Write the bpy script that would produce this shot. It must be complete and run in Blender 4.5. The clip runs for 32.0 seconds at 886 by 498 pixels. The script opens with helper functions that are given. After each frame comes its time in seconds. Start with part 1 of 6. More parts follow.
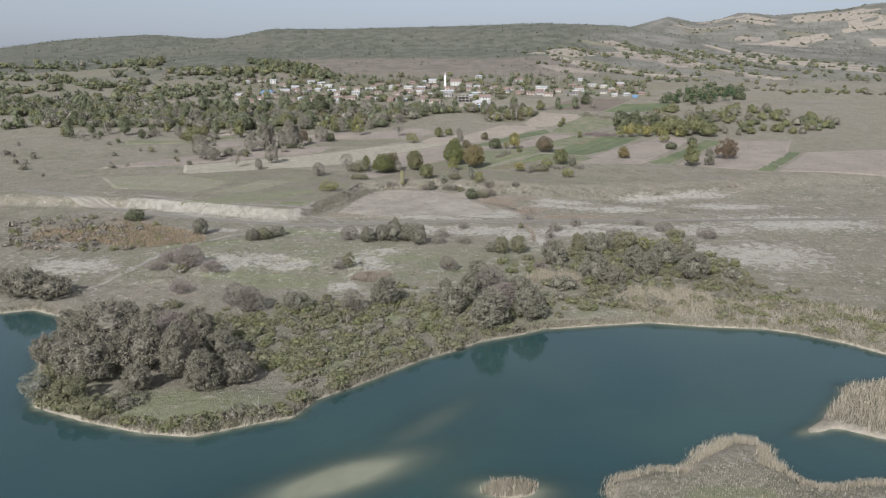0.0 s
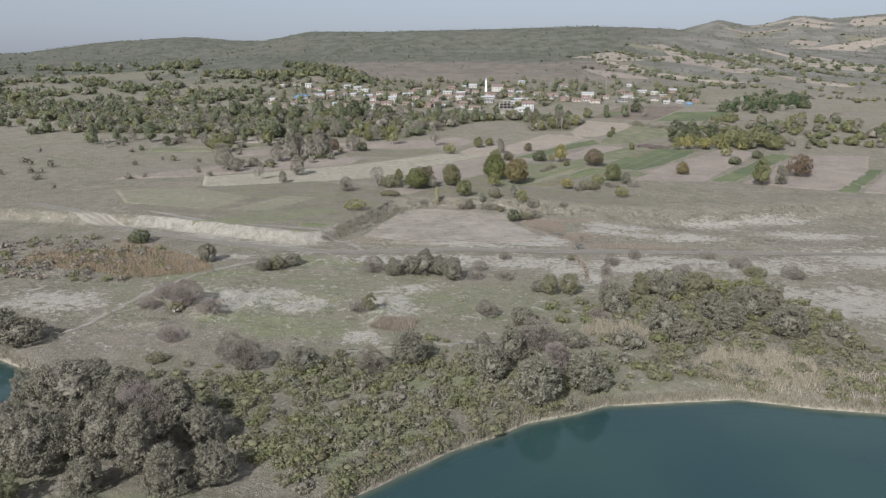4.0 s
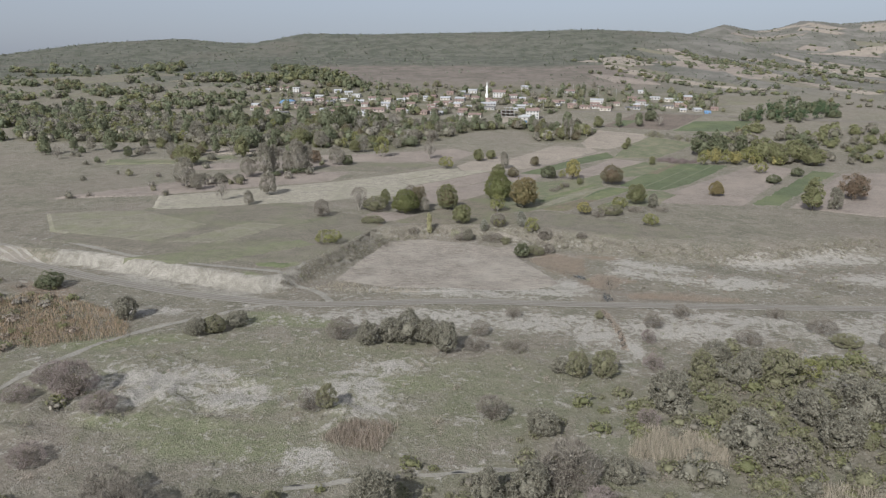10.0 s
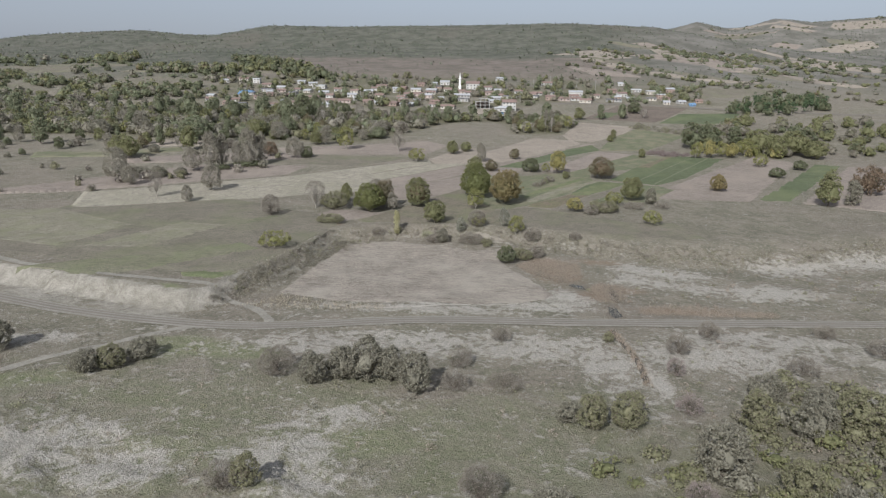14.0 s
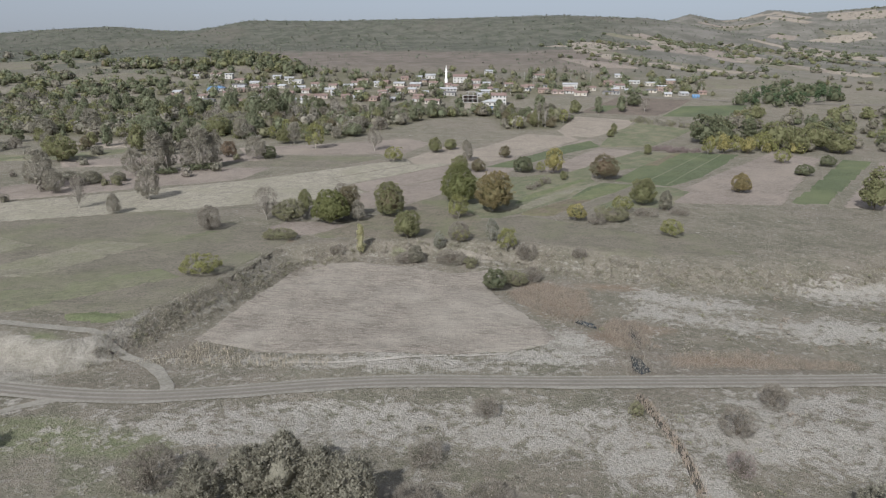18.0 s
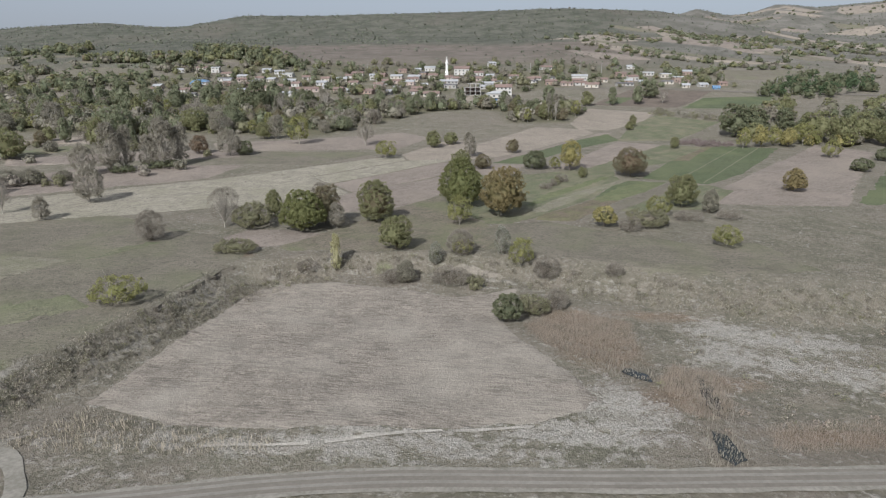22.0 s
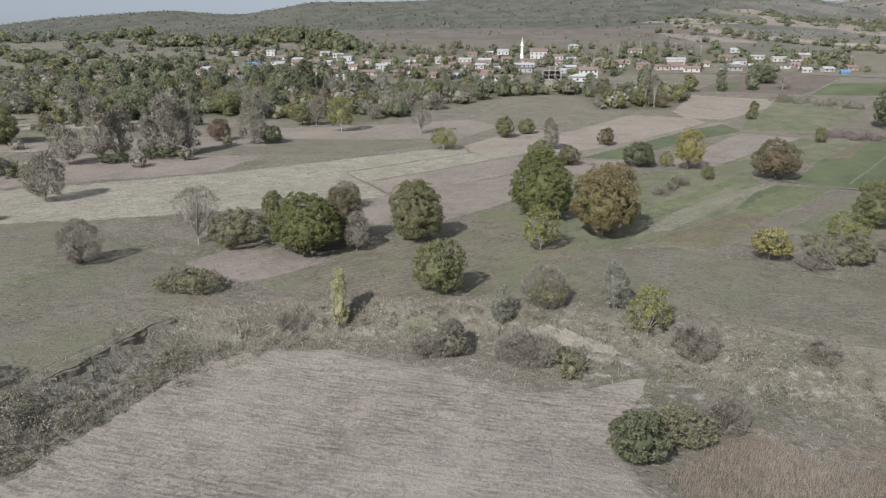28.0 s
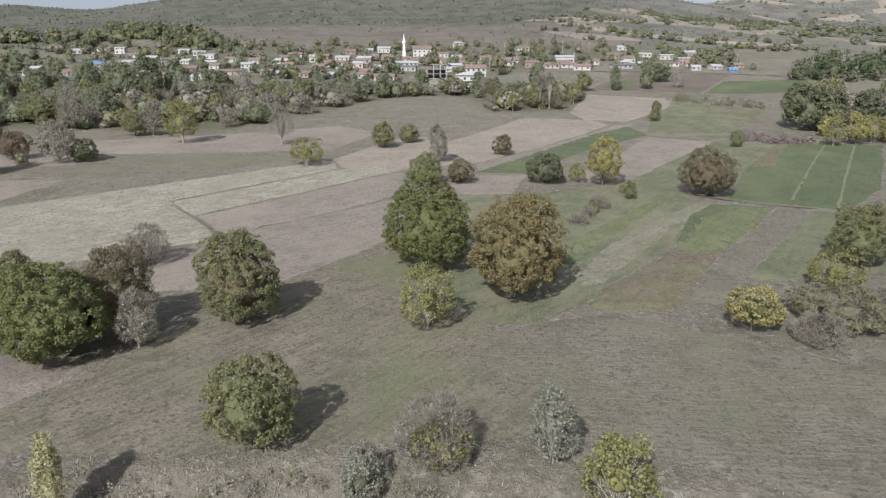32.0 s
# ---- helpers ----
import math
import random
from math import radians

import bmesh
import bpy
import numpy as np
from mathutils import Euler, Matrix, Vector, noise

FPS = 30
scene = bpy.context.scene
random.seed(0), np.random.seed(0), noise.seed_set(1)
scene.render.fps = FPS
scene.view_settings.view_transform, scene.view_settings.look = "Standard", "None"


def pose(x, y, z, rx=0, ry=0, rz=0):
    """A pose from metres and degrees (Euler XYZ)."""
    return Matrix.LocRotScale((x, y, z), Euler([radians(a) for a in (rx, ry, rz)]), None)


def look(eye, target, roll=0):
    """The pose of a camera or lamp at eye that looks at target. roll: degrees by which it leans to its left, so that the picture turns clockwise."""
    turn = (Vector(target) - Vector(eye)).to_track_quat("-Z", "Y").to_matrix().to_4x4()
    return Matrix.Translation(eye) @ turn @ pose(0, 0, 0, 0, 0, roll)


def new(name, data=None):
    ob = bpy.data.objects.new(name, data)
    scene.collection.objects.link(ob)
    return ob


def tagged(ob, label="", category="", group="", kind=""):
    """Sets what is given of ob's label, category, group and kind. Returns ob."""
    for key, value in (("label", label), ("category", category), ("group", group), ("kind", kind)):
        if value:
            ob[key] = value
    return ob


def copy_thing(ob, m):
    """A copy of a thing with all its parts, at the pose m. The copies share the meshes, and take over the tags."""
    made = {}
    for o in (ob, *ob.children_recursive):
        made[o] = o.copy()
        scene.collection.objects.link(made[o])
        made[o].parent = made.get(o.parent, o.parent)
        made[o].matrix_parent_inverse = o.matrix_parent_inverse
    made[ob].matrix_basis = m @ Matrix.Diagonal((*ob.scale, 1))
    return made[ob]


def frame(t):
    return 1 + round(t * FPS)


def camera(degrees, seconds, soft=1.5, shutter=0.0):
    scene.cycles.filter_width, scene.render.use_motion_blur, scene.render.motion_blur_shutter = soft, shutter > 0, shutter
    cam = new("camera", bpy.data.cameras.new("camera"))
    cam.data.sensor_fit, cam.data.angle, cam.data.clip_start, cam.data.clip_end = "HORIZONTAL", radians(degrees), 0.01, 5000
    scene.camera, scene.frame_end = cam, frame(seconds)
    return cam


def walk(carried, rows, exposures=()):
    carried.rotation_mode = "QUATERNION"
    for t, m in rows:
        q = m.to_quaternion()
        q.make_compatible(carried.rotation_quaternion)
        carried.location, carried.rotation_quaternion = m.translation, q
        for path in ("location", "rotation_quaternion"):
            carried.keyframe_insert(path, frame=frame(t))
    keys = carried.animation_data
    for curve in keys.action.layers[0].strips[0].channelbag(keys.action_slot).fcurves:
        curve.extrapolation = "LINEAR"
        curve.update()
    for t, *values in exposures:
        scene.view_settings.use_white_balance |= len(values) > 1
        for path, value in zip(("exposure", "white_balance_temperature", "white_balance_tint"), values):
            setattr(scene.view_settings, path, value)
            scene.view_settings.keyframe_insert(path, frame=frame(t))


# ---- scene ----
cam = camera(64.7, 32.0, 1.25)
PATH = [
    (0, (10.672, -18.442, 68.981), (10.573, -16.506, 68.49), -0.0),
    (0.5, (10.341, -12.98, 69.094), (10.244, -11.045, 68.6), 0.0),
    (1, (10.01, -7.512, 69.22), (9.904, -5.577, 68.727), 0.0),
    (1.5, (9.68, -2.031, 69.373), (9.494, -0.102, 68.88), 0.0),
    (2, (9.351, 3.468, 69.565), (9.143, 5.396, 69.074), 0.0),
    (2.5, (9.024, 8.993, 69.81), (8.817, 10.922, 69.323), 0.1),
    (3, (8.699, 14.549, 70.121), (8.492, 16.478, 69.636), 0.1),
    (3.5, (8.375, 20.141, 70.505), (8.168, 22.071, 70.021), 0.2),
    (5.5, (6.991, 42.741, 72.307), (6.787, 44.671, 71.826), 0.4),
    (6, (6.595, 48.413, 72.693), (6.391, 50.344, 72.214), 0.4),
    (6.5, (6.17, 54.083, 73.001), (5.967, 56.014, 72.523), 0.4),
    (7, (5.725, 59.759, 73.2), (5.522, 61.69, 72.723), 0.4),
    (7.5, (5.271, 65.452, 73.261), (5.069, 67.384, 72.784), 0.5),
    (8, (4.819, 71.174, 73.151), (4.618, 73.106, 72.677), 0.5),
    (8.5, (4.381, 76.937, 72.843), (4.18, 78.869, 72.37), 0.6),
    (9, (3.967, 82.751, 72.304), (3.766, 84.684, 71.831), 0.6),
    (9.5, (3.584, 88.624, 71.518), (3.382, 90.556, 71.045), 0.6),
    (10, (3.214, 94.538, 70.523), (3.011, 96.472, 70.052), 0.6),
    (10.5, (2.834, 100.475, 69.37), (2.631, 102.408, 68.901), 0.6),
    (11, (2.423, 106.411, 68.111), (2.218, 108.345, 67.643), 0.6),
    (11.5, (1.956, 112.326, 66.797), (1.75, 114.26, 66.33), 0.6),
    (12, (1.411, 118.2, 65.479), (1.205, 120.134, 65.012), 0.6),
    (12.5, (0.782, 124.023, 64.203), (0.575, 125.956, 63.735), 0.6),
    (13, (0.127, 129.835, 62.993), (-0.08, 131.768, 62.522), 0.7),
    (13.5, (-0.48, 135.69, 61.868), (-0.683, 137.623, 61.396), 0.8),
    (14, (-0.964, 141.641, 60.844), (-1.087, 143.581, 60.372), 0.9),
    (14.5, (-1.251, 147.74, 59.941), (-1.331, 149.682, 59.467), 1.0),
    (16.5, (0.219, 174.082, 57.595), (0.129, 176.024, 57.122), 0.6),
    (17, (0.883, 180.9, 57.151), (0.787, 182.84, 56.676), 0.5),
    (17.5, (1.444, 187.653, 56.666), (1.344, 189.593, 56.19), 0.4),
    (18, (1.79, 194.263, 56.091), (1.687, 196.202, 55.613), 0.3),
    (18.5, (1.843, 200.668, 55.388), (1.738, 202.607, 54.908), 0.2),
    (19, (1.661, 206.888, 54.567), (1.554, 208.826, 54.086), 0.2),
    (19.5, (1.336, 212.958, 53.651), (1.229, 214.897, 53.171), 0.1),
    (20, (0.959, 218.916, 52.662), (0.853, 220.855, 52.183), 0.1),
    (20.5, (0.623, 224.799, 51.622), (0.517, 226.738, 51.143), 0.1),
    (21, (0.42, 230.644, 50.554), (0.314, 232.583, 50.075), 0.2),
    (21.5, (0.412, 236.483, 49.478), (0.305, 238.422, 48.999), 0.1),
    (22, (0.548, 242.326, 48.407), (0.438, 244.265, 47.929), 0.0),
    (22.5, (0.747, 248.179, 47.354), (0.636, 250.117, 46.875), 0.1),
    (23, (0.926, 254.046, 46.33), (0.813, 255.985, 45.852), 0.1),
    (23.5, (1.007, 259.933, 45.348), (0.887, 261.871, 44.866), -0.0),
    (24, (0.907, 265.846, 44.419), (0.746, 267.78, 43.934), -0.0),
    (24.5, (0.568, 271.789, 43.553), (0.358, 273.718, 43.066), -0.0),
    (25, (0.024, 277.763, 42.753), (-0.231, 279.685, 42.264), 0.0),
    (25.5, (-0.667, 283.768, 42.02), (-0.965, 285.683, 41.528), 0.0),
    (27.5, (-3.778, 308.114, 39.783), (-4.081, 310.028, 39.289), 0.3),
    (28, (-4.359, 314.284, 39.402), (-4.662, 316.198, 38.908), 0.2),
    (28.5, (-4.76, 320.488, 39.093), (-5.066, 322.402, 38.599), 0.1),
    (29, (-4.994, 326.722, 38.848), (-5.278, 328.639, 38.355), 0.0),
    (29.5, (-5.083, 332.981, 38.658), (-5.296, 334.908, 38.165), -0.1),
    (30, (-5.051, 339.262, 38.513), (-5.184, 341.196, 38.021), -0.2),
    (30.5, (-4.924, 345.561, 38.406), (-4.973, 347.498, 37.911), -0.2),
    (31, (-4.724, 351.872, 38.326), (-4.73, 353.809, 37.83), -0.1),
    (31.5, (-4.477, 358.192, 38.265), (-4.479, 360.13, 37.771), -0.0),
    (32, (-4.205, 364.516, 38.212), (-4.206, 366.454, 37.72), 0.0),
]
walk(cam, [(t, look(eye, target, roll)) for t, eye, target, roll in PATH], [(0.0, 0.72, 5930, 9.5), (9.0, 0.58, 5930, 9.5), (24.0, 0.52, 5930, 9.5), (32.0, 0.7, 5930, 9.5)])

# ---- light ----
SUN_ELEVATION, SUN_AZIMUTH = 36.0, 201.0
world = bpy.data.worlds.new("world")
scene.world = world
world.use_nodes = True
sky_tree = world.node_tree
sky = sky_tree.nodes.new("ShaderNodeTexSky")
sky.sky_type, sky.sun_disc = "NISHITA", False
sky.sun_elevation, sky.sun_rotation = radians(SUN_ELEVATION), radians(SUN_AZIMUTH)
sky.altitude, sky.air_density, sky.dust_density, sky.ozone_density = 200, 1.0, 3.6, 1.0
haze = sky_tree.nodes.new("ShaderNodeHueSaturation")
haze.inputs["Saturation"].default_value = 0.55
sky_tree.links.new(sky.outputs["Color"], haze.inputs["Color"])
veil = sky_tree.nodes.new("ShaderNodeMix")
veil.data_type = "RGBA"
veil.inputs[0].default_value = 0.72
veil.inputs[7].default_value = (1.90, 1.98, 2.18, 1)
sky_tree.links.new(haze.outputs["Color"], veil.inputs[6])
sky_tree.links.new(veil.outputs[2], sky_tree.nodes["Background"].inputs["Color"])
sky_tree.nodes["Background"].inputs["Strength"].default_value = 0.128

sun_data = bpy.data.lights.new("sun", "SUN")
sun_data.energy, sun_data.angle, sun_data.color = 3.65, radians(0.8), (1.0, 0.955, 0.89)
sun_way = Vector((math.sin(radians(SUN_AZIMUTH)) * math.cos(radians(SUN_ELEVATION)), math.cos(radians(SUN_AZIMUTH)) * math.cos(radians(SUN_ELEVATION)), math.sin(radians(SUN_ELEVATION))))
sun = new("sun", sun_data)
sun.matrix_world = look(sun_way * 500, (0, 0, 0))


# ---- materials ----
class Shade:
    """A node material under construction."""

    def __init__(self, name, rough=0.9, spec=0.2):
        self.m = bpy.data.materials.new(name)
        self.m.use_nodes = True
        self.t = self.m.node_tree
        self.b = self.t.nodes["Principled BSDF"]
        self.b.inputs["Roughness"].default_value = rough
        self.b.inputs["Specular IOR Level"].default_value = spec

    def node(self, kind, **values):
        n = self.t.nodes.new(kind)
        for key, v in values.items():
            if key in n.inputs:
                self.put(n.inputs[key], v)
        return n

    def put(self, socket, v):
        if isinstance(v, bpy.types.NodeSocket):
            self.t.links.new(v, socket)
        elif isinstance(v, tuple) and len(v) == 3 and socket.type == "RGBA":
            socket.default_value = (*v, 1)
        else:
            socket.default_value = v

    def coords(self):
        return self.node("ShaderNodeTexCoord").outputs["Object"]

    def place(self):
        return self.node("ShaderNodeNewGeometry").outputs["Position"]

    def noise(self, size, at=None, detail=4.0, rough=0.6, warp=0.0):
        n = self.node("ShaderNodeTexNoise", Scale=1.0 / size, Detail=detail, Roughness=rough, Distortion=warp)
        if at is not None:
            self.t.links.new(at, n.inputs["Vector"])
        return n.outputs["Fac"]

    def span(self, v, a, b, lo=0.0, hi=1.0):
        n = self.t.nodes.new("ShaderNodeMapRange")
        n.clamp = True
        self.put(n.inputs["Value"], v)
        for key, val in (("From Min", a), ("From Max", b), ("To Min", lo), ("To Max", hi)):
            n.inputs[key].default_value = val
        return n.outputs["Result"]

    def math(self, op, a, b=0.5):
        n = self.t.nodes.new("ShaderNodeMath")
        n.operation = op
        self.put(n.inputs[0], a)
        self.put(n.inputs[1], b)
        return n.outputs[0]

    def mix(self, fac, a, b):
        n = self.t.nodes.new("ShaderNodeMix")
        n.data_type = "RGBA"
        self.put(n.inputs[0], fac)
        self.put(n.inputs[6], a)
        self.put(n.inputs[7], b)
        return n.outputs[2]

    def attribute(self, name):
        n = self.t.nodes.new("ShaderNodeAttribute")
        n.attribute_name = name
        return n.outputs["Fac"]

    def bump(self, height, strength, distance):
        n = self.node("ShaderNodeBump", Strength=strength, Distance=distance, Height=height)
        self.t.links.new(n.outputs["Normal"], self.b.inputs["Normal"])

    def color(self, c):
        self.put(self.b.inputs["Base Color"], c)
        return self


def plain_material(name, a, b, size=1.0, rough=0.85, spec=0.3, bump=0.0):
    """Two tones by noise at two scales."""
    s = Shade(name, rough, spec)
    at = s.place()
    tone = s.math("ADD", s.math("MULTIPLY", s.noise(size, at), 0.6), s.math("MULTIPLY", s.noise(size * 7, at, 2.0), 0.4))
    s.color(s.mix(s.span(tone, 0.35, 0.65), a, b))
    if bump:
        s.bump(s.noise(size * 0.5, at), 0.6, bump)
    return s.m


def ground_material():
    s = Shade("ground_soil", 0.95, 0.1)
    at = s.place()
    fine, small, mid, large = s.noise(0.45, at, 6, 0.7), s.noise(2.2, at, 6, 0.7), s.noise(12, at, 5, 0.65, 0.8), s.noise(60, at, 4)
    veins = s.noise(7, at, 6, 0.75, 1.5)
    grass = s.mix(s.span(mid, 0.40, 0.60), (0.22, 0.195, 0.155), (0.16, 0.148, 0.11))
    grass = s.mix(s.span(veins, 0.50, 0.64, 0, 0.85), grass, (0.125, 0.116, 0.086))
    grass = s.mix(s.span(s.noise(3.5, at, 6, 0.75, 1.0), 0.54, 0.68, 0, 0.6), grass, (0.30, 0.275, 0.225))
    grass = s.mix(s.span(large, 0.46, 0.62, 0, 0.55), grass, (0.205, 0.175, 0.145))
    tufts = s.math("ADD", s.noise(1.3, at, 3, 0.6), s.math("MULTIPLY", s.math("SUBTRACT", s.noise(9, at, 4, 0.7, 1.0), 0.5), 0.9))
    grass = s.mix(s.span(tufts, 0.53, 0.60, 0, 0.4), grass, (0.105, 0.098, 0.07))
    grass = s.mix(s.span(s.noise(0.9, at, 3, 0.6), 0.58, 0.64, 0, 0.6), grass, (0.33, 0.305, 0.255))
    green = s.mix(s.span(small, 0.35, 0.65), (0.15, 0.165, 0.085), (0.205, 0.20, 0.13))
    c = s.mix(s.span(s.math("ADD", s.attribute("green"), s.math("SUBTRACT", mid, 0.5)), 0.35, 0.85, 0, 0.8), grass, green)
    rust = s.mix(s.span(fine, 0.35, 0.65), (0.265, 0.19, 0.135), (0.175, 0.13, 0.095))
    c = s.mix(s.span(s.math("ADD", s.attribute("rust"), s.math("SUBTRACT", veins, 0.5)), 0.3, 0.7, 0, 0.85), c, rust)
    stone = s.mix(s.span(fine, 0.3, 0.7), (0.40, 0.372, 0.325), (0.29, 0.268, 0.23))
    drift = s.math("ADD", s.math("MULTIPLY", s.math("SUBTRACT", veins, 0.5), 2.6), s.math("MULTIPLY", s.math("SUBTRACT", small, 0.5), 1.9))
    c = s.mix(s.span(s.math("ADD", s.attribute("gravel"), drift), 0.30, 0.64, 0, 0.95), c, stone)
    earth = s.mix(s.span(veins, 0.38, 0.62), (0.33, 0.305, 0.262), (0.205, 0.188, 0.155))
    c = s.mix(s.span(s.math("ADD", s.attribute("cut"), s.math("MULTIPLY", s.math("SUBTRACT", small, 0.5), 1.8)), 0.35, 0.7), c, earth)
    wild = s.mix(s.span(s.noise(26, at, 6, 0.75), 0.42, 0.58), (0.074, 0.079, 0.06), (0.125, 0.121, 0.10))
    wild = s.mix(s.span(s.noise(160, at, 3), 0.55, 0.7, 0, 0.6), wild, (0.135, 0.12, 0.10))
    bare = s.mix(s.span(s.noise(60, at, 5, 0.7), 0.42, 0.6), (0.115, 0.11, 0.092), (0.18, 0.168, 0.148))
    wild = s.mix(s.attribute("pale_hills"), wild, bare)
    heath = s.mix(s.span(s.noise(22, at, 6, 0.75), 0.4, 0.6), (0.185, 0.155, 0.135), (0.125, 0.11, 0.09))
    wild = s.mix(s.span(s.math("ADD", s.attribute("heath"), s.math("SUBTRACT", s.noise(70, at, 5, 0.7), 0.5)), 0.3, 0.7), wild, heath)
    c = s.mix(s.attribute("hills"), c, wild)
    # darker olive ground within the wood, thicket and village outlines
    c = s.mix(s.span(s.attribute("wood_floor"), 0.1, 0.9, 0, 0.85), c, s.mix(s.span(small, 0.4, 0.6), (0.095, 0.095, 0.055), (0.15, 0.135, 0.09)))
    bed = s.mix(s.span(mid, 0.4, 0.6), (0.36, 0.312, 0.25), (0.31, 0.268, 0.212))
    c = s.mix(s.attribute("sand"), c, bed)
    s.color(s.mix(s.math("MULTIPLY", s.span(fine, 0.45, 0.75, 0, 0.45), s.math("SUBTRACT", 1.0, s.attribute("sand"))), c, (0.085, 0.078, 0.058)))
    s.bump(s.math("MULTIPLY", s.math("ADD", fine, s.math("MULTIPLY", small, 2.0)), s.math("SUBTRACT", 1.0, s.attribute("sand"))), 1.0, 0.4)
    return s.m


def field_material(name, a, b, turn=0.0, row=1.2, rows=0.5, tint=None, patch=9.0, clods=0.35, dash=6.0):
    """Worked soil with rows at a bearing (degrees), stains and clods."""
    s = Shade(name, 0.95, 0.1)
    at = s.place()
    spin = s.node("ShaderNodeMapping")
    s.t.links.new(at, spin.inputs["Vector"])
    spin.inputs["Rotation"].default_value = (0, 0, radians(turn))
    spin.inputs["Scale"].default_value = (1, 1, 0)
    wave = s.node("ShaderNodeTexWave", Scale=0.314 / row, Distortion=5.0, Detail=4.0)
    wave.inputs["Detail Scale"].default_value = 0.6
    s.t.links.new(spin.outputs["Vector"], wave.inputs["Vector"])
    streak = s.node("ShaderNodeMapping")
    s.t.links.new(spin.outputs["Vector"], streak.inputs["Vector"])
    streak.inputs["Scale"].default_value = (0.9 / row, 1 / dash, 1)
    lines = s.node("ShaderNodeTexNoise", Scale=1.0, Detail=5.0, Roughness=0.7)
    s.t.links.new(streak.outputs["Vector"], lines.inputs["Vector"])
    fine, big = s.noise(0.45, at, 5, 0.7), s.noise(patch, at, 4, 0.6, 0.5)
    c = s.mix(s.span(big, 0.35, 0.65), a, b)
    dark = tuple(v * 0.42 for v in a)
    ridge = s.math("MULTIPLY", s.math("ADD", s.math("MULTIPLY", wave.outputs["Fac"], 0.07), s.math("MULTIPLY", lines.outputs["Fac"], 0.93)), 1.0)
    worn = s.math("MULTIPLY", s.span(ridge, 0.44, 0.62, 0, rows), s.span(s.noise(patch * 0.6, at, 4, 0.7), 0.36, 0.58, 0.25, 1))
    c = s.mix(worn, c, dark)
    c = s.mix(s.span(fine, 0.50, 0.68, 0, 0.6), c, dark)
    c = s.mix(s.span(s.noise(0.9, at, 3, 0.6), 0.56, 0.62, 0, 0.3 + clods * 0.7), c, tuple(v * 0.55 for v in b))
    c = s.mix(s.span(s.noise(0.75, at, 3, 0.6), 0.57, 0.64, 0, 0.4), c, tuple(min(0.5, v * 1.3) for v in a))
    c = s.mix(s.span(s.noise(patch * 0.5, at, 5, 0.75, 0.6), 0.52, 0.62, 0, 0.4), c, tuple(v * 0.62 for v in b))
    if tint:
        c = s.mix(s.span(s.noise(patch * 1.7, at, 4, 0.6), 0.46, 0.68, 0, 0.6), c, tint)
    s.color(c)
    s.bump(s.math("ADD", s.math("MULTIPLY", ridge, 0.8), fine), 0.8, 0.25)
    return s.m


def leaf_material(name, a, b, dry=None, share=0.25, glow=0.5):
    """Leaves that differ one by one, with light coming through."""
    s = Shade(name, 0.65, 0.25)
    a, b = (tuple(1.55 * v for v in c) for c in (a, b))
    geo = s.node("ShaderNodeNewGeometry")
    one = geo.outputs["Random Per Island"]
    c = s.mix(one, a, b)
    patchy = s.noise(1.6, geo.outputs["Position"], 3)
    c = s.mix(s.span(s.noise(0.4, geo.outputs["Position"], 3, 0.7), 0.5, 0.62, 0, 0.22), c, tuple(v * 0.5 for v in a))
    c = s.mix(s.span(patchy, 0.35, 0.7, 0, 0.3), c, tuple(v * 0.65 for v in a))
    if dry:
        pick = s.math("FRACT", s.math("MULTIPLY", one, 13.7), 0)
        c = s.mix(s.span(pick, 1 - share, 1 - share + 0.01), c, dry)
    s.color(c)
    through_leaf = s.node("ShaderNodeBsdfTranslucent")
    s.put(through_leaf.inputs["Color"], c)
    both = s.node("ShaderNodeMixShader", Fac=glow)
    s.t.links.new(s.b.outputs[0], both.inputs[1])
    s.t.links.new(through_leaf.outputs[0], both.inputs[2])
    s.t.links.new(both.outputs[0], s.t.nodes["Material Output"].inputs["Surface"])
    return s.m


def water_material():
    s = Shade("river_water", 0.07, 0.5)
    at = s.place()
    s.color(s.mix(s.span(s.noise(60, at, 2), 0.4, 0.65), (0.018, 0.044, 0.046), (0.026, 0.054, 0.050)))
    s.b.inputs["IOR"].default_value = 1.33
    ripple = s.math("ADD", s.noise(0.7, at, 3), s.math("MULTIPLY", s.noise(4, at, 2), 0.6))
    s.bump(ripple, 0.12, 0.06)
    clear = s.node("ShaderNodeBsdfTransparent", Color=(0.80, 0.86, 0.82))
    both = s.t.nodes.new("ShaderNodeMixShader")
    s.put(both.inputs[0], s.span(s.attribute("clear"), 0, 1, 0.03, 0.92))
    s.t.links.new(s.b.outputs[0], both.inputs[1])
    s.t.links.new(clear.outputs[0], both.inputs[2])
    s.t.links.new(both.outputs[0], s.t.nodes["Material Output"].inputs["Surface"])
    return s.m


GROUND = ground_material()
WATER_MAT = water_material()
ROAD_MAT = plain_material("road_gravel", (0.19, 0.17, 0.145), (0.15, 0.134, 0.113), 0.8, 0.95, 0.1, 0.05)
RUT_MAT = plain_material("rut_gravel", (0.245, 0.227, 0.195), (0.185, 0.172, 0.147), 0.7, 0.95, 0.1, 0.05)
CUT_MAT = plain_material("cut_gravel", (0.42, 0.39, 0.34), (0.30, 0.275, 0.235), 1.1, 0.95, 0.1, 0.5)
CLAY_MAT = plain_material("bank_clay", (0.28, 0.25, 0.207), (0.165, 0.147, 0.118), 0.45, 0.95, 0.1, 0.3)
BARK = plain_material("bark", (0.17, 0.145, 0.115), (0.10, 0.085, 0.07), 0.3, 0.95, 0.1, 0.03)
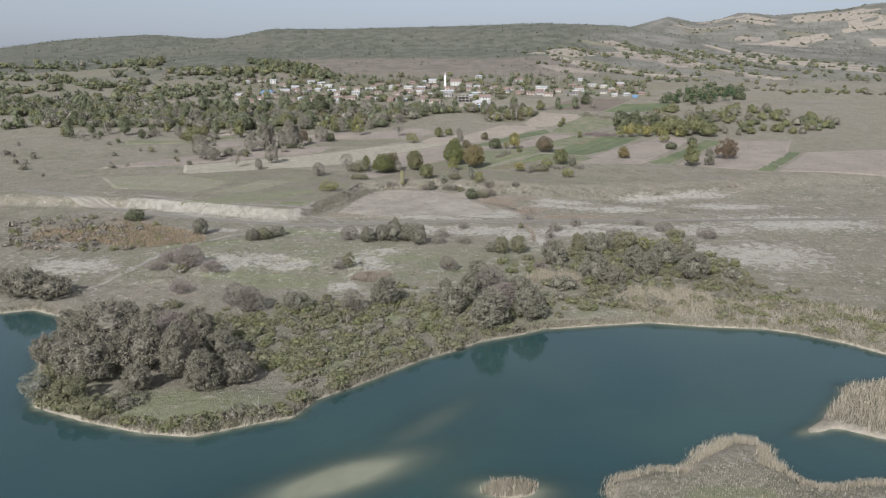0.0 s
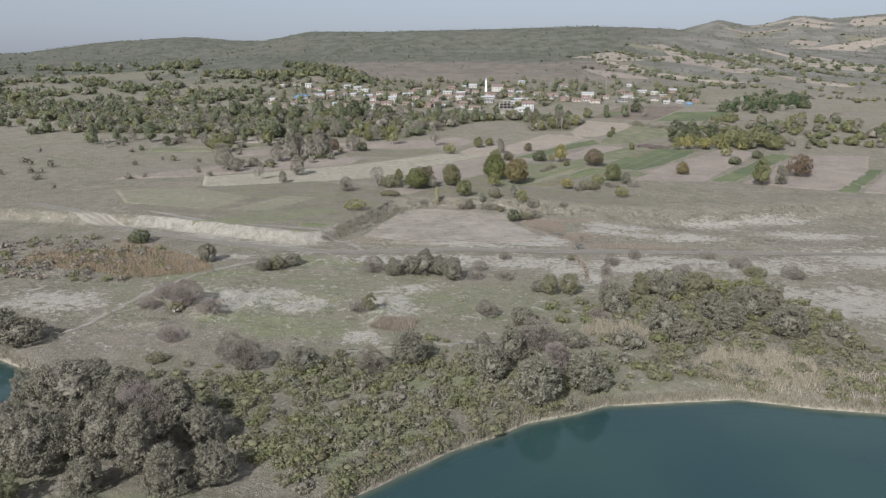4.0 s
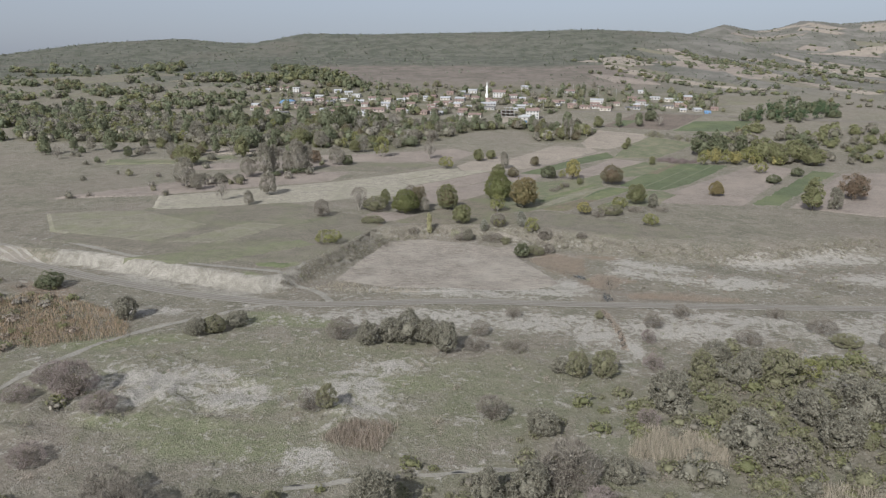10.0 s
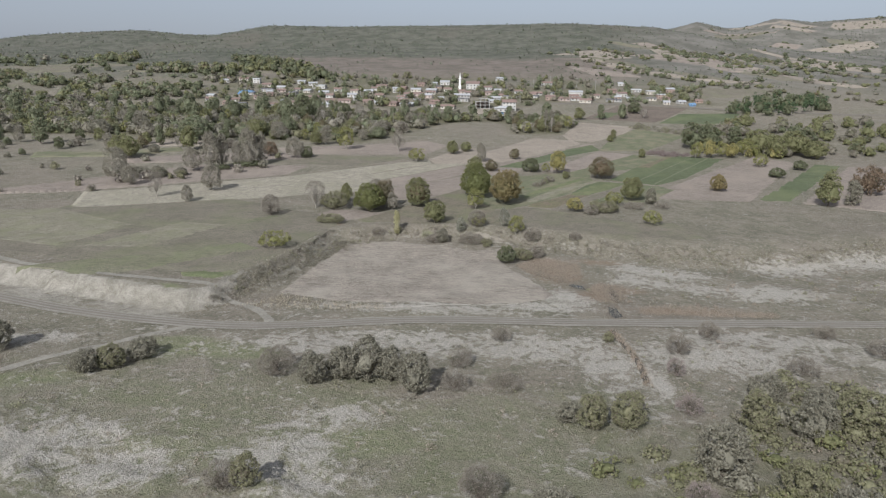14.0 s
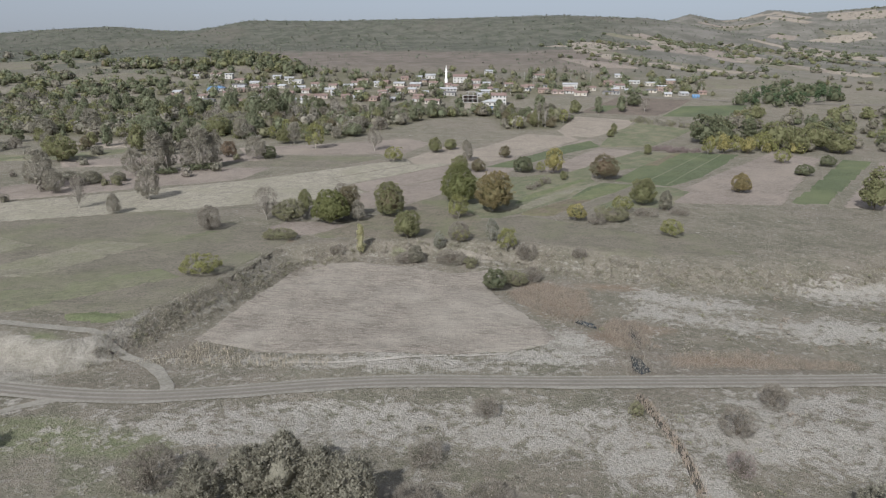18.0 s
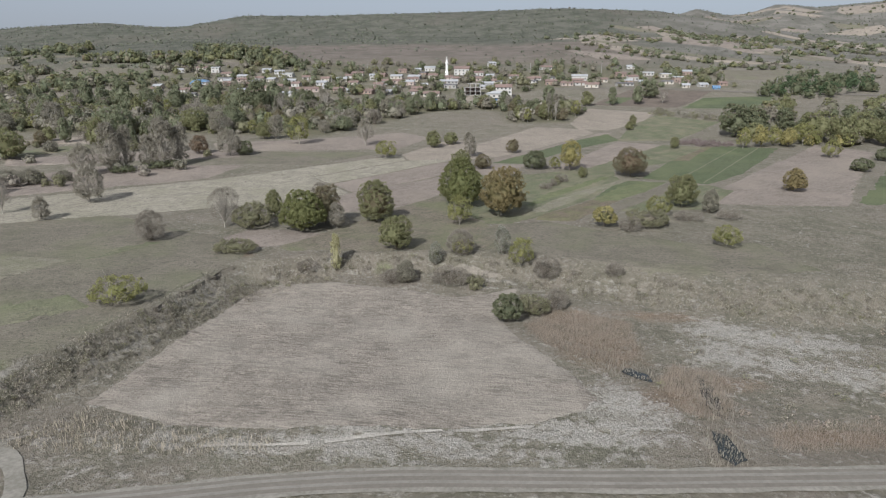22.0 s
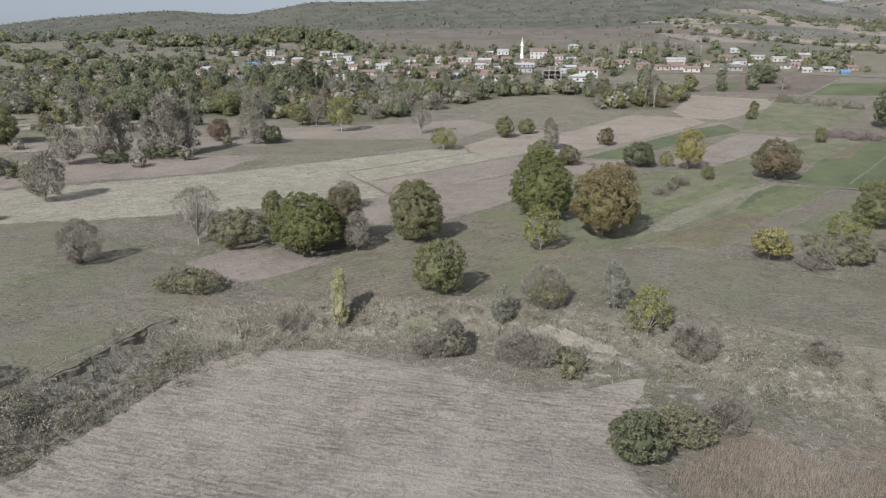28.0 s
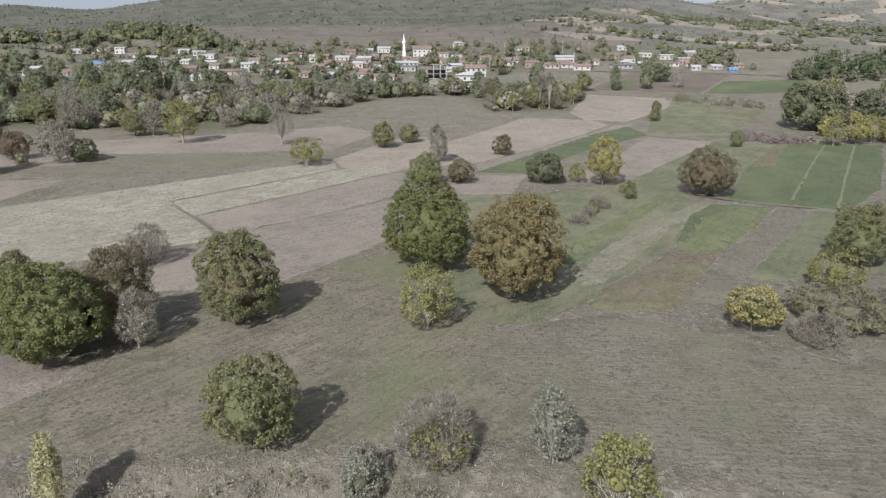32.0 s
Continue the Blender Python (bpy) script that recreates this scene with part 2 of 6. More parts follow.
PALE_BARK = plain_material("pale_bark", (0.40, 0.37, 0.32), (0.26, 0.235, 0.20), 0.3, 0.95, 0.1, 0.03)
LEAF = {
    "walnut": leaf_material("walnut_leaves", (0.105, 0.115, 0.045), (0.168, 0.172, 0.075), (0.20, 0.17, 0.08), 0.08),
    "olive": leaf_material("olive_leaves", (0.13, 0.135, 0.066), (0.20, 0.196, 0.105), (0.21, 0.175, 0.11), 0.1),
    "amber": leaf_material("amber_leaves", (0.17, 0.14, 0.07), (0.225, 0.18, 0.095), (0.22, 0.195, 0.095), 0.25),
    "lime": leaf_material("lime_leaves", (0.165, 0.17, 0.065), (0.25, 0.24, 0.1), (0.14, 0.125, 0.07), 0.2),
    "yellow": leaf_material("yellow_leaves", (0.245, 0.22, 0.09), (0.33, 0.29, 0.13), (0.17, 0.165, 0.08), 0.25),
    "red": leaf_material("russet_leaves", (0.15, 0.11, 0.075), (0.205, 0.155, 0.11), (0.12, 0.105, 0.07), 0.3),
    "dark": leaf_material("dark_leaves", (0.098, 0.108, 0.064), (0.15, 0.157, 0.095), (0.17, 0.155, 0.095), 0.15),
    "grey": leaf_material("grey_willow_leaves", (0.175, 0.165, 0.128), (0.24, 0.226, 0.178), (0.18, 0.165, 0.125), 0.3),
    "mauve": leaf_material("bare_twigs", (0.135, 0.12, 0.098), (0.18, 0.163, 0.132), (0.14, 0.12, 0.1), 0.3, 0.1),
    "dun": leaf_material("dun_leaves", (0.16, 0.147, 0.118), (0.22, 0.202, 0.164), (0.22, 0.20, 0.15), 0.2, 0.3),
    "brown": leaf_material("brownish_leaves", (0.125, 0.115, 0.07), (0.185, 0.165, 0.105), (0.20, 0.15, 0.10), 0.3),
    "plum": leaf_material("plum_twigs", (0.15, 0.122, 0.112), (0.20, 0.165, 0.15), (0.17, 0.15, 0.12), 0.3, 0.1),
    "taupe": leaf_material("taupe_willow_leaves", (0.128, 0.115, 0.09), (0.178, 0.162, 0.128), (0.17, 0.165, 0.11), 0.25, 0.3),
    "silver": leaf_material("silver_leaves", (0.20, 0.197, 0.165), (0.27, 0.265, 0.225), (0.18, 0.18, 0.11), 0.3),
    "bramble": leaf_material("bramble_leaves", (0.155, 0.152, 0.09), (0.215, 0.206, 0.128), (0.23, 0.205, 0.15), 0.25),
    "reed": leaf_material("reed_blades", (0.215, 0.187, 0.143), (0.27, 0.237, 0.185), (0.22, 0.20, 0.14), 0.2, 0.15),
    "rust": leaf_material("rust_weeds", (0.185, 0.152, 0.122), (0.235, 0.197, 0.16), (0.20, 0.165, 0.12), 0.3, 0.15),
    "orange": leaf_material("orange_weeds", (0.195, 0.145, 0.098), (0.25, 0.19, 0.13), (0.17, 0.16, 0.095), 0.3, 0.2),
    "hay": leaf_material("dry_grass", (0.175, 0.156, 0.12), (0.235, 0.212, 0.165), (0.16, 0.15, 0.10), 0.35, 0.15),
    "straw": leaf_material("straw_leaves", (0.31, 0.29, 0.17), (0.40, 0.38, 0.25), (0.24, 0.23, 0.10), 0.3),
    "aspen": leaf_material("aspen_leaves", (0.125, 0.14, 0.085), (0.20, 0.21, 0.135), (0.24, 0.22, 0.15), 0.2),
    "purple": leaf_material("purple_twigs", (0.115, 0.09, 0.085), (0.15, 0.12, 0.11), (0.18, 0.15, 0.13), 0.2, 0.1),
    "pine": leaf_material("pine_needles", (0.035, 0.055, 0.028), (0.065, 0.085, 0.04), None, 0, 0.1),
}


# ---- shapes ----
def mesh_of(name, verts, faces, material, smooth=False):
    me = bpy.data.meshes.new(name)
    verts, faces = np.asarray(verts, float), np.asarray(faces, int)
    k = faces.shape[1]
    me.vertices.add(len(verts))
    me.vertices.foreach_set("co", verts.ravel())
    me.loops.add(faces.size)
    me.loops.foreach_set("vertex_index", faces.ravel())
    me.polygons.add(len(faces))
    me.polygons.foreach_set("loop_start", np.arange(0, faces.size, k))
    me.polygons.foreach_set("use_smooth", np.full(len(faces), smooth))
    me.materials.append(material)
    me.update(calc_edges=True)
    return me


def part_of(name, me, parent, label=""):
    ob = new(name, me)
    ob.parent = parent
    return tagged(ob, label) if label else ob


def part(name, bm, material, parent, label=""):
    me = bpy.data.meshes.new(name)
    bm.to_mesh(me)
    bm.free()
    me.materials.append(material)
    return part_of(name, me, parent, label)


def box(bm, x0, y0, z0, x1, y1, z1):
    bmesh.ops.create_cube(bm, size=1, matrix=Matrix.LocRotScale(((x0 + x1) / 2, (y0 + y1) / 2, (z0 + z1) / 2), None, (x1 - x0, y1 - y0, z1 - z0)))


def tubes(paths, sides=5):
    """Tapered limbs: paths of (points, radius at the foot, radius at the tip)."""
    verts, faces, base = [], [], 0
    for pts, r0, r1 in paths:
        pts = np.asarray(pts, float)
        n = len(pts)
        way = np.gradient(pts, axis=0)
        way /= np.linalg.norm(way, axis=1, keepdims=True) + 1e-9
        side = np.cross(way, (0.31, 0.92, 0.2))
        side /= np.linalg.norm(side, axis=1, keepdims=True) + 1e-9
        up = np.cross(way, side)
        a = np.linspace(0, 2 * np.pi, sides, endpoint=False)
        r = np.linspace(r0, r1, n)[:, None, None]
        verts.append((pts[:, None] + r * (np.cos(a)[None, :, None] * side[:, None] + np.sin(a)[None, :, None] * up[:, None])).reshape(-1, 3))
        for i in range(n - 1):
            for j in range(sides):
                k = (j + 1) % sides
                faces.append((base + i * sides + j, base + i * sides + k, base + (i + 1) * sides + k, base + (i + 1) * sides + j))
        base += n * sides
    return np.concatenate(verts), np.array(faces)


def leaf_quads(rng, spots, outward, size):
    """A leaf spray at each spot: a slim diamond, turned at random but mostly facing outward."""
    n = len(spots)
    normal = outward + 0.55 * rng.normal(size=(n, 3))
    normal /= np.linalg.norm(normal, axis=1, keepdims=True) + 1e-9
    a = np.cross(normal, rng.normal(size=(n, 3)))
    a /= np.linalg.norm(a, axis=1, keepdims=True) + 1e-9
    b = np.cross(normal, a)
    s = size * rng.uniform(0.55, 1.3, (n, 1))
    a, b = a * s * 0.5, b * s * 0.46
    verts = np.stack([spots + a, spots + b, spots - a, spots - b], 1).reshape(-1, 3)
    return verts, np.arange(4 * n).reshape(n, 4)


def lobes_of(rng, count, w, low, high, shape="round"):
    """Centres and sizes of the clumps of a crown between two heights."""
    mid, tall = (low + high) / 2, (high - low) / 2
    d = rng.normal(size=(count, 3))
    d /= np.linalg.norm(d, axis=1, keepdims=True)
    reach = rng.uniform(0.35, 0.72, (count, 1))
    c = d * reach * (w / 2, w / 2, tall)
    if shape == "column":
        c[:, :2] *= 0.6
    if shape == "cone":
        c[:, :2] *= (1.15 - 0.85 * (c[:, 2:] / tall * 0.5 + 0.5))
    if shape == "dome":
        t = rng.uniform(0.1, 0.86, count) ** 1.1
        a = rng.uniform(0, 2 * np.pi, count)
        r = w / 2 * np.where(t > 0.36, np.clip(1 - ((t - 0.36) / 0.62) ** 2, 0.03, 1) ** 0.75, np.clip(1 - ((0.36 - t) / 0.55) ** 2, 0.03, 1) ** 0.6) * rng.uniform(0.5, 0.9, count)
        c = np.stack([r * np.cos(a), r * np.sin(a), (2 * t - 1) * tall], -1)
    if shape == "shrub":
        c[:, 2] = np.abs(c[:, 2]) * 1.25 - tall * 0.55
    c[:, 2] += mid
    return c, rng.uniform(0.15, 0.26, count) * min(w, 2.2 * tall) * (1.0 if count > 36 else 1.25)


def crown(rng, lobes, radii, count, size, squash=0.8):
    pick = rng.choice(len(lobes), count, p=radii ** 2 / (radii ** 2).sum())
    d = rng.normal(size=(count, 3))
    d /= np.linalg.norm(d, axis=1, keepdims=True)
    out = radii[pick][:, None] * rng.uniform(0.45, 1.0, (count, 1)) ** 0.5 * rng.uniform(0.75, 1.35, (count, 1))
    return leaf_quads(rng, lobes[pick] + d * out * (1, 1, squash), d + (0, 0, 0.25), size)


def round_block(n):
    """Corners and faces of a cube cut into n by n panels a side and blown up to a ball."""
    keys, faces = {}, []
    for axis in range(3):
        for side in (0, n):
            for i, j in np.ndindex(n, n):
                quad = []
                for du, dv in ((0, 0), (1, 0), (1, 1), (0, 1)):
                    p = [i + du, j + dv]
                    p.insert(axis, side)
                    quad.append(keys.setdefault(tuple(p), len(keys)))
                faces.append(quad if (side == n) == (axis != 1) else quad[::-1])
    v = np.array(list(keys), float) * 2 / n - 1
    return v / np.linalg.norm(v, axis=1, keepdims=True), np.array(faces)


BLOCKS = {n: round_block(n) for n in (3, 5, 7, 12)}


def leaf_slips(rng, spots, way, size):
    """A twig spray at each spot: a long thin slip along its way."""
    n = len(spots)
    way = way + 0.35 * rng.normal(size=(n, 3))
    way /= np.linalg.norm(way, axis=1, keepdims=True) + 1e-9
    side = np.cross(way, rng.normal(size=(n, 3)))
    side /= np.linalg.norm(side, axis=1, keepdims=True) + 1e-9
    s = size * rng.uniform(0.6, 1.4, (n, 1))
    way, side = way * s * 1.1, side * s * 0.06
    return np.stack([spots - side, spots + side, spots + way + side * 0.4, spots + way - side * 0.4], 1).reshape(-1, 3), np.arange(4 * n).reshape(n, 4)


def mantle(rng, w, low, high, count, size, panels, full=0.74, tuft=34, slips=0.0, wild=1.0):
    """A full crown: tufts of leaves set over a lumpy dense body, each tuft a small rounded clump."""
    corners, faces = BLOCKS[panels]
    many = 3 * panels + 12
    knobs = rng.normal(size=(many, 3))
    knobs /= np.linalg.norm(knobs, axis=1, keepdims=True)
    reach = 0.9 / many ** 0.5
    half_w = w / 2 * 1.04 * rng.uniform(0.94, 1.08, 2)
    tall = high - low
    centre = np.array((0, 0, low + 0.36 * tall))

    def body(d):
        near = np.exp((d @ knobs.T - 1) / reach ** 2).max(1)
        wide = np.exp((d @ knobs[:6].T - 1) / 0.22).max(1)
        k = (0.80 + 0.13 * wild * near + 0.17 * wild * wide)[:, None]
        up = np.where(d[:, 2:] > 0, 0.64, 0.36) * tall
        d = d / ((np.hypot(d[:, :1], d[:, 1:2]) ** 2.05 + np.abs(d[:, 2:]) ** 2.05) ** (1 / 2.05))
        return np.concatenate([d[:, :2] * half_w, d[:, 2:] * up], 1) * k

    tufts = max(9, int(count / tuft))
    area = 2.9 * w * tall
    r = math.sqrt(1.25 * area / (math.pi * tufts)) * rng.uniform(0.6, 1.35, tufts)
    i = np.arange(5 * tufts) + rng.uniform(-0.4, 0.4, 5 * tufts)
    z = 1 - 2 * (i + 0.5) / (5 * tufts)
    a = 2.39996 * i + rng.normal(size=5 * tufts) * 0.1
    d = np.stack([np.cos(a) * np.sqrt(np.clip(1 - z * z, 0, 1)), np.sin(a) * np.sqrt(np.clip(1 - z * z, 0, 1)), np.clip(z, -1, 1)], -1)
    hub = body(d)
    far = (hub ** 2).sum(1) * np.where(z < -0.75, 0.4, 1.0)
    steps = np.cumsum(far)
    chosen = np.unique(np.searchsorted(steps, (np.arange(tufts) + rng.uniform(0.1, 0.9, tufts)) / tufts * steps[-1]))
    tufts = len(chosen)
    d, r = d[chosen], r[:tufts]
    hub = hub[chosen] * rng.uniform(0.84, 1.02, (tufts, 1))
    hub -= d * (r * 0.5)[:, None]
    pick = rng.choice(tufts, count, p=r ** 2 / (r ** 2).sum())
    out = rng.normal(size=(count, 3))
    out /= np.linalg.norm(out, axis=1, keepdims=True)
    out += d[pick] * 0.75 + (0, 0, 0.2)
    out /= np.linalg.norm(out, axis=1, keepdims=True) + 1e-9
    spots = hub[pick] + out * (r[pick] * rng.uniform(0.72, 1.12, count))[:, None] * (1, 1, 0.85) + centre
    thin = rng.uniform(size=count) < slips
    v1, f1 = leaf_quads(rng, spots[~thin], out[~thin], size)
    v2, f2 = leaf_slips(rng, spots[thin], out[thin] + (0, 0, 0.6), size * 1.5)
    if not full:
        return np.concatenate([v1, v2]), np.concatenate([f1, f2 + len(v1)])
    heart = body(corners) * full * rng.uniform(0.85, 1.1, (len(corners), 1)) + centre
    return np.concatenate([v1, v2, heart]), np.concatenate([f1, f2 + len(v1), faces + len(v1) + len(v2)])


# trunk share of the height, leaf size, leaf cover, share of twig slips, leaf kind, limbs shown, dense body
KINDS = {
    "walnut": (0.05, 0.27, 1.8, 0.0, "walnut", 10, 0.58), "amber": (0.05, 0.26, 1.5, 0.06, "amber", 14, 0.64),
    "round": (0.05, 0.25, 1.5, 0.12, "olive", 16, 0.66), "olive": (0.06, 0.25, 1.45, 0.12, "olive", 14, 0.64),
    "lime": (0.12, 0.28, 0.8, 0.1, "lime", 16, 0.34), "yellow": (0.12, 0.28, 1.1, 0.05, "yellow", 12, 0.5),
    "red": (0.06, 0.26, 1.3, 0.4, "red", 20, 0.5), "dark": (0.04, 0.27, 1.7, 0.0, "dark", 8, 0.5),
    "bare": (0.18, 0.26, 0.6, 1.0, "mauve", 40, 0.0), "pale": (0.08, 0.26, 1.5, 0.6, "dun", 26, 0.0),
    "aspen": (0.05, 0.30, 1.5, 0.05, "aspen", 6, 0.66),
    "willow": (0.02, 0.26, 1.7, 0.25, "grey", 14, 0.46), "shrub": (0.02, 0.27, 1.6, 0.15, "bramble", 10, 0.4),
    "poplar": (0.02, 0.22, 1.6, 0.35, "straw", 12, 0.6), "silver": (0.04, 0.22, 1.1, 0.25, "silver", 14, 0.4),
    "pine": (0.06, 0.32, 1.5, 0.0, "pine", 4, 0.7), "twigs": (0.02, 0.24, 1.15, 0.9, "mauve", 34, 0.0),
    "brown": (0.05, 0.26, 1.45, 0.25, "brown", 18, 0.62), "silver2": (0.03, 0.24, 1.2, 0.75, "silver", 34, 0.0),
    "plum": (0.02, 0.24, 1.15, 0.92, "plum", 34, 0.0), "grove": (0.03, 0.26, 1.7, 0.2, "taupe", 16, 0.5),
}
MANY_STEMS = ("willow", "shrub", "silver", "silver2", "twigs", "plum", "poplar")


def plant(name, x, y, h, w, kind, seed, label, category="tree", group="", coarse=1.0, sink=0.15, most=9000):
    """A tree or shrub with its trunk and limbs and its crown."""
    stem, size, cover, slips, leaf, limbs, full = KINDS[kind]
    rng = np.random.default_rng(seed)
    thing = tagged(new(name), label, category, group)
    thing.location = (x, y, ground_height(x, y) - sink)
    many = kind in MANY_STEMS
    low = h * stem
    area = 2.9 * w * (h - low)
    size *= coarse
    count = int(cover * area / (0.46 * size * size))
    if count > most:
        size *= math.sqrt(count / most)
        count = most
    lobes, _ = lobes_of(rng, max(limbs, 8), w * 0.95, low, h)
    paths = []
    r = max(0.06, h * 0.018)
    if not many:
        top = np.array([rng.normal() * w * 0.04, rng.normal() * w * 0.04, h * 0.72])
        paths.append(([(0, 0, 0), top * (0.3, 0.3, 0.25), top * (0.5, 0.7, 0.6), top], r, r * 0.25))
    for c in lobes[:limbs]:
        foot = np.array([rng.normal() * 0.06 * w, rng.normal() * 0.06 * w, 0]) if many else np.array([0, 0, rng.uniform(0.6, 1.0) * max(low, 0.14 * h)])
        bend = (foot + c) / 2 + rng.normal(size=3) * 0.05 * w + (0, 0, 0.06 * h)
        paths.append(([foot, bend, c], r * 0.5, r * 0.12))
        if limbs > 12:
            for _ in range(3):
                tip = c * (1.12, 1.12, 1.06) + rng.normal(size=3) * (0.13 * w, 0.13 * w, 0.08 * h)
                paths.append(([bend, (bend + tip) / 2 + rng.normal(size=3) * 0.03 * w, tip], r * 0.22, r * 0.06))
    bark = PALE_BARK if kind in ("bare", "pale", "lime", "silver", "amber") else BARK
    v, f = tubes(paths, 4)
    part_of("stem" if many else "trunk", mesh_of("trunk", v, f, bark, True), thing)
    panels = 3 if count < 700 else 5 if count < 2500 else 7 if count < 9000 else 12
    v, f = mantle(rng, w, low, h, count, size, panels, full, 12 if count < 1200 else 22 if count < 6000 else 40, slips)
    v[:, 2] = np.maximum(v[:, 2], 0.02)
    part_of("foliage" if many else "crown", mesh_of("crown", v, f, LEAF[leaf], True), thing)
    return thing

# ---- the lie of the land ----
WATER = -9.6


def sstep(a, b, v):
    u = np.clip((v - a) / (b - a), 0.0, 1.0)
    return u * u * (3 - 2 * u)


def hash2(i, j):
    h = np.sin(i * 127.1 + j * 311.7) * 43758.5453
    return h - np.floor(h)


def vnoise(x, y):
    """Value noise, 0 to 1, of unit cells."""
    i, j = np.floor(x), np.floor(y)
    u, v = x - i, y - j
    u, v = u * u * (3 - 2 * u), v * v * (3 - 2 * v)
    low = hash2(i, j) * (1 - u) + hash2(i + 1, j) * u
    high = hash2(i, j + 1) * (1 - u) + hash2(i + 1, j + 1) * u
    return low * (1 - v) + high * v


def fbm(x, y, octaves=4):
    return sum(0.5 ** (k + 1) * vnoise(x * 2 ** k + 17.3 * k, y * 2 ** k + 5.1 * k) for k in range(octaves))


# the river's outline: far bank, right arm, reed tongue, pool, near bank
FAR_BANK = [(-200, 208), (-149, 196), (-140, 200), (-125, 193), (-118, 184), (-117, 168), (-109, 154), (-102, 140), (-96, 131),
            (-81, 125), (-64, 120), (-52, 119), (-39, 126), (-32, 129), (-29, 138), (-19, 148), (-11, 157), (-5, 164), (4, 171),
            (12, 179), (24, 185), (31, 190), (48, 194), (66, 198), (84, 195), (101, 194), (111, 190), (121, 183), (128, 175)]
NEAR_BANK = [(150, 164), (220, 140), (400, 100), (400, 85), (220, 125), (150, 143), (118, 156), (104.7, 152.3), (102.3, 147.3), (95, 139),
             (91.7, 134), (87.9, 130.7), (83.1, 126.9), (88, 128.4), (92.8, 130.5), (99, 127), (108, 121), (112, 114), (100, 108), (88, 106.7),
             (79.4, 104.7), (74.6, 106), (72.7, 110.7), (69.5, 113.9), (71.7, 121.2), (67.2, 122.1), (57.7, 114.8), (53.2, 109.3), (48.4, 110), (38.5, 105.5),
             (37, 100), (36, 94), (20, 88), (-20, 82), (-60, 72), (-150, 50), (-400, 40), (-400, 230)]
RIVER = FAR_BANK + NEAR_BANK


def outline_distance(x, y, poly):
    """Distance to a closed outline, negative inside it."""
    best, inside = np.full(np.shape(x), 1e9), np.zeros(np.shape(x), bool)
    for (ax, ay), (bx, by) in zip(poly, poly[1:] + poly[:1]):
        dx, dy = bx - ax, by - ay
        u = np.clip(((x - ax) * dx + (y - ay) * dy) / (dx * dx + dy * dy), 0, 1)
        best = np.minimum(best, np.hypot(x - ax - u * dx, y - ay - u * dy))
        if ay != by:
            inside ^= ((ay > y) != (by > y)) & (x < (bx - ax) * (y - ay) / (by - ay) + ax)
    return np.where(inside, -best, best)


def line_distance(x, y, line):
    best = np.full(np.shape(x), 1e9)
    for (ax, ay), (bx, by) in zip(line, line[1:]):
        dx, dy = bx - ax, by - ay
        u = np.clip(((x - ax) * dx + (y - ay) * dy) / (dx * dx + dy * dy), 0, 1)
        best = np.minimum(best, np.hypot(x - ax - u * dx, y - ay - u * dy))
    return best


LOW_Y = (0, 190, 240, 290, 315, 390, 430, 520, 560)
LOW_Z = (-8.6, -8.2, -5.6, -4.7, -4.2, -3.6, -1.0, 3.0, 8.0)
UP_Y = (300, 380, 445, 520, 550, 650, 800, 914, 1100)
UP_Z = (0.0, 1.6, 3.2, 6.3, 8.0, 14.0, 27.0, 42.0, 60.0)
# the edge of the upper terrace
EDGE = [(-400, 372), (-170, 352), (-132, 340), (-105, 332), (-88, 327), (-80, 332), (-74, 350), (-68.5, 366), (-66, 377), (-64.2, 389), (-63, 397), (-62.5, 403), (-58, 409), (-48, 414.5), (-30, 420), (10, 418), (40, 407), (70, 396), (120, 405), (250, 450)]
UPPER_LAND = [(-900, 420)] + EDGE + [(900, 620), (900, 9000), (-900, 9000)]
# crest of the near ridge by x, and of the far hills by bearing x / y
RIDGE_X, RIDGE_Z = (-1600, -1160, -1016, -832, -768, -700, -597, -540, -486, -324, -56, 155, 337, 470, 600, 900, 1500), (105, 120, 143, 154, 156, 148, 147, 158, 169, 168, 174, 180, 174, 152, 132, 118, 110)
BEAR_2, CREST_2 = (-0.9, 0.0, 0.18, 0.22, 0.257, 0.295, 0.32, 0.353, 0.397, 0.441, 0.484, 0.532, 0.6, 0.9), (120, 150, 211, 235, 262, 240, 248, 274, 261, 270, 283, 312, 293, 267)
RISE_Y, RISE = (950, 1120, 1280, 1430, 1590, 1700), (0, 0.12, 0.33, 0.47, 0.84, 1.0)
ROAD = [(-260, 378), (-184, 347), (-153, 334), (-124, 324), (-104, 319), (-89, 316.5), (-76, 315), (-63, 315), (-52, 317), (-40, 320),
        (-29, 323), (-17, 325), (-6, 326), (21, 327), (46, 329), (72, 331), (94, 333), (200, 342), (320, 352)]


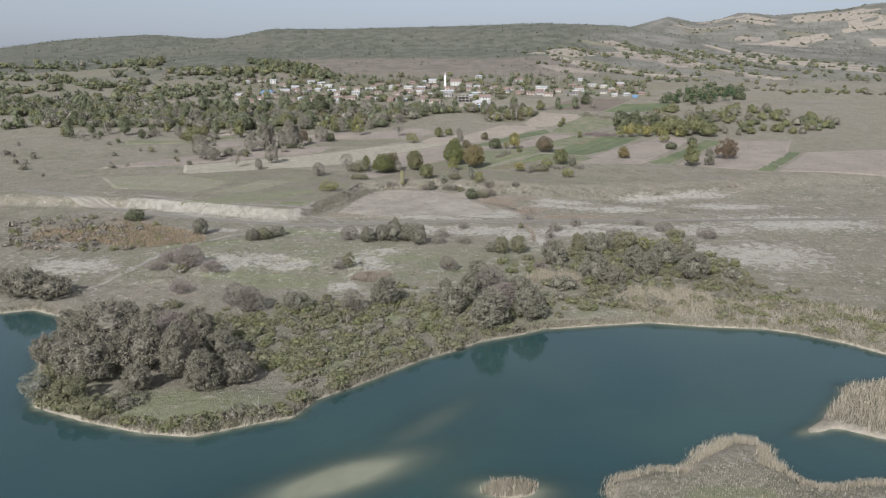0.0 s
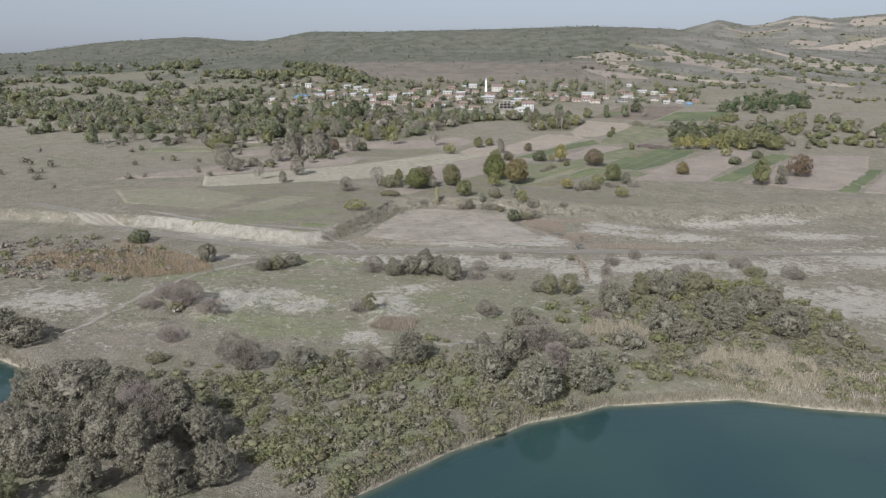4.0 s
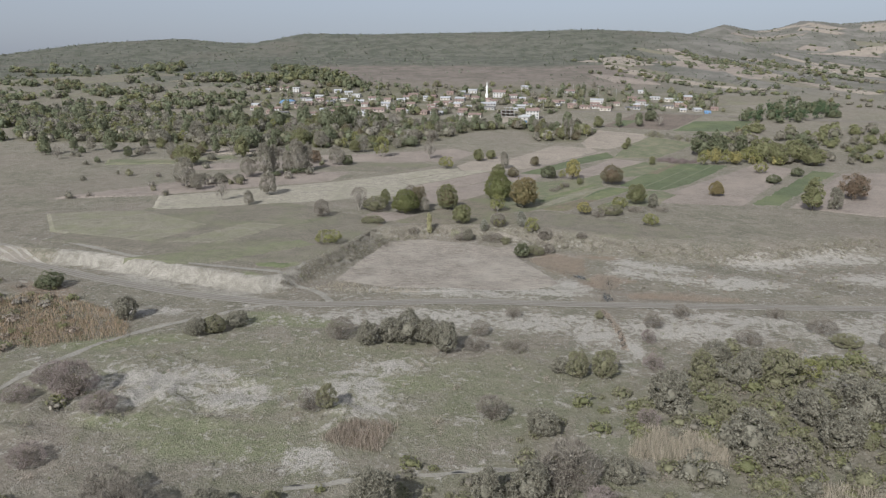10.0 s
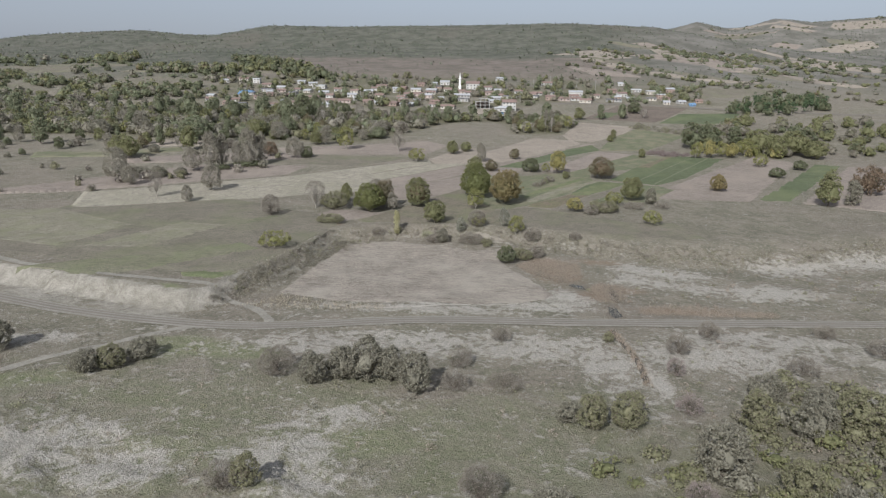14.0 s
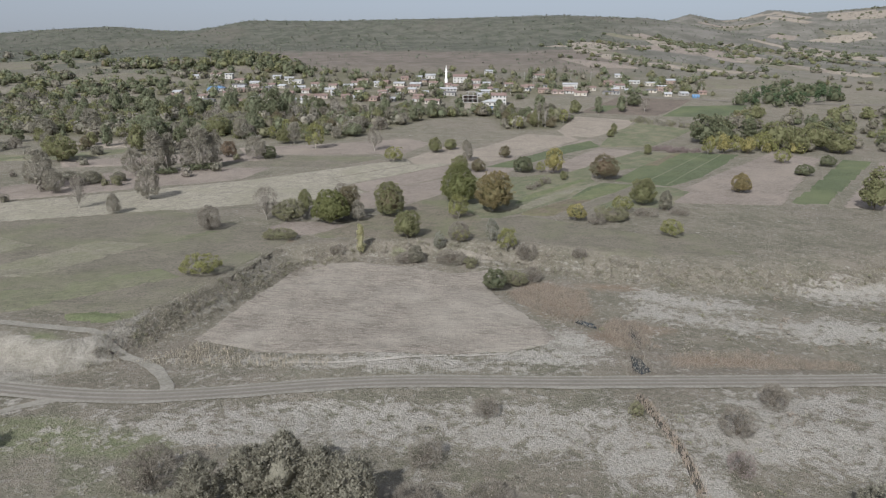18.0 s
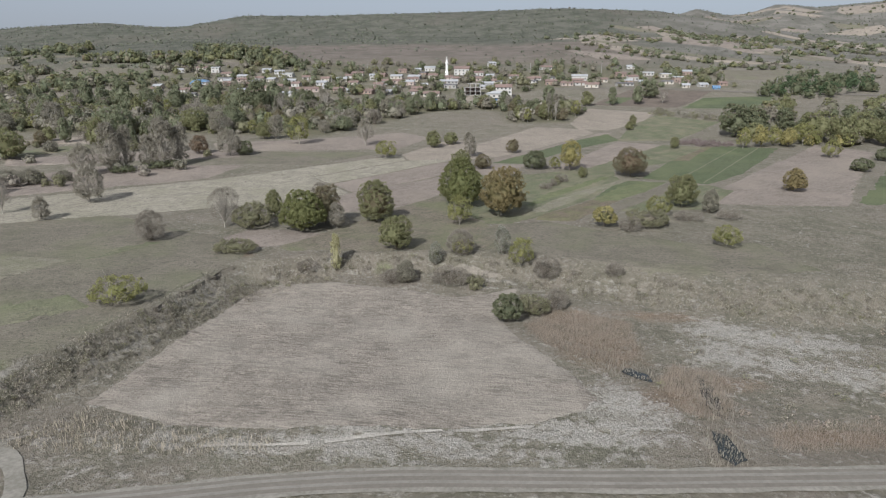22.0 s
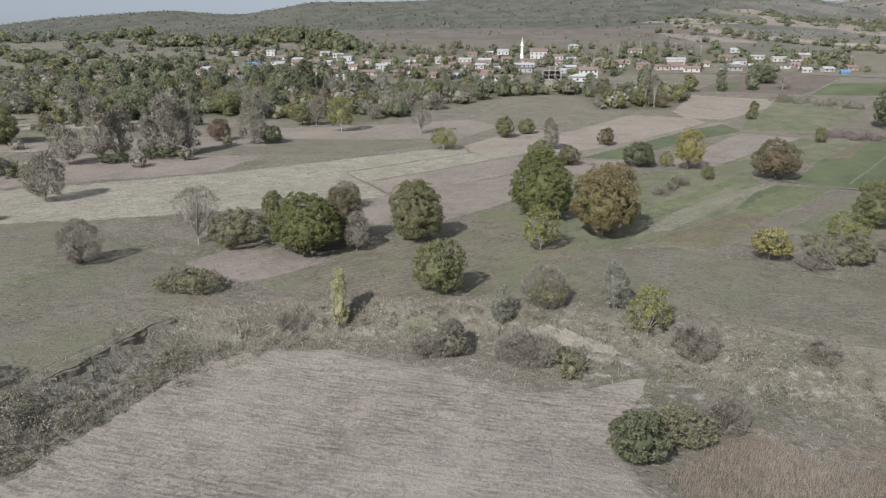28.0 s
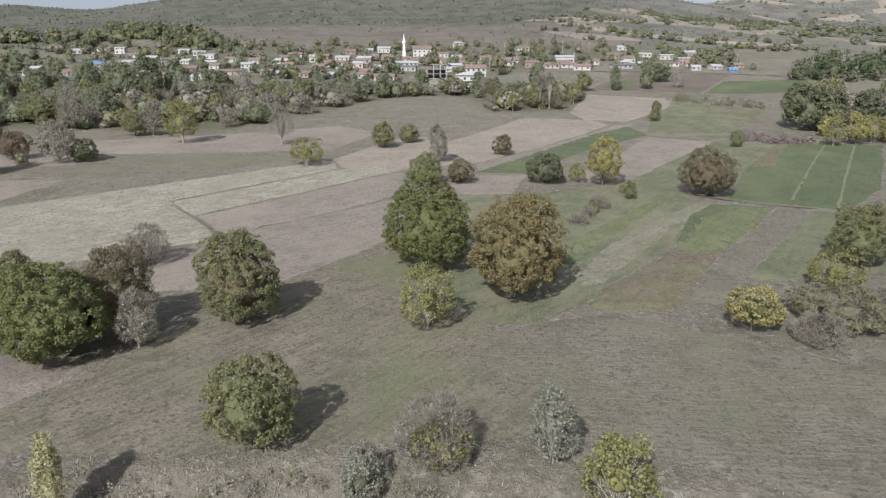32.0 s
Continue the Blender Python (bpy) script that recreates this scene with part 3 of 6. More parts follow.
def terrain(x, y):
    x, y = np.asarray(x, float), np.asarray(y, float)
    low, up = np.interp(y, LOW_Y, LOW_Z), np.interp(y, UP_Y, UP_Z)
    edge = outline_distance(x, y, UPPER_LAND)
    scarp = sstep(344, 352, y) * sstep(408, 404, y) * sstep(-82, -78, x) * sstep(-52, -56, x)
    off = edge + 2.6 * (1 - scarp) * (fbm(x / 6, y / 6 + 40) - 0.47)
    wide = np.where(x < -84, 4.2, np.where(x < -25, 8.5, 13.0 + 14 * sstep(15, 60, x)))
    share = sstep(wide / 2, -wide / 2, off)
    share = share + scarp * (0.42 * sstep(0.3, -1.6, edge) + 0.58 * np.clip((7.5 - edge) / 7.8, 0, 1) - share)
    z = low + (up - low) * share
    # humps and hollows, flat on the road
    calm = sstep(2.5, 9.0, line_distance(x, y, ROAD))
    z = z + calm * ((1.6 - 1.1 * sstep(420, 450, y)) * (fbm(x / 26, y / 26) - 0.47) + 0.5 * (fbm(x / 5, y / 5 + 9) - 0.47) * sstep(430, 380, y))
    heaps = np.exp(-((x + 76) / 26) ** 2 - ((y - 247) / 15) ** 2) + 0.8 * np.exp(-((x + 34) / 12) ** 2 - ((y - 246) / 14) ** 2) + 0.7 * np.exp(-((x + 110) / 16) ** 2 - ((y - 228) / 12) ** 2)
    z = z + heaps * 4.2 * (np.abs(fbm(x / 9, y / 9 + 3) - 0.47) * 2.4 - 0.25)
    d = outline_distance(x, y, RIVER)
    bank = WATER + 0.1 + 0.55 * d - 0.3 * np.maximum(d - 2, 0)
    wet = WATER - np.minimum(0.35 * -d, 3.0)
    # the sunken bar: a pale core that trails off downstream
    u, v = (x + 16) * 0.84 + (y - 104.5) * 0.54, (y - 104.5) * 0.84 - (x + 16) * 0.54
    wet = np.maximum(wet, WATER - 0.02 - 0.75 * np.maximum(np.hypot(u / 17, v / 5.6) - 0.62, 0))
    u, v = x * 0.60 + (y - 128) * 0.80, (y - 128) * 0.60 - x * 0.80
    wet = np.maximum(wet, WATER - 0.42 - 0.9 * np.maximum(np.hypot(u / 27, v / 6.5) - 0.3, 0))
    isle = np.hypot((x - 17.5) / 7.2, (y - 102) / 3.6)
    wet = np.maximum(wet, WATER + 0.5 - 0.7 * isle)
    z = np.where(d > 0, np.minimum(z, bank), wet)
    # the hills
    crest = np.interp(x, RIDGE_X, RIDGE_Z)
    rise = np.interp(y, RISE_Y, RISE)
    foot = np.interp(y, UP_Y, UP_Z)
    hill = foot + (crest - 60) * rise - 110 * sstep(1720, 2350, y) + 12 * sstep(0, 0.3, rise) * sstep(1.0, 0.8, rise) * (fbm(x / 150, y / 150) - 0.47)
    far = np.interp(x / np.maximum(y, 200), BEAR_2, CREST_2)
    hill = np.maximum(hill, 40 + (far - 40) * sstep(1750, 2700, y) - 200 * sstep(2760, 4300, y) + 14 * (fbm(x / 120, y / 120) - 0.47))
    return np.where(y > 950, hill, z)

# ---- the ground ----
def spread(inner, step, limit, growth):
    """Grid lines: even out to inner, then ever wider out to the limit."""
    out, s = list(np.arange(0, inner, step)), step
    while out[-1] < limit:
        s *= growth
        out.append(out[-1] + s)
    return out


half = spread(140, 1.9, 3600, 1.075)
GX = np.array([-v for v in half[:0:-1]] + half)
GY = np.array([-400, -200, -100, -40, 0, 30, 50, 65, 75] + list(np.arange(82, 470, 1.9)) + [472 + v for v in spread(90, 3.0, 4300, 1.025)])
gx, gy = np.meshgrid(GX, GY)
GZ = terrain(gx, gy)


def ground_height(x, y):
    """Height of the ground sheet, between its grid lines."""
    i = np.clip(np.searchsorted(GX, x) - 1, 0, len(GX) - 2)
    j = np.clip(np.searchsorted(GY, y) - 1, 0, len(GY) - 2)
    u, v = (x - GX[i]) / (GX[i + 1] - GX[i]), (y - GY[j]) / (GY[j + 1] - GY[j])
    return (GZ[j, i] * (1 - u) + GZ[j, i + 1] * u) * (1 - v) + (GZ[j + 1, i] * (1 - u) + GZ[j + 1, i + 1] * u) * v


def blots(x, y, spots):
    """How far points lie in soft ellipses of (x, y, half length, half width, bearing)."""
    best = np.zeros(np.shape(x))
    for cx, cy, a, b, turn in spots:
        c, s = math.cos(radians(turn)), math.sin(radians(turn))
        u, v = ((x - cx) * c + (y - cy) * s) / a, (-(x - cx) * s + (y - cy) * c) / b
        best = np.maximum(best, 1 - sstep(0.15, 1.35, np.hypot(u, v)))
    return best


nx, ny = len(GX), len(GY)
cells = np.arange(nx * ny).reshape(ny, nx)
quads = np.stack([cells[:-1, :-1], cells[:-1, 1:], cells[1:, 1:], cells[1:, :-1]], -1).reshape(-1, 4)
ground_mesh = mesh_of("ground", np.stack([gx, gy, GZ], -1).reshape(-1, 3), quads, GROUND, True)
shore = outline_distance(gx, gy, RIVER)
off_land = outline_distance(gx, gy, UPPER_LAND)
fields_zone = sstep(4, -4, off_land)
WOOD_BAND = [(-420, 660), (-306, 668), (-228, 655), (-180, 664), (-100, 652), (-78, 685), (-39, 762), (-5, 778), (13, 763), (19, 709), (54, 711), (77, 764), (60, 790), (24, 790), (-8, 792), (-51, 792), (-125, 795), (-244, 800), (-400, 830), (-520, 800)]
VILLAGE = [(-340, 860), (-240, 850), (-120, 835), (-40, 850), (30, 860), (60, 890), (100, 895), (230, 890), (240, 1000), (100, 1050), (-340, 1050)]
THICK = [(36, 225), (50, 205), (100, 202), (118, 235), (100, 285), (62, 292), (45, 262)]
GRAVEL = [(23, 347, 9, 5, -20), (18, 341, 13, 2.4, 8), (24, 352, 5, 9, 20), (-20, 335, 26, 1.6, 4), (28, 300, 7, 18, 0), (14, 312, 9, 7, 0), (47, 372, 9, 14, -20), (58, 306, 40, 12, 0), (10, 306, 22, 8, 0), (62, 378, 16, 8, -12), (-20, 312, 40, 5, 4), (-85, 252, 26, 14, 10), (-62, 247, 10, 9, 0), (-36, 250, 14, 16, 50), (-38, 222, 7, 9, 70), (-30, 268, 12, 6, 20), (21, 312, 12, 5, 0), (32, 300, 6, 16, 0),
          (38, 290, 5, 12, 0), (-30, 306, 45, 9, 4), (70, 318, 30, 8, 3), (110, 312, 30, 14, 5), (100, 280, 26, 16, -30), (130, 270, 30, 25, 0),
          (14, 354, 16, 5, -35), (26, 346, 8, 6, 0), (4, 338, 40, 3, 0), (52, 382, 12, 9, -30), (62, 365, 18, 7, -20), (90, 360, 22, 10, 0), (110, 392, 22, 12, 20),
          (140, 402, 24, 12, 10), (150, 372, 30, 10, 0), (-120, 300, 25, 5, 15), (-150, 240, 20, 12, 0), (-25, 333, 40, 3.5, 0), (170, 330, 50, 20, 0)]
GREEN = [(-60, 225, 30, 9, 0), (-20, 260, 16, 8, 0), (-110, 275, 30, 7, 20), (-60, 298, 16, 6, 0), (-60, 130, 34, 14, -5), (-70, 232, 40, 6, 3), (-30, 195, 50, 8, 5), (-95, 150, 16, 20, 0), (-30, 165, 26, 20, 40), (-86, 350, 16, 5, -40), (-105, 402, 26, 10, 15), (-97, 421, 9, 4, 65), (-25, 418, 3, 4, 60),
         (-75, 300, 20, 9, 0), (60, 100, 14, 6, 0), (-92, 332, 8, 3, -30), (-30, 433, 10, 5, 25), (-8, 448, 10, 7, 20), (-130, 395, 22, 9, 10)]
RUST = [(-165, 318, 26, 12, -15), (-140, 283, 26, 14, 10), (-175, 290, 30, 14, 0), (-105, 246, 9, 6, 30), (-29, 232, 7, 6, 0), (-150, 283, 18, 10, 0), (-118, 287, 8, 5, 0), (24, 372, 13, 16, 35), (32, 352, 8, 9, 0), (55, 341, 22, 4, 0), (40, 392, 16, 5, -8),
        (45, 358, 9, 5, 0), (20, 392, 9, 8, 20), (-64, 418, 8, 4, 0)]
off_edge = np.abs(off_land)
cut_zone = np.maximum(sstep(4.6, 2.4, off_edge) * sstep(-190, -178, gx) * sstep(-74, -80, gx), 0.75 * blots(gx, gy, [(6, 412.5, 9, 2.2, -12), (14, 407, 3, 2, 0), (-16, 333.5, 34, 1.2, 1), (22, 345, 9, 2.5, -20), (14, 352, 10, 1.2, -30), (-100, 324, 26, 6, -18), (-135, 334, 30, 6, -20), (-62, 392, 14, 3.2, 82), (-66, 366, 14, 3.4, 74)]))
for key, values in (("gravel", (0.56 * blots(gx, gy, GRAVEL) + 0.14 * sstep(190, 230, gy)) * (1 - fields_zone)), ("green", np.maximum(blots(gx, gy, GREEN), 0.6 * blots(gx, gy, [(20, 205, 130, 40, 5), (-40, 255, 170, 60, 0)]))),
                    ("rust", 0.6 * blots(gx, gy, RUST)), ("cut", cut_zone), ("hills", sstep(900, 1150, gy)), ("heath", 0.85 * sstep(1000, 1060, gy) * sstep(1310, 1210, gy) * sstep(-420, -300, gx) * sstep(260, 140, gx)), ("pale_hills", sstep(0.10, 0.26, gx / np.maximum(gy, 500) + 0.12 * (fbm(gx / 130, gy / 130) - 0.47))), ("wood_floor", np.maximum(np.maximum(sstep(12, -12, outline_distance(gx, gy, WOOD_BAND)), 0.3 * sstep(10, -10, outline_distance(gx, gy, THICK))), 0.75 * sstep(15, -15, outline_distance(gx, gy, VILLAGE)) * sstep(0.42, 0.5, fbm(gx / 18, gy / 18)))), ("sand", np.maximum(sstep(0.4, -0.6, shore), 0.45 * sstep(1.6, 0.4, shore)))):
    layer = ground_mesh.attributes.new(key, "FLOAT", "POINT")
    layer.data.foreach_set("value", values.ravel().astype(np.float32))
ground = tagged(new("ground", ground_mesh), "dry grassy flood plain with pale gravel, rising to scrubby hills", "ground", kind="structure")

wx = np.array([-2500, -1200, -600, -350, -220] + list(np.arange(-170, 171, 2.0)) + [220, 350, 600, 1200, 2500.0])
wy = np.array([-400, -150, 0, 60] + list(np.arange(84, 212, 2.0)) + [230, 262.0])
wx, wy = np.meshgrid(wx, wy)
ids = np.arange(wx.size).reshape(wx.shape)
f = np.stack([ids[:-1, :-1], ids[:-1, 1:], ids[1:, 1:], ids[1:, :-1]], -1).reshape(-1, 4)
water_mesh = mesh_of("water", np.stack([wx, wy, np.full(wx.shape, WATER)], -1).reshape(-1, 3), f, WATER_MAT, True)
layer = water_mesh.attributes.new("clear", "FLOAT", "POINT")
layer.data.foreach_set("value", np.exp(-np.maximum(WATER - terrain(wx, wy), 0) / 0.45).ravel().astype(np.float32))
tagged(new("water", water_mesh), "still teal river water with faint ripples", "river", kind="structure")


LIFTS = []


def drape(name, corners, material, label, category="field", lift=0.14, cell=5.0, kind="structure", ragged=0.55):
    """A sheet over an outline that follows the ground."""
    bm = bmesh.new()
    LIFTS.append(1)
    lift += 0.0025 * (len(LIFTS) % 24)
    if ragged and kind == "structure" and category == "field":
        mid = np.mean(np.array(corners, float), axis=0)
        corners = [tuple(np.array(p) + (np.array(p) - mid) / np.linalg.norm(np.array(p) - mid) * 0.7) for p in corners]
    bm.faces.new([bm.verts.new((x, y, 0)) for x, y in corners])
    bmesh.ops.triangulate(bm, faces=bm.faces[:])
    for _ in range(7):
        long = [e for e in bm.edges if e.calc_length() > cell]
        if not long:
            break
        bmesh.ops.subdivide_edges(bm, edges=long, cuts=1)
        bmesh.ops.triangulate(bm, faces=bm.faces[:])
    for p in bm.verts:
        if p.is_boundary and ragged:
            p.co.x += ragged * (noise.noise((p.co.x / 3, p.co.y / 3, 1.5)) + noise.noise((p.co.x, p.co.y, 7.5)))
            p.co.y += ragged * (noise.noise((p.co.x / 3, p.co.y / 3, 4.5)) + noise.noise((p.co.x, p.co.y, 9.5)))
        p.co.z = ground_height(p.co.x, p.co.y) + ((-0.04 if abs(p.co.x) < 140 or p.co.y > 800 else -0.3) if p.is_boundary and category == "field" else lift + min(0.4, 0.004 * max(0.0, abs(p.co.x) - 135)))
    for f in bm.faces:
        if f.normal.z < 0:
            f.normal_flip()
    me = bpy.data.meshes.new(name)
    bm.to_mesh(me)
    bm.free()
    me.materials.append(material)
    return tagged(new(name, me), label, category, kind=kind)


def ribbon(name, line, widths, material, label, category="road", lift=0.1, step=2.0, wobble=0.15):
    """A strip along a line, from one offset to another, on the ground."""
    pts = [np.array(line[0], float)]
    for p in line[1:]:
        p = np.array(p, float)
        n = max(1, int(np.linalg.norm(p - pts[-1]) / step))
        pts += [pts[-1] + (p - pts[-1]) * k / n for k in range(1, n + 1)] if n else [p]
    pts = np.array(pts)
    for _ in range(6):
        pts[1:-1] = (pts[:-2] + 2 * pts[1:-1] + pts[2:]) / 4
    way = np.gradient(pts, axis=0)
    way /= np.linalg.norm(way, axis=1, keepdims=True)
    side = np.stack([-way[:, 1], way[:, 0]], -1)
    offs = np.linspace(widths[0], widths[1], 4)
    rows = np.stack([pts + side * (o + wobble * (vnoise(pts[:, :1] / 4 + 9 * o, pts[:, 1:] / 4) - 0.5)) for o in offs], 1)
    z = ground_height(rows[..., 0], rows[..., 1]) + lift
    n = len(pts)
    ids = np.arange(n * 4).reshape(n, 4)
    f = np.stack([ids[:-1, :-1], ids[1:, :-1], ids[1:, 1:], ids[:-1, 1:]], -1).reshape(-1, 4)[:, ::-1]
    return tagged(new(name, mesh_of(name, np.concatenate([rows, z[..., None]], -1).reshape(-1, 3), f, material, True)), label, category, kind="structure")


VERGE_MAT = plain_material("verge_gravel", (0.27, 0.25, 0.215), (0.17, 0.158, 0.13), 0.6, 0.95, 0.1, 0.05)
ribbon("road", ROAD, (-2.0, 2.0), ROAD_MAT, "grey-brown gravel road with worn wheel tracks", lift=0.20)
ribbon("verge", ROAD, (-3.0, -1.6), VERGE_MAT, "pale loose gravel along the road's edge", "verge", 0.15, wobble=0.55)
ribbon("verge", ROAD, (1.6, 2.8), VERGE_MAT, "pale loose gravel along the road's edge", "verge", 0.15, wobble=0.55)
for low, high in ((-1.25, -0.55), (0.5, 1.2)):
    ribbon("rut", ROAD, (low, high), RUT_MAT, "worn pale wheel track of the gravel road", "road", 0.235, wobble=0.2)
ribbon("track", [(-59, 318), (-63.3, 325.7), (-69.7, 330.8), (-76, 334.5), (-86, 337), (-112, 341), (-150, 351), (-200, 374)], (-1.3, 1.3), VERGE_MAT, "pale dirt track climbing from the road", "track", 0.14, wobble=0.9)
ribbon("track", [(-78, 314), (-89, 305), (-109, 284), (-116, 271), (-119, 261), (-124, 246), (-124, 233), (-130, 215)], (-1.1, 1.1), VERGE_MAT, "faint pale dirt track through grass", "track", 0.08, wobble=1.4)
ribbon("track", [(-40, 212), (-21.5, 217), (-8.4, 221), (3.9, 223.9), (16.2, 222.5), (26.2, 224.7)], (-0.8, 0.8), VERGE_MAT, "faint trodden path among the thickets", "track", 0.08, wobble=1.4)

# ---- the fields ----
STUBBLE = field_material("maize_stubble", (0.288, 0.252, 0.21), (0.248, 0.218, 0.182), 96, 0.9, 0.95, (0.31, 0.28, 0.235), 10, 0.45, 5.0)
STRAW = field_material("straw_stubble", (0.33, 0.30, 0.24), (0.27, 0.245, 0.195), 40, 1.6, 0.7, (0.22, 0.205, 0.15), 8, 0.9)
PLOUGH = field_material("ploughed_soil", (0.25, 0.212, 0.18), (0.215, 0.182, 0.153), 40, 2.4, 0.4, (0.27, 0.23, 0.19), 18)
PALE_SOIL = field_material("pale_soil", (0.29, 0.25, 0.205), (0.25, 0.215, 0.175), 39, 2.0, 0.25, None, 18)
DARK_SOIL = field_material("dark_soil", (0.17, 0.14, 0.115), (0.14, 0.115, 0.095), 60, 2.0, 0.25, None, 20)
FALLOW = field_material("fallow_grass", (0.19, 0.168, 0.134), (0.158, 0.144, 0.11), 94, 0.8, 0.5, (0.15, 0.152, 0.092), 14, 0.5, 5.0)
CROP = field_material("young_crop", (0.094, 0.112, 0.062), (0.118, 0.13, 0.078), 35, 1.6, 0.25, (0.15, 0.16, 0.085), 16)
MEADOW = field_material("green_meadow", (0.132, 0.145, 0.084), (0.17, 0.163, 0.112), 35, 2.4, 0.45, (0.225, 0.195, 0.14), 8, 0.5, 12.0)
RUSSET = field_material("russet_weeds", (0.175, 0.14, 0.11), (0.15, 0.135, 0.09), 35, 1.6, 0.4, (0.15, 0.16, 0.075), 6)

drape("field", [(-64, 345), (-47.5, 338.5), (-29, 337.8), (-4, 340.5), (10, 343), (17, 347), (20, 352), (17, 361), (11.5, 372), (6.7, 380), (4.2, 392), (9, 405), (10.5, 408.5), (2, 404), (-7, 402), (-20, 407), (-37, 410), (-48, 408), (-53, 404), (-56, 397), (-57, 388), (-60, 372)],
      STUBBLE, "harvested maize field with pale stubble rows", lift=0.16, cell=3.0)
drape("field", [(-200, 470), (-110, 528), (-80, 556), (-40, 592), (-36, 576), (-72, 535), (-56, 512), (-49, 501), (-59, 495), (-69, 487), (-81, 481), (-120, 462), (-185, 432)], STRAW, "pale straw stubble field")
drape("field", [(-71, 535), (-36, 575), (-19, 581), (-16, 576), (-61, 521)], STRAW, "pale straw stubble strip", lift=0.18)
drape("field", [(-60, 520), (-16, 575), (-14, 543), (-49, 505), (-52, 508)], PLOUGH, "brown ploughed field strip")
drape("field", [(-49, 504), (-14, 541), (-15, 501), (-31, 475), (-54, 470), (-56, 492)], PLOUGH, "pinkish brown harrowed field")
drape("field", [(-76, 435), (-70, 447), (-54, 447), (-46, 442), (-55, 429), (-63, 426)], PLOUGH, "small bare brown plot beside the trees", lift=0.18)
drape("field", [(-3, 627), (33, 691), (63, 684), (67, 669), (31, 617), (6, 584), (-3, 606)], PALE_SOIL, "pale harvested field")
drape("field", [(-40, 593), (-20, 640), (-5, 640), (-4, 606), (5, 584), (-16, 578), (-34, 577)], PALE_SOIL, "pale bare field strip")
drape("field", [(6, 583), (31, 616), (69, 669), (81, 674), (51, 637), (7, 573)], PLOUGH, "brown ploughed strip")
drape("field", [(5, 571), (57, 650), (74, 668), (77, 645), (43, 605), (20, 569)], CROP, "green strip of young crop", lift=0.17)
drape("field", [(29, 555), (76, 640), (97, 628), (49, 561)], PLOUGH, "brown ploughed strip")
drape("field", [(6, 567), (20, 567), (13, 543), (-12, 543), (-12, 560)], PLOUGH, "bare brown plot under the big trees")
drape("field", [(18, 541), (47, 559), (60, 561), (56, 540), (33, 512), (17, 485), (14, 503)], MEADOW, "green and brown grassy field")
drape("field", [(49, 561), (97, 628), (118, 622), (88, 577), (62, 556)], MEADOW, "dull green grass strip")
drape("field", [(52, 521), (58, 531), (75, 529), (51, 496), (41, 497)], CROP, "bright green patch of clover", lift=0.2)
drape("field", [(19, 468), (41, 496), (51, 496), (37, 475), (29, 462), (22, 464)], RUSSET, "russet weedy patch")
drape("field", [(33, 467), (75, 528), (82, 525), (45, 475), (38, 465)], FALLOW, "straw-coloured fallow strip")
drape("field", [(45, 475), (82, 525), (91, 524), (98, 512), (80, 482), (60, 478)], MEADOW, "dull grassy fallow ground")
drape("field", [(67, 537), (88, 577), (124, 625), (156, 619), (112, 549), (91, 526)], CROP, "dark green field of winter crop")
drape("field", [(88, 577), (118, 622), (124, 626), (97, 577)], RUSSET, "strip of brown dry weeds", lift=0.22)
drape("field", [(57, 708), (79, 780), (122, 759), (107, 719), (77, 679), (59, 686)], PALE_SOIL, "brown bare terrace field")
drape("field", [(97, 706), (121, 747), (157, 716), (109, 645), (75, 642)], MEADOW, "striped green terrace field")
drape("field", [(84, 803), (131, 882), (196, 870), (147, 787)], DARK_SOIL, "dark freshly ploughed field")
drape("field", [(145, 782), (180, 837), (240, 846), (206, 784)], CROP, "bright green winter field")
drape("field", [(91, 807), (109, 839), (128, 838), (108, 805)], CROP, "small green plot", lift=0.25)
drape("field", [(-22, 806), (-10, 850), (9, 844), (2, 806)], PALE_SOIL, "bare dusty lot below the houses", "lot")
drape("field", [(8, 457), (22, 462), (39, 449), (61, 437), (78, 440), (84, 412), (60, 406), (33, 412), (16, 422), (7, 433), (-8, 446)], FALLOW, "olive-brown fallow field with faint rows")
drape("field", [(72, 490), (178, 632), (198, 608), (127, 488)], PLOUGH, "brown ploughed field")
drape("field", [(131, 491), (208, 606), (222, 600), (146, 489)], CROP, "green crop strip")
drape("field", [(149, 486), (224, 598), (281, 605), (224, 483), (196, 467)], PLOUGH, "brown ploughed field")
drape("field", [(198, 464), (253, 545), (263, 545), (209, 462)], CROP, "green crop strip")
drape("field", [(211, 462), (266, 546), (345, 562), (300, 455)], PLOUGH, "brown ploughed field")
drape("field", [(-260, 452), (-176, 555), (-109, 561), (-115, 530), (-205, 470)], PLOUGH, "brown bare field")
drape("field", [(-176, 560), (-160, 600), (-80, 600), (-48, 600), (-80, 562), (-108, 565)], FALLOW, "dull fallow field")
drape("field", [(-137, 600), (-150, 625), (-85, 649), (-48, 668), (-30, 650), (-44, 610), (-90, 605)], PLOUGH, "brown ploughed strip beside the wood")
drape("field", [(-300, 585), (-246, 593), (-216, 619), (-206, 603), (-235, 576), (-290, 565)], MEADOW, "green field strip")
drape("field", [(-232, 571), (-163, 601), (-125, 603), (-116, 580), (-158, 567), (-220, 553)], PLOUGH, "brown ploughed strip behind the poplars")
drape("field", [(-268, 629), (-230, 649), (-182, 647), (-176, 634), (-257, 612)], PALE_SOIL, "pale strip of bare soil along the wood")
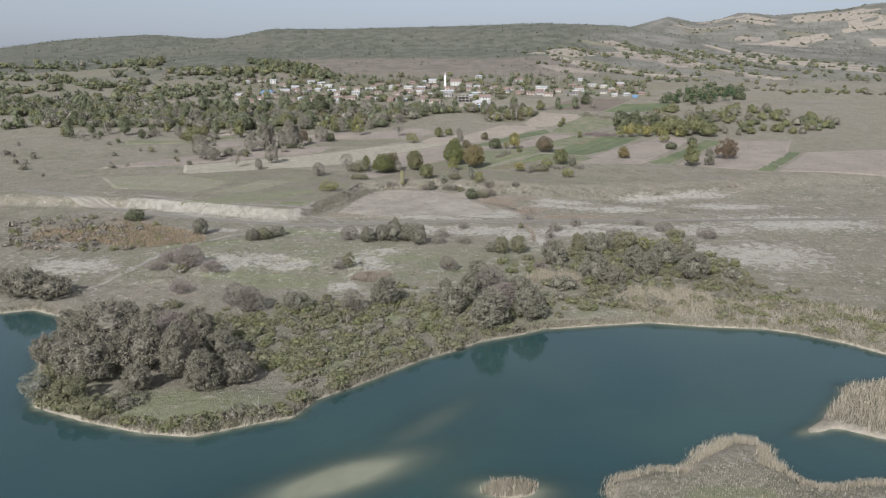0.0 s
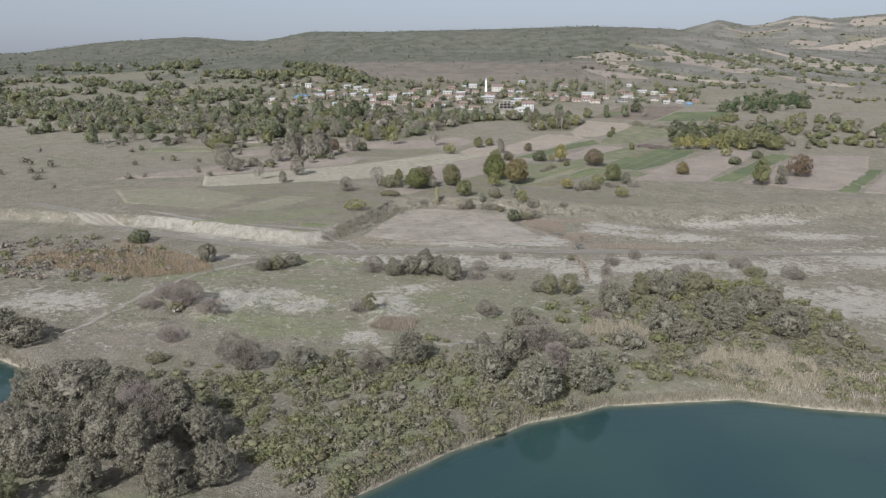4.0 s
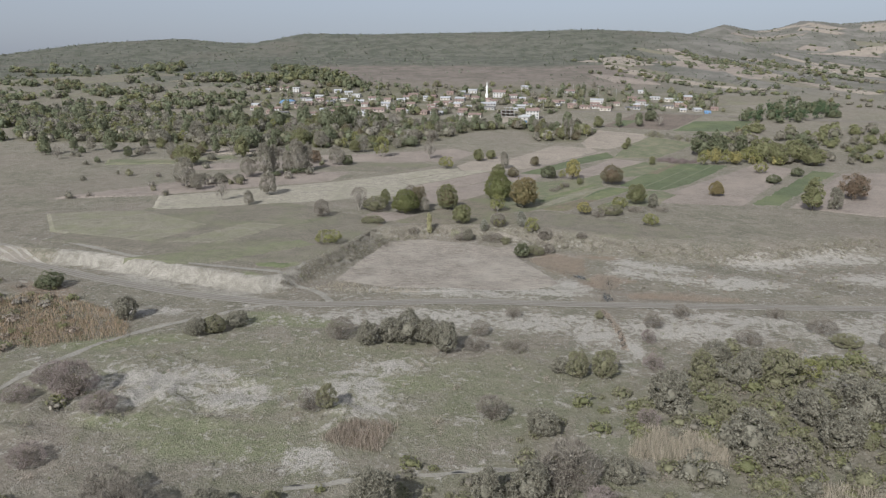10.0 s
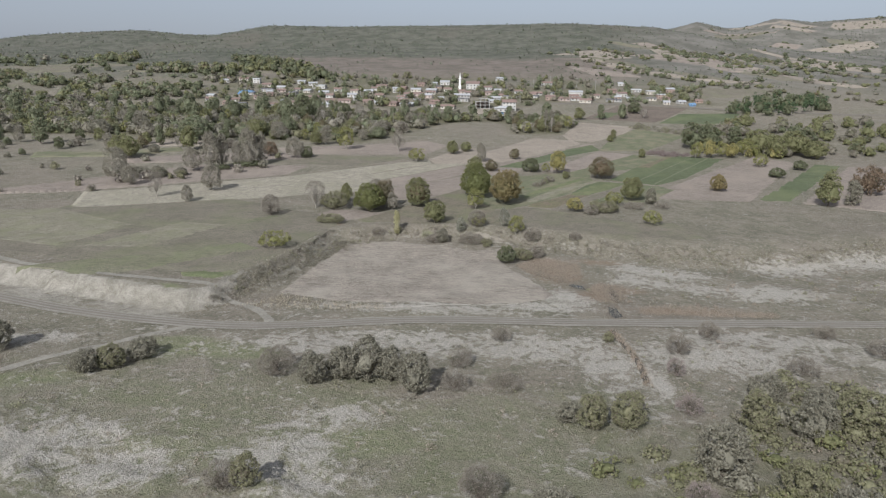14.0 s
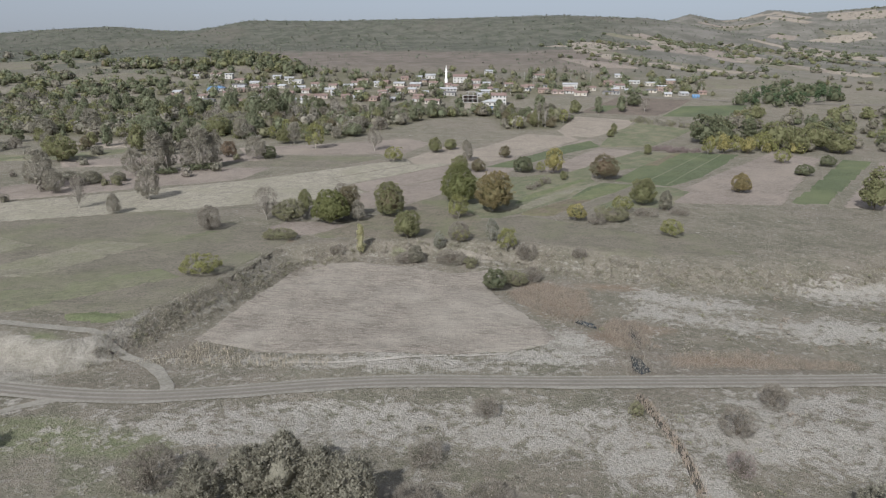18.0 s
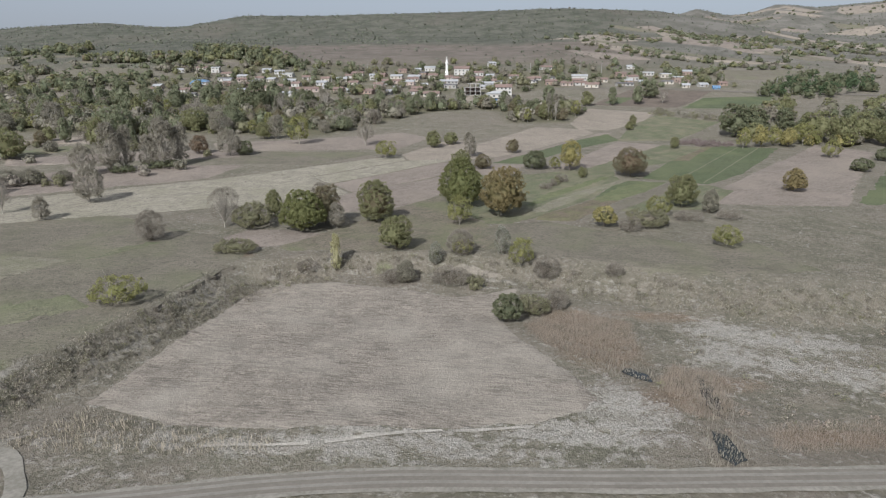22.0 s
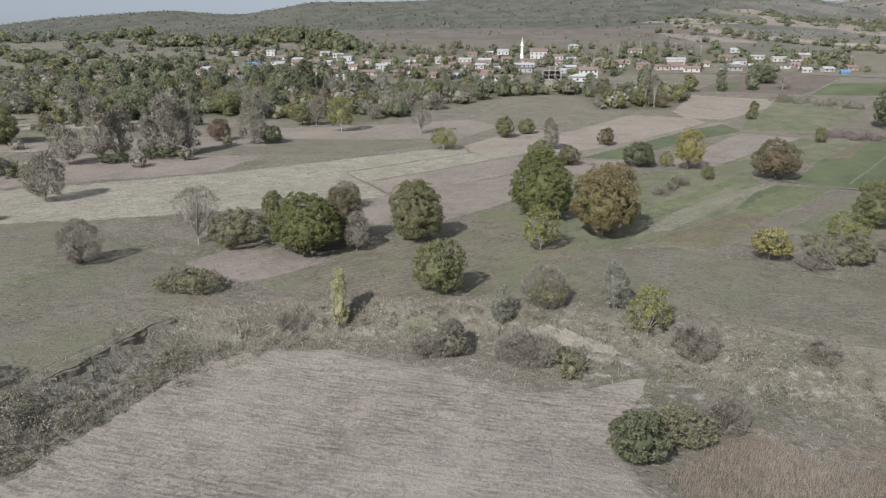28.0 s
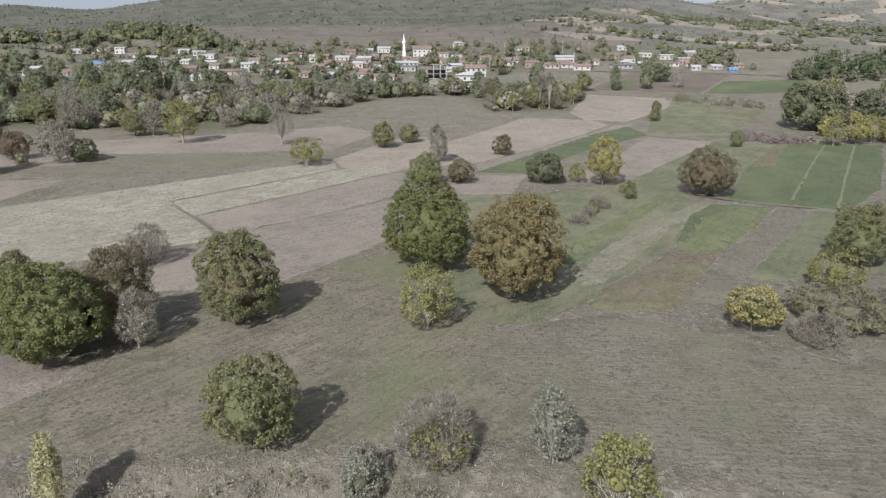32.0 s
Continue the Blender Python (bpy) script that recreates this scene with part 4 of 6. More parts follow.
drape("field", [(-200, 367), (-190, 440), (-125, 466), (-95, 448), (-72, 436), (-63, 426), (-62, 412), (-64.6, 404), (-65, 397), (-66.2, 389), (-68, 377), (-70.5, 366), (-76, 351), (-90, 346), (-120, 354)], FALLOW, "dry grassy upland pasture", lift=0.10)
FURROWS = field_material("furrowed_grass", (0.20, 0.172, 0.135), (0.158, 0.142, 0.105), 39, 1.1, 0.7, (0.14, 0.15, 0.082), 9, 0.6, 9.0)
drape("field", [(-62, 428), (-50, 424), (-20, 425), (8, 428), (10, 440), (2, 456), (-4, 468), (-12, 502), (-15, 501), (-31, 475), (-46, 444), (-55, 429)], FURROWS, "rough grass with old furrows under the trees", lift=0.1)

GRASS_STRIP = field_material("dull_green_grass", (0.165, 0.165, 0.105), (0.185, 0.172, 0.125), 60, 1.4, 0.4, (0.14, 0.152, 0.082), 10, 0.5, 8.0)
VIVID = field_material("fresh_grass", (0.132, 0.148, 0.078), (0.155, 0.163, 0.092), 35, 1.4, 0.35, (0.18, 0.175, 0.10), 7, 0.5, 8.0)
DUN = field_material("dun_stubble", (0.235, 0.215, 0.165), (0.195, 0.18, 0.135), 37, 1.4, 0.5, (0.165, 0.168, 0.10), 7, 0.5, 8.0)
drape("field", [(16, 484), (23, 504), (39, 525), (53, 542), (54, 537), (37, 513), (23, 492), (17, 482)], VIVID, "narrow strip of fresh green grass", lift=0.24)
drape("field", [(17, 476), (25, 492), (37, 510), (57, 532), (62, 532), (46, 512), (31, 488), (20, 471)], DUN, "dun strip of old stubble", lift=0.25)
drape("field", [(40, 495), (54, 520), (64, 530), (74, 528), (62, 510), (50, 495), (42, 490)], VIVID, "bright green patch of clover", lift=0.28)
drape("field", [(18, 464), (22, 473), (32, 482), (41, 490), (50, 495), (40, 479), (30, 463), (22, 463)], RUSSET, "russet weedy patch", lift=0.28)
drape("field", [(-157, 347), (-123, 361), (-90, 386), (-80, 377), (-111, 348), (-122, 341)], GRASS_STRIP, "dull green grass strip on the pasture", lift=0.2)
drape("field", [(-103, 345), (-89, 348), (-78, 347), (-84, 341)], VIVID, "green grass beside the embankment", lift=0.25)
drape("field", [(-232, 417), (-188, 434), (-140, 409), (-151, 371), (-206, 383)], DUN, "pale stubble plot on the pasture", lift=0.2)
drape("field", [(-148, 371), (-125, 416), (-104, 412), (-122, 373)], DUN, "dun stubble strip on the pasture", lift=0.22)
TRACK_MAT = plain_material("crop_track", (0.18, 0.175, 0.12), (0.14, 0.14, 0.09), 0.8, 0.95, 0.1, 0.05)
for line in ([(135, 621), (108, 578), (82, 535)], [(144, 618), (116, 572), (89, 527)], [(62, 538), (73, 531), (84, 527)]):
    ribbon("track", line, (-0.35, 0.35), TRACK_MAT, "pale trodden track through the crop", "track", 0.26, 2.0, 0.5)
drape("clay_slip", [(-8, 417), (-5, 418.6), (-1, 417.8), (3.6, 416.8), (6.5, 414.2), (4.6, 413.4), (1.9, 415), (-5, 416)], CLAY_MAT, "slipped patch of bare tan clay on the bank", "clay", 0.15, 1.2, ragged=0.9)
drape("field", [(-14, 500), (-4, 468), (2, 456), (10, 457), (19, 467), (41, 497), (52, 521), (58, 531), (57, 540), (48, 545), (13, 543), (-13, 543)], MEADOW, "green and brown grass between the plots", lift=0.05)
drape("field", [(-104, 408), (-98, 412), (-90, 424), (-86, 431), (-92, 433), (-99, 424)], MEADOW, "strip of green grass on the pasture", lift=0.2)

# ---- single trees and shrubs ----
FIELD_TREES = [
    ("poplar", 44, 722, 18, 4, "pale", "tall pale bare poplar below the village"),
    ("poplar", 49, 723, 19, 4.4, "pale", "tall pale bare poplar below the village"),
    ("tree", -25, 614, 9.3, 8, "olive", "green-brown field tree among the fields"),
    ("tree", -17, 626, 7.3, 7.8, "olive", "small bushy field tree"),
    ("shrub", 42, 536, 4.8, 3.1, "olive", "small field shrub on dry ground"),
    ("tree", 76, 476, 7.9, 5.4, "willow", "grey-green tree among the fields"),
    ("tree", 68, 434, 6.9, 8.5, "lime", "low spreading yellow-green tree"),
    ("bare_tree", -94, 432, 9, 8.3, "twigs", "leafless brown tree in the fields"),
    ("tree", -76, 379, 7.2, 11.3, "lime", "spreading yellow-green tree with a pale trunk"),
    ("tree", 119, 513, 9.6, 8.5, "amber", "small round field tree"),
    ("tree", 194, 512, 16, 16, "red", "large russet tree among the fields"),
    ("tree", 160, 480, 17, 10.4, "olive", "tall green tree among the fields"),
    ("tree", 173, 484, 12.6, 6.8, "willow", "grey tree among the fields"),
    ("shrub", 25, 514, 2.6, 4.6, "twigs", "low brown shrub along a field edge"),
    ("shrub", 28, 519, 3, 3.6, "twigs", "low brown shrub along a field edge"),
    ("shrub", 30, 523, 3.6, 2.8, "shrub", "small green-brown shrub along a field edge"),
    ("shrub", 66, 465, 3.4, 9, "twigs", "low bare thicket on dry ground"),
    ("shrub", 80, 468, 3.2, 8, "twigs", "low bare thicket on dry ground"),
]
for n, (name, x, y, h, w, kind, label) in enumerate(FIELD_TREES):
    plant(name, x, y, h, w, kind, 100 + n, label, "shrub" if name == "shrub" else "tree", coarse=1.0 if y < 482 else 1.4, most=12000 if y < 482 and abs(x) < 100 else 2600)

# what a kind of plant is called
CALLED = {
    "walnut": ("walnut_tree", "dense rounded walnut tree with dark green leaves"), "amber": ("walnut_tree", "large rounded walnut tree turned amber brown"), "round": ("walnut_tree", "rounded walnut tree, yellow-green with a half-bare top"),
    "olive": ("tree", "bushy olive-green tree on dry ground"), "brown": ("tree", "round brownish green tree at a field's edge"), "red": ("tree", "round russet half-bare tree among the fields"), "lime": ("young_tree", "thin yellow-green young tree on dry ground"),
    "yellow": ("tree", "yellow-leaved autumn tree beside the fields"), "dark": ("tree", "dense dark green tree with a round crown"), "bare": ("bare_tree", "leafless pale twiggy tree beside the fields"), "pale": ("poplar", "tall pale grey-brown poplar, half bare"),
    "aspen": ("tree", "tall grey-green poplar below the village"), "willow": ("willow_shrub", "grey-brown willow shrub, half bare"), "shrub": ("shrub", "bushy olive-green shrub on dry ground"), "poplar": ("poplar", "slim yellow young poplar on the bank"),
    "silver": ("shrub", "silvery white-leaved shrub on the bank"), "silver2": ("shrub", "pale twiggy shrub with silvery leaves"), "twigs": ("bare_shrub", "leafless grey-brown shrub on dry ground"), "plum": ("bare_shrub", "leafless purplish-brown shrub on the flood plain"), "grove": ("willow_tree", "grey-brown willow crowded on the river's spit"),
}


def planted(rows, seed, group="", coarse=1.0, most=12000, big=None):
    for n, (x, y, h, w, kind) in enumerate(rows):
        name, label = CALLED[kind]
        w = w * 0.8 if kind == "pale" else w
        plant(name, x, y, h, w, kind, seed + n, label, "shrub" if "shrub" in name else "tree", group, coarse, 0.15, big if big and h > 11 else most)


NEAR_1 = [(-53.3, 446.8, 13.1, 14.6, "walnut"), (-48.3, 454.7, 12.9, 10, "brown"), (-43.7, 449.4, 7.9, 6.7, "pale"), (-66.8, 463, 9.1, 6.1, "olive"), (-70.3, 450.1, 8.2, 12.7, "shrub"), (-78.6, 449.3, 13.6, 9.8, "bare"), (-57, 484.8, 7.6, 7.7, "twigs"), (-32.6, 458.2, 14.4, 11.6, "round"), (-7.1, 483.1, 16.5, 16, "walnut"), (6.8, 468.5, 17.5, 15.1, "amber"), (-9.5, 553.5, 9.4, 10, "olive"), (0.6, 555.7, 7, 7.7, "brown"), (-5.9, 586.6, 12.3, 8.2, "pale"), (-6.4, 455.5, 9.6, 7.8, "lime"), (-22.7, 426.1, 10.4, 9.2, "olive"), (10.8, 417.9, 8.3, 6.6, "lime"), (6, 423.4, 8.2, 4.4, "silver"), (-11.5, 420, 5.7, 4, "silver"), (-4.5, 422.7, 4.5, 5.8, "lime"), (-37.2, 416.3, 10.2, 2.8, "poplar"), (37.9, 454.5, 7.2, 7, "yellow"), (62.7, 540.1, 12.7, 12.9, "brown"), (23.6, 555.6, 9.4, 9.9, "dark"), (38.9, 552.6, 14.6, 9.6, "yellow")]
NEAR_2 = [(32.6, 556.4, 5.8, 5.1, "lime"), (15.5, 600.4, 7.4, 6.5, "brown"), (6.4, 388, 7, 6.7, "dark"), (12.8, 393.7, 4.6, 7, "shrub"), (17.7, 397, 4.9, 6.1, "twigs"), (-65.2, 421.3, 4.1, 10.5, "shrub"), (16.9, 414.1, 5.5, 7, "twigs"), (-0.7, 407.2, 3.2, 3.4, "shrub"), (-7.3, 411.4, 4.7, 9.2, "twigs"), (-22.2, 411, 3.5, 5.9, "twigs"), (-1.1, 411.9, 2.3, 4.5, "shrub"), (51.3, 457.3, 5.5, 13.6, "shrub"), (68.8, 483.5, 12.3, 10.4, "olive"), (58.5, 471.4, 6.8, 8.2, "lime"), (44.9, 450.6, 4.2, 7.1, "twigs"), (32.8, 528.3, 3.6, 5.5, "twigs"), (43.3, 543.3, 3.3, 4.5, "shrub"), (-18.4, 411.4, 6.3, 5.1, "willow"), (-5, 423.4, 7.0, 7.6, "twigs"), (33.4, 411.5, 2.9, 5.3, "twigs"), (-44.5, 414.6, 2.8, 5.5, "twigs")]
planted(NEAR_1 + NEAR_2, 200, "", 1.0, 13000, 46000)
LEFT_1 = [(-229.8, 570.4, 16.2, 19.5, "olive"), (-197.6, 499.9, 19.2, 15.5, "pale"), (-186.4, 490.9, 11.3, 10.7, "pale"), (-199, 523.5, 4.3, 12.3, "willow"), (-181.1, 512.8, 6.9, 8.4, "willow"), (-171.6, 519.3, 5.7, 7.3, "willow"), (-139.2, 481.1, 14.3, 12, "pale"), (-140.5, 454.6, 8.6, 6.7, "pale"), (-159.2, 463.1, 12.3, 6.2, "bare"), (-161.4, 538.3, 21.8, 12.1, "pale"), (-158.4, 545.8, 19.7, 10, "pale"), (-170.8, 533.3, 14.4, 12.1, "pale"), (-143.9, 551.9, 23.3, 14, "pale"), (-139.8, 559.9, 19.6, 10.1, "pale"), (-150.4, 550.3, 15.3, 8.8, "pale"), (-157.4, 540.1, 3.9, 11.5, "dark"), (-145.6, 553.6, 4.6, 17.5, "dark"), (-143.2, 591.1, 10.5, 9.6, "red"), (-124.7, 584.2, 14.4, 13.6, "pale"), (-118.4, 587.3, 8.3, 7.5, "dark"), (-125.1, 642.2, 10.1, 9.6, "olive"), (-99.9, 623.3, 17.1, 10.7, "lime"), (-62.9, 620, 15.2, 9.2, "bare"), (-46.5, 581, 9.8, 10.6, "lime")]
LEFT_2 = [(-179.5, 673.4, 13, 15.7, "olive"), (-157.5, 658.9, 14.7, 15, "pale"), (-159.5, 686.8, 14.8, 14.3, "aspen"), (-118.7, 643.3, 14.2, 10.6, "pale"), (-86.3, 674.9, 10, 13.4, "aspen"), (-95.3, 665.1, 8.4, 8.8, "pale"), (-300.1, 769.2, 20.9, 11.1, "aspen"), (-273.8, 770, 23.4, 12.9, "aspen"), (-247.7, 757.9, 18.3, 12.4, "aspen"), (-231, 766.4, 16.8, 12.4, "aspen"), (-204.9, 769.2, 18.9, 15.1, "aspen"), (-180.9, 759.8, 19.4, 15.5, "aspen"), (-165.6, 755.8, 22.6, 17.1, "dark"), (-159.5, 784.6, 19.4, 13.2, "aspen"), (-133, 774, 15.6, 16.5, "dark"), (-49.5, 780.1, 9.6, 11.8, "aspen"), (-274.4, 682.1, 16.6, 17.3, "pale"), (-302.3, 670.4, 12.7, 17.4, "willow"), (-219.1, 652.9, 18.9, 23.3, "aspen")]
RIGHT_1 = [(145.5, 659.7, 19.7, 18.5, "dark"), (156.7, 662.6, 18.2, 16.6, "dark"), (177.3, 670.4, 16.8, 11.7, "dark"), (135.9, 617.5, 11.1, 8.1, "lime"), (146.3, 621.5, 11.8, 8.3, "yellow"), (154.6, 626, 10.7, 8.4, "lime"), (160.9, 622.4, 9.9, 8.4, "yellow"), (172.6, 632.5, 12, 12.9, "lime"), (168, 590, 8.9, 9.2, "lime"), (164.7, 555.8, 6.8, 9.1, "dark"), (188.8, 582.8, 6.7, 7.9, "dark"), (188.8, 648.3, 16.9, 20.9, "olive"), (191.9, 630.6, 15.9, 16, "olive"), (216.4, 626.9, 13, 14.8, "olive"), (207.1, 640, 18.1, 18.7, "olive"), (220, 653.7, 18, 15.6, "dark"), (89.7, 680.7, 5.8, 4.6, "olive"), (94.4, 694.2, 7.4, 4.7, "olive"), (100.1, 615.3, 6.8, 4.6, "olive"), (136.3, 834.4, 11.7, 13.1, "dark")]
planted(LEFT_1 + LEFT_2, 260, "", 1.3, 4200)
planted(RIGHT_1, 320, "", 1.4, 3000)
PLAIN_1 = [(-162.7, 319.8, 6.3, 10.8, "dark"), (-118.5, 293.3, 8.3, 7.2, "willow"), (-90.7, 283.5, 5.9, 6, "willow"), (-86.5, 286.9, 6, 6.8, "shrub"), (-82.4, 293.4, 5.2, 7.3, "willow"), (-47.5, 286.4, 6.9, 8, "twigs"), (-38.5, 282.5, 7.2, 7, "willow"), (-32.1, 286.2, 7.9, 7.9, "willow"), (-26.7, 285.2, 10, 8.7, "willow"), (-21, 285.4, 8.8, 7, "willow"), (-15.6, 280.8, 9.3, 7.8, "willow"), (-113.2, 248.9, 5.3, 8.7, "plum"), (-102.6, 242.5, 10.2, 10.2, "plum"), (-91.4, 234.5, 4.4, 8.6, "plum"), (-115.2, 238.6, 3.5, 7.1, "plum"), (-43.5, 242.3, 5.2, 5.6, "twigs"), (-39.7, 242.9, 6.4, 4.7, "shrub"), (-94.3, 213.9, 4.9, 7.3, "plum"), (-71.1, 202.9, 7.8, 9.3, "twigs"), (-91.5, 199.6, 3, 5.7, "shrub"), (-51.1, 202.2, 5.4, 7.4, "willow"), (-46.9, 202.7, 3, 3.9, "shrub"), (-22.1, 206.8, 9.7, 6.9, "willow"), (-40.8, 206.5, 3.4, 4, "shrub")]
PLAIN_2 = [(-6.5, 296.8, 3.8, 5.8, "twigs"), (4, 285.8, 3.2, 7.3, "twigs"), (-7.2, 284.1, 3.8, 6.2, "twigs"), (20.7, 268.2, 8.1, 5.8, "shrub"), (27.8, 269, 8.1, 6.8, "shrub"), (31.1, 313.6, 3.2, 2.6, "shrub"), (16.4, 270.6, 4.7, 5.2, "willow"), (3.7, 312.9, 3.6, 5.1, "twigs"), (43.6, 295.1, 4.1, 4.1, "plum"), (58.2, 319.6, 4.7, 5.3, "twigs"), (47.5, 308, 4.9, 6.2, "twigs"), (41.1, 253.2, 10.4, 9.4, "willow"), (41.5, 276.1, 4.4, 5.1, "plum"), (34.8, 244.8, 3.9, 5.3, "plum"), (52.7, 269.8, 9.3, 7, "shrub"), (62.5, 267.3, 8.6, 7.7, "willow"), (73.2, 270.4, 10, 10.6, "shrub"), (73.3, 297.4, 4.3, 6.9, "twigs"), (88.8, 321.9, 3.6, 5.9, "twigs"), (98.5, 310.1, 5.3, 8.7, "twigs"), (101.5, 299.5, 4.2, 8.4, "shrub"), (79.9, 272, 6.8, 6.3, "lime"), (54.3, 235, 10.2, 11, "willow"), (59.6, 229.9, 7.4, 10.1, "grove")]
PLAIN_3 = [(71.9, 248.9, 9.3, 8.4, "willow"), (74.6, 239.5, 10.1, 9.3, "willow"), (84.6, 250.9, 10.7, 9.6, "willow"), (65.5, 235.1, 5.2, 7.3, "shrub"), (89.6, 244.9, 3.6, 3.5, "dark"), (92.6, 257.6, 6.7, 8.4, "grove"), (52.5, 248.1, 7.4, 6.9, "shrub"), (16, 219.3, 10.3, 11.5, "twigs"), (20.4, 208.9, 6.8, 7.4, "plum"), (7.6, 212.2, 9.3, 7.5, "willow"), (-0.3, 211.2, 8.2, 5.3, "willow"), (10.8, 238.2, 6.4, 7.5, "willow"), (60, 284.6, 6.1, 7.1, "willow"), (67.5, 276.7, 6.6, 7, "willow"), (-0.6, 243.6, 6.1, 6.6, "twigs"), (85.3, 260, 7.6, 8.4, "willow"), (115.3, 299.3, 5.3, 10.2, "twigs")]
BANK_1 = [(-147.7, 209.2, 11.3, 15.4, "grove"), (-138.1, 207.4, 8.6, 13, "grove"), (-165.5, 217.8, 6.9, 9.2, "twigs"), (-64.5, 197.9, 9.3, 9.2, "twigs"), (-49.1, 199.5, 6.1, 8.7, "willow"), (-30.4, 199.4, 7.6, 7.9, "twigs"), (-19.9, 204.7, 10.7, 8, "willow"), (3.1, 200.7, 9.5, 9.5, "willow"), (14.7, 187.1, 13.1, 11.4, "willow"), (19.6, 203.1, 8.7, 7.2, "plum"), (27.8, 195, 11.3, 11.2, "willow"), (13.9, 218.9, 6.6, 11.3, "twigs"), (91.2, 235.5, 11.3, 10.3, "willow"), (25.7, 221.5, 5.7, 7.4, "willow")]
planted(PLAIN_1 + PLAIN_2 + PLAIN_3 + BANK_1, 400, "shrubs of the flood plain", 1.1, 5200)
GROVE_1 = [(-99.6, 174.4, 12, 19.1, "grove"), (-104.5, 155.5, 9.1, 13.6, "grove"), (-90.1, 145.7, 12.3, 16.7, "grove"), (-78.4, 152, 14.1, 13.7, "grove"), (-71.8, 157.9, 13.8, 12.7, "plum"), (-66.5, 145.3, 14.9, 9.1, "grove"), (-73.7, 138.2, 8, 7.9, "grove"), (-57.3, 139, 11.1, 9.2, "grove"), (-59.3, 158.9, 9.6, 9.5, "grove"), (-50.9, 144.6, 9.3, 10.4, "grove"), (-68, 161.7, 14.1, 11.3, "grove"), (-84, 171.7, 11.1, 11.5, "grove"), (-111.3, 175.9, 8.2, 10.7, "grove"), (-86.9, 156.7, 8.9, 9.4, "grove"), (-87.1, 131.7, 7.4, 8.2, "shrub"), (-97.8, 135.2, 6.6, 6.9, "silver"), (-78, 126.9, 4.5, 8.4, "shrub"), (-98.5, 144.7, 5.6, 6.2, "shrub"), (-73.2, 131.3, 2.6, 9.5, "willow")]
planted(GROVE_1, 500, "willows on the spit", 1.0, 12000)

# ---- the village ----
WALLS = {
    "white": plain_material("white_plaster", (0.47, 0.455, 0.425), (0.36, 0.345, 0.32), 2.0), "cream": plain_material("cream_plaster", (0.46, 0.42, 0.36), (0.38, 0.35, 0.30), 2.0),
    "brick": plain_material("bare_brick", (0.31, 0.23, 0.19), (0.25, 0.19, 0.155), 1.0), "pink": plain_material("pink_plaster", (0.42, 0.345, 0.305), (0.36, 0.30, 0.265), 2.0),
    "grey": plain_material("grey_concrete", (0.36, 0.345, 0.325), (0.28, 0.27, 0.25), 1.5),
}
ROOFS = {
    "red": plain_material("clay_tiles", (0.225, 0.158, 0.135), (0.165, 0.122, 0.105), 0.8), "grey": plain_material("metal_sheet", (0.38, 0.38, 0.38), (0.29, 0.29, 0.295), 1.5, 0.5),
    "dark": plain_material("dark_sheet", (0.16, 0.155, 0.155), (0.11, 0.105, 0.105), 1.5, 0.6), "blue": plain_material("blue_sheet", (0.14, 0.24, 0.37), (0.11, 0.19, 0.31), 1.5, 0.5),
    "white": plain_material("white_sheet", (0.46, 0.46, 0.45), (0.37, 0.37, 0.36), 1.5, 0.5),
}
PANE = plain_material("dark_pane", (0.035, 0.04, 0.045), (0.06, 0.065, 0.07), 0.8, 0.15, 0.5)
WOOD = plain_material("weathered_wood", (0.19, 0.15, 0.11), (0.12, 0.095, 0.07), 0.4)
STONE = plain_material("white_stone", (0.82, 0.81, 0.78), (0.74, 0.73, 0.70), 1.0)


def window_mesh():
    bm = bmesh.new()
    box(bm, -0.65, -0.05, 0, 0.65, 0.06, 1.3)
    me = bpy.data.meshes.new("window")
    bm.to_mesh(me)
    bm.free()
    me.materials.append(PANE)
    return me


WINDOW = window_mesh()


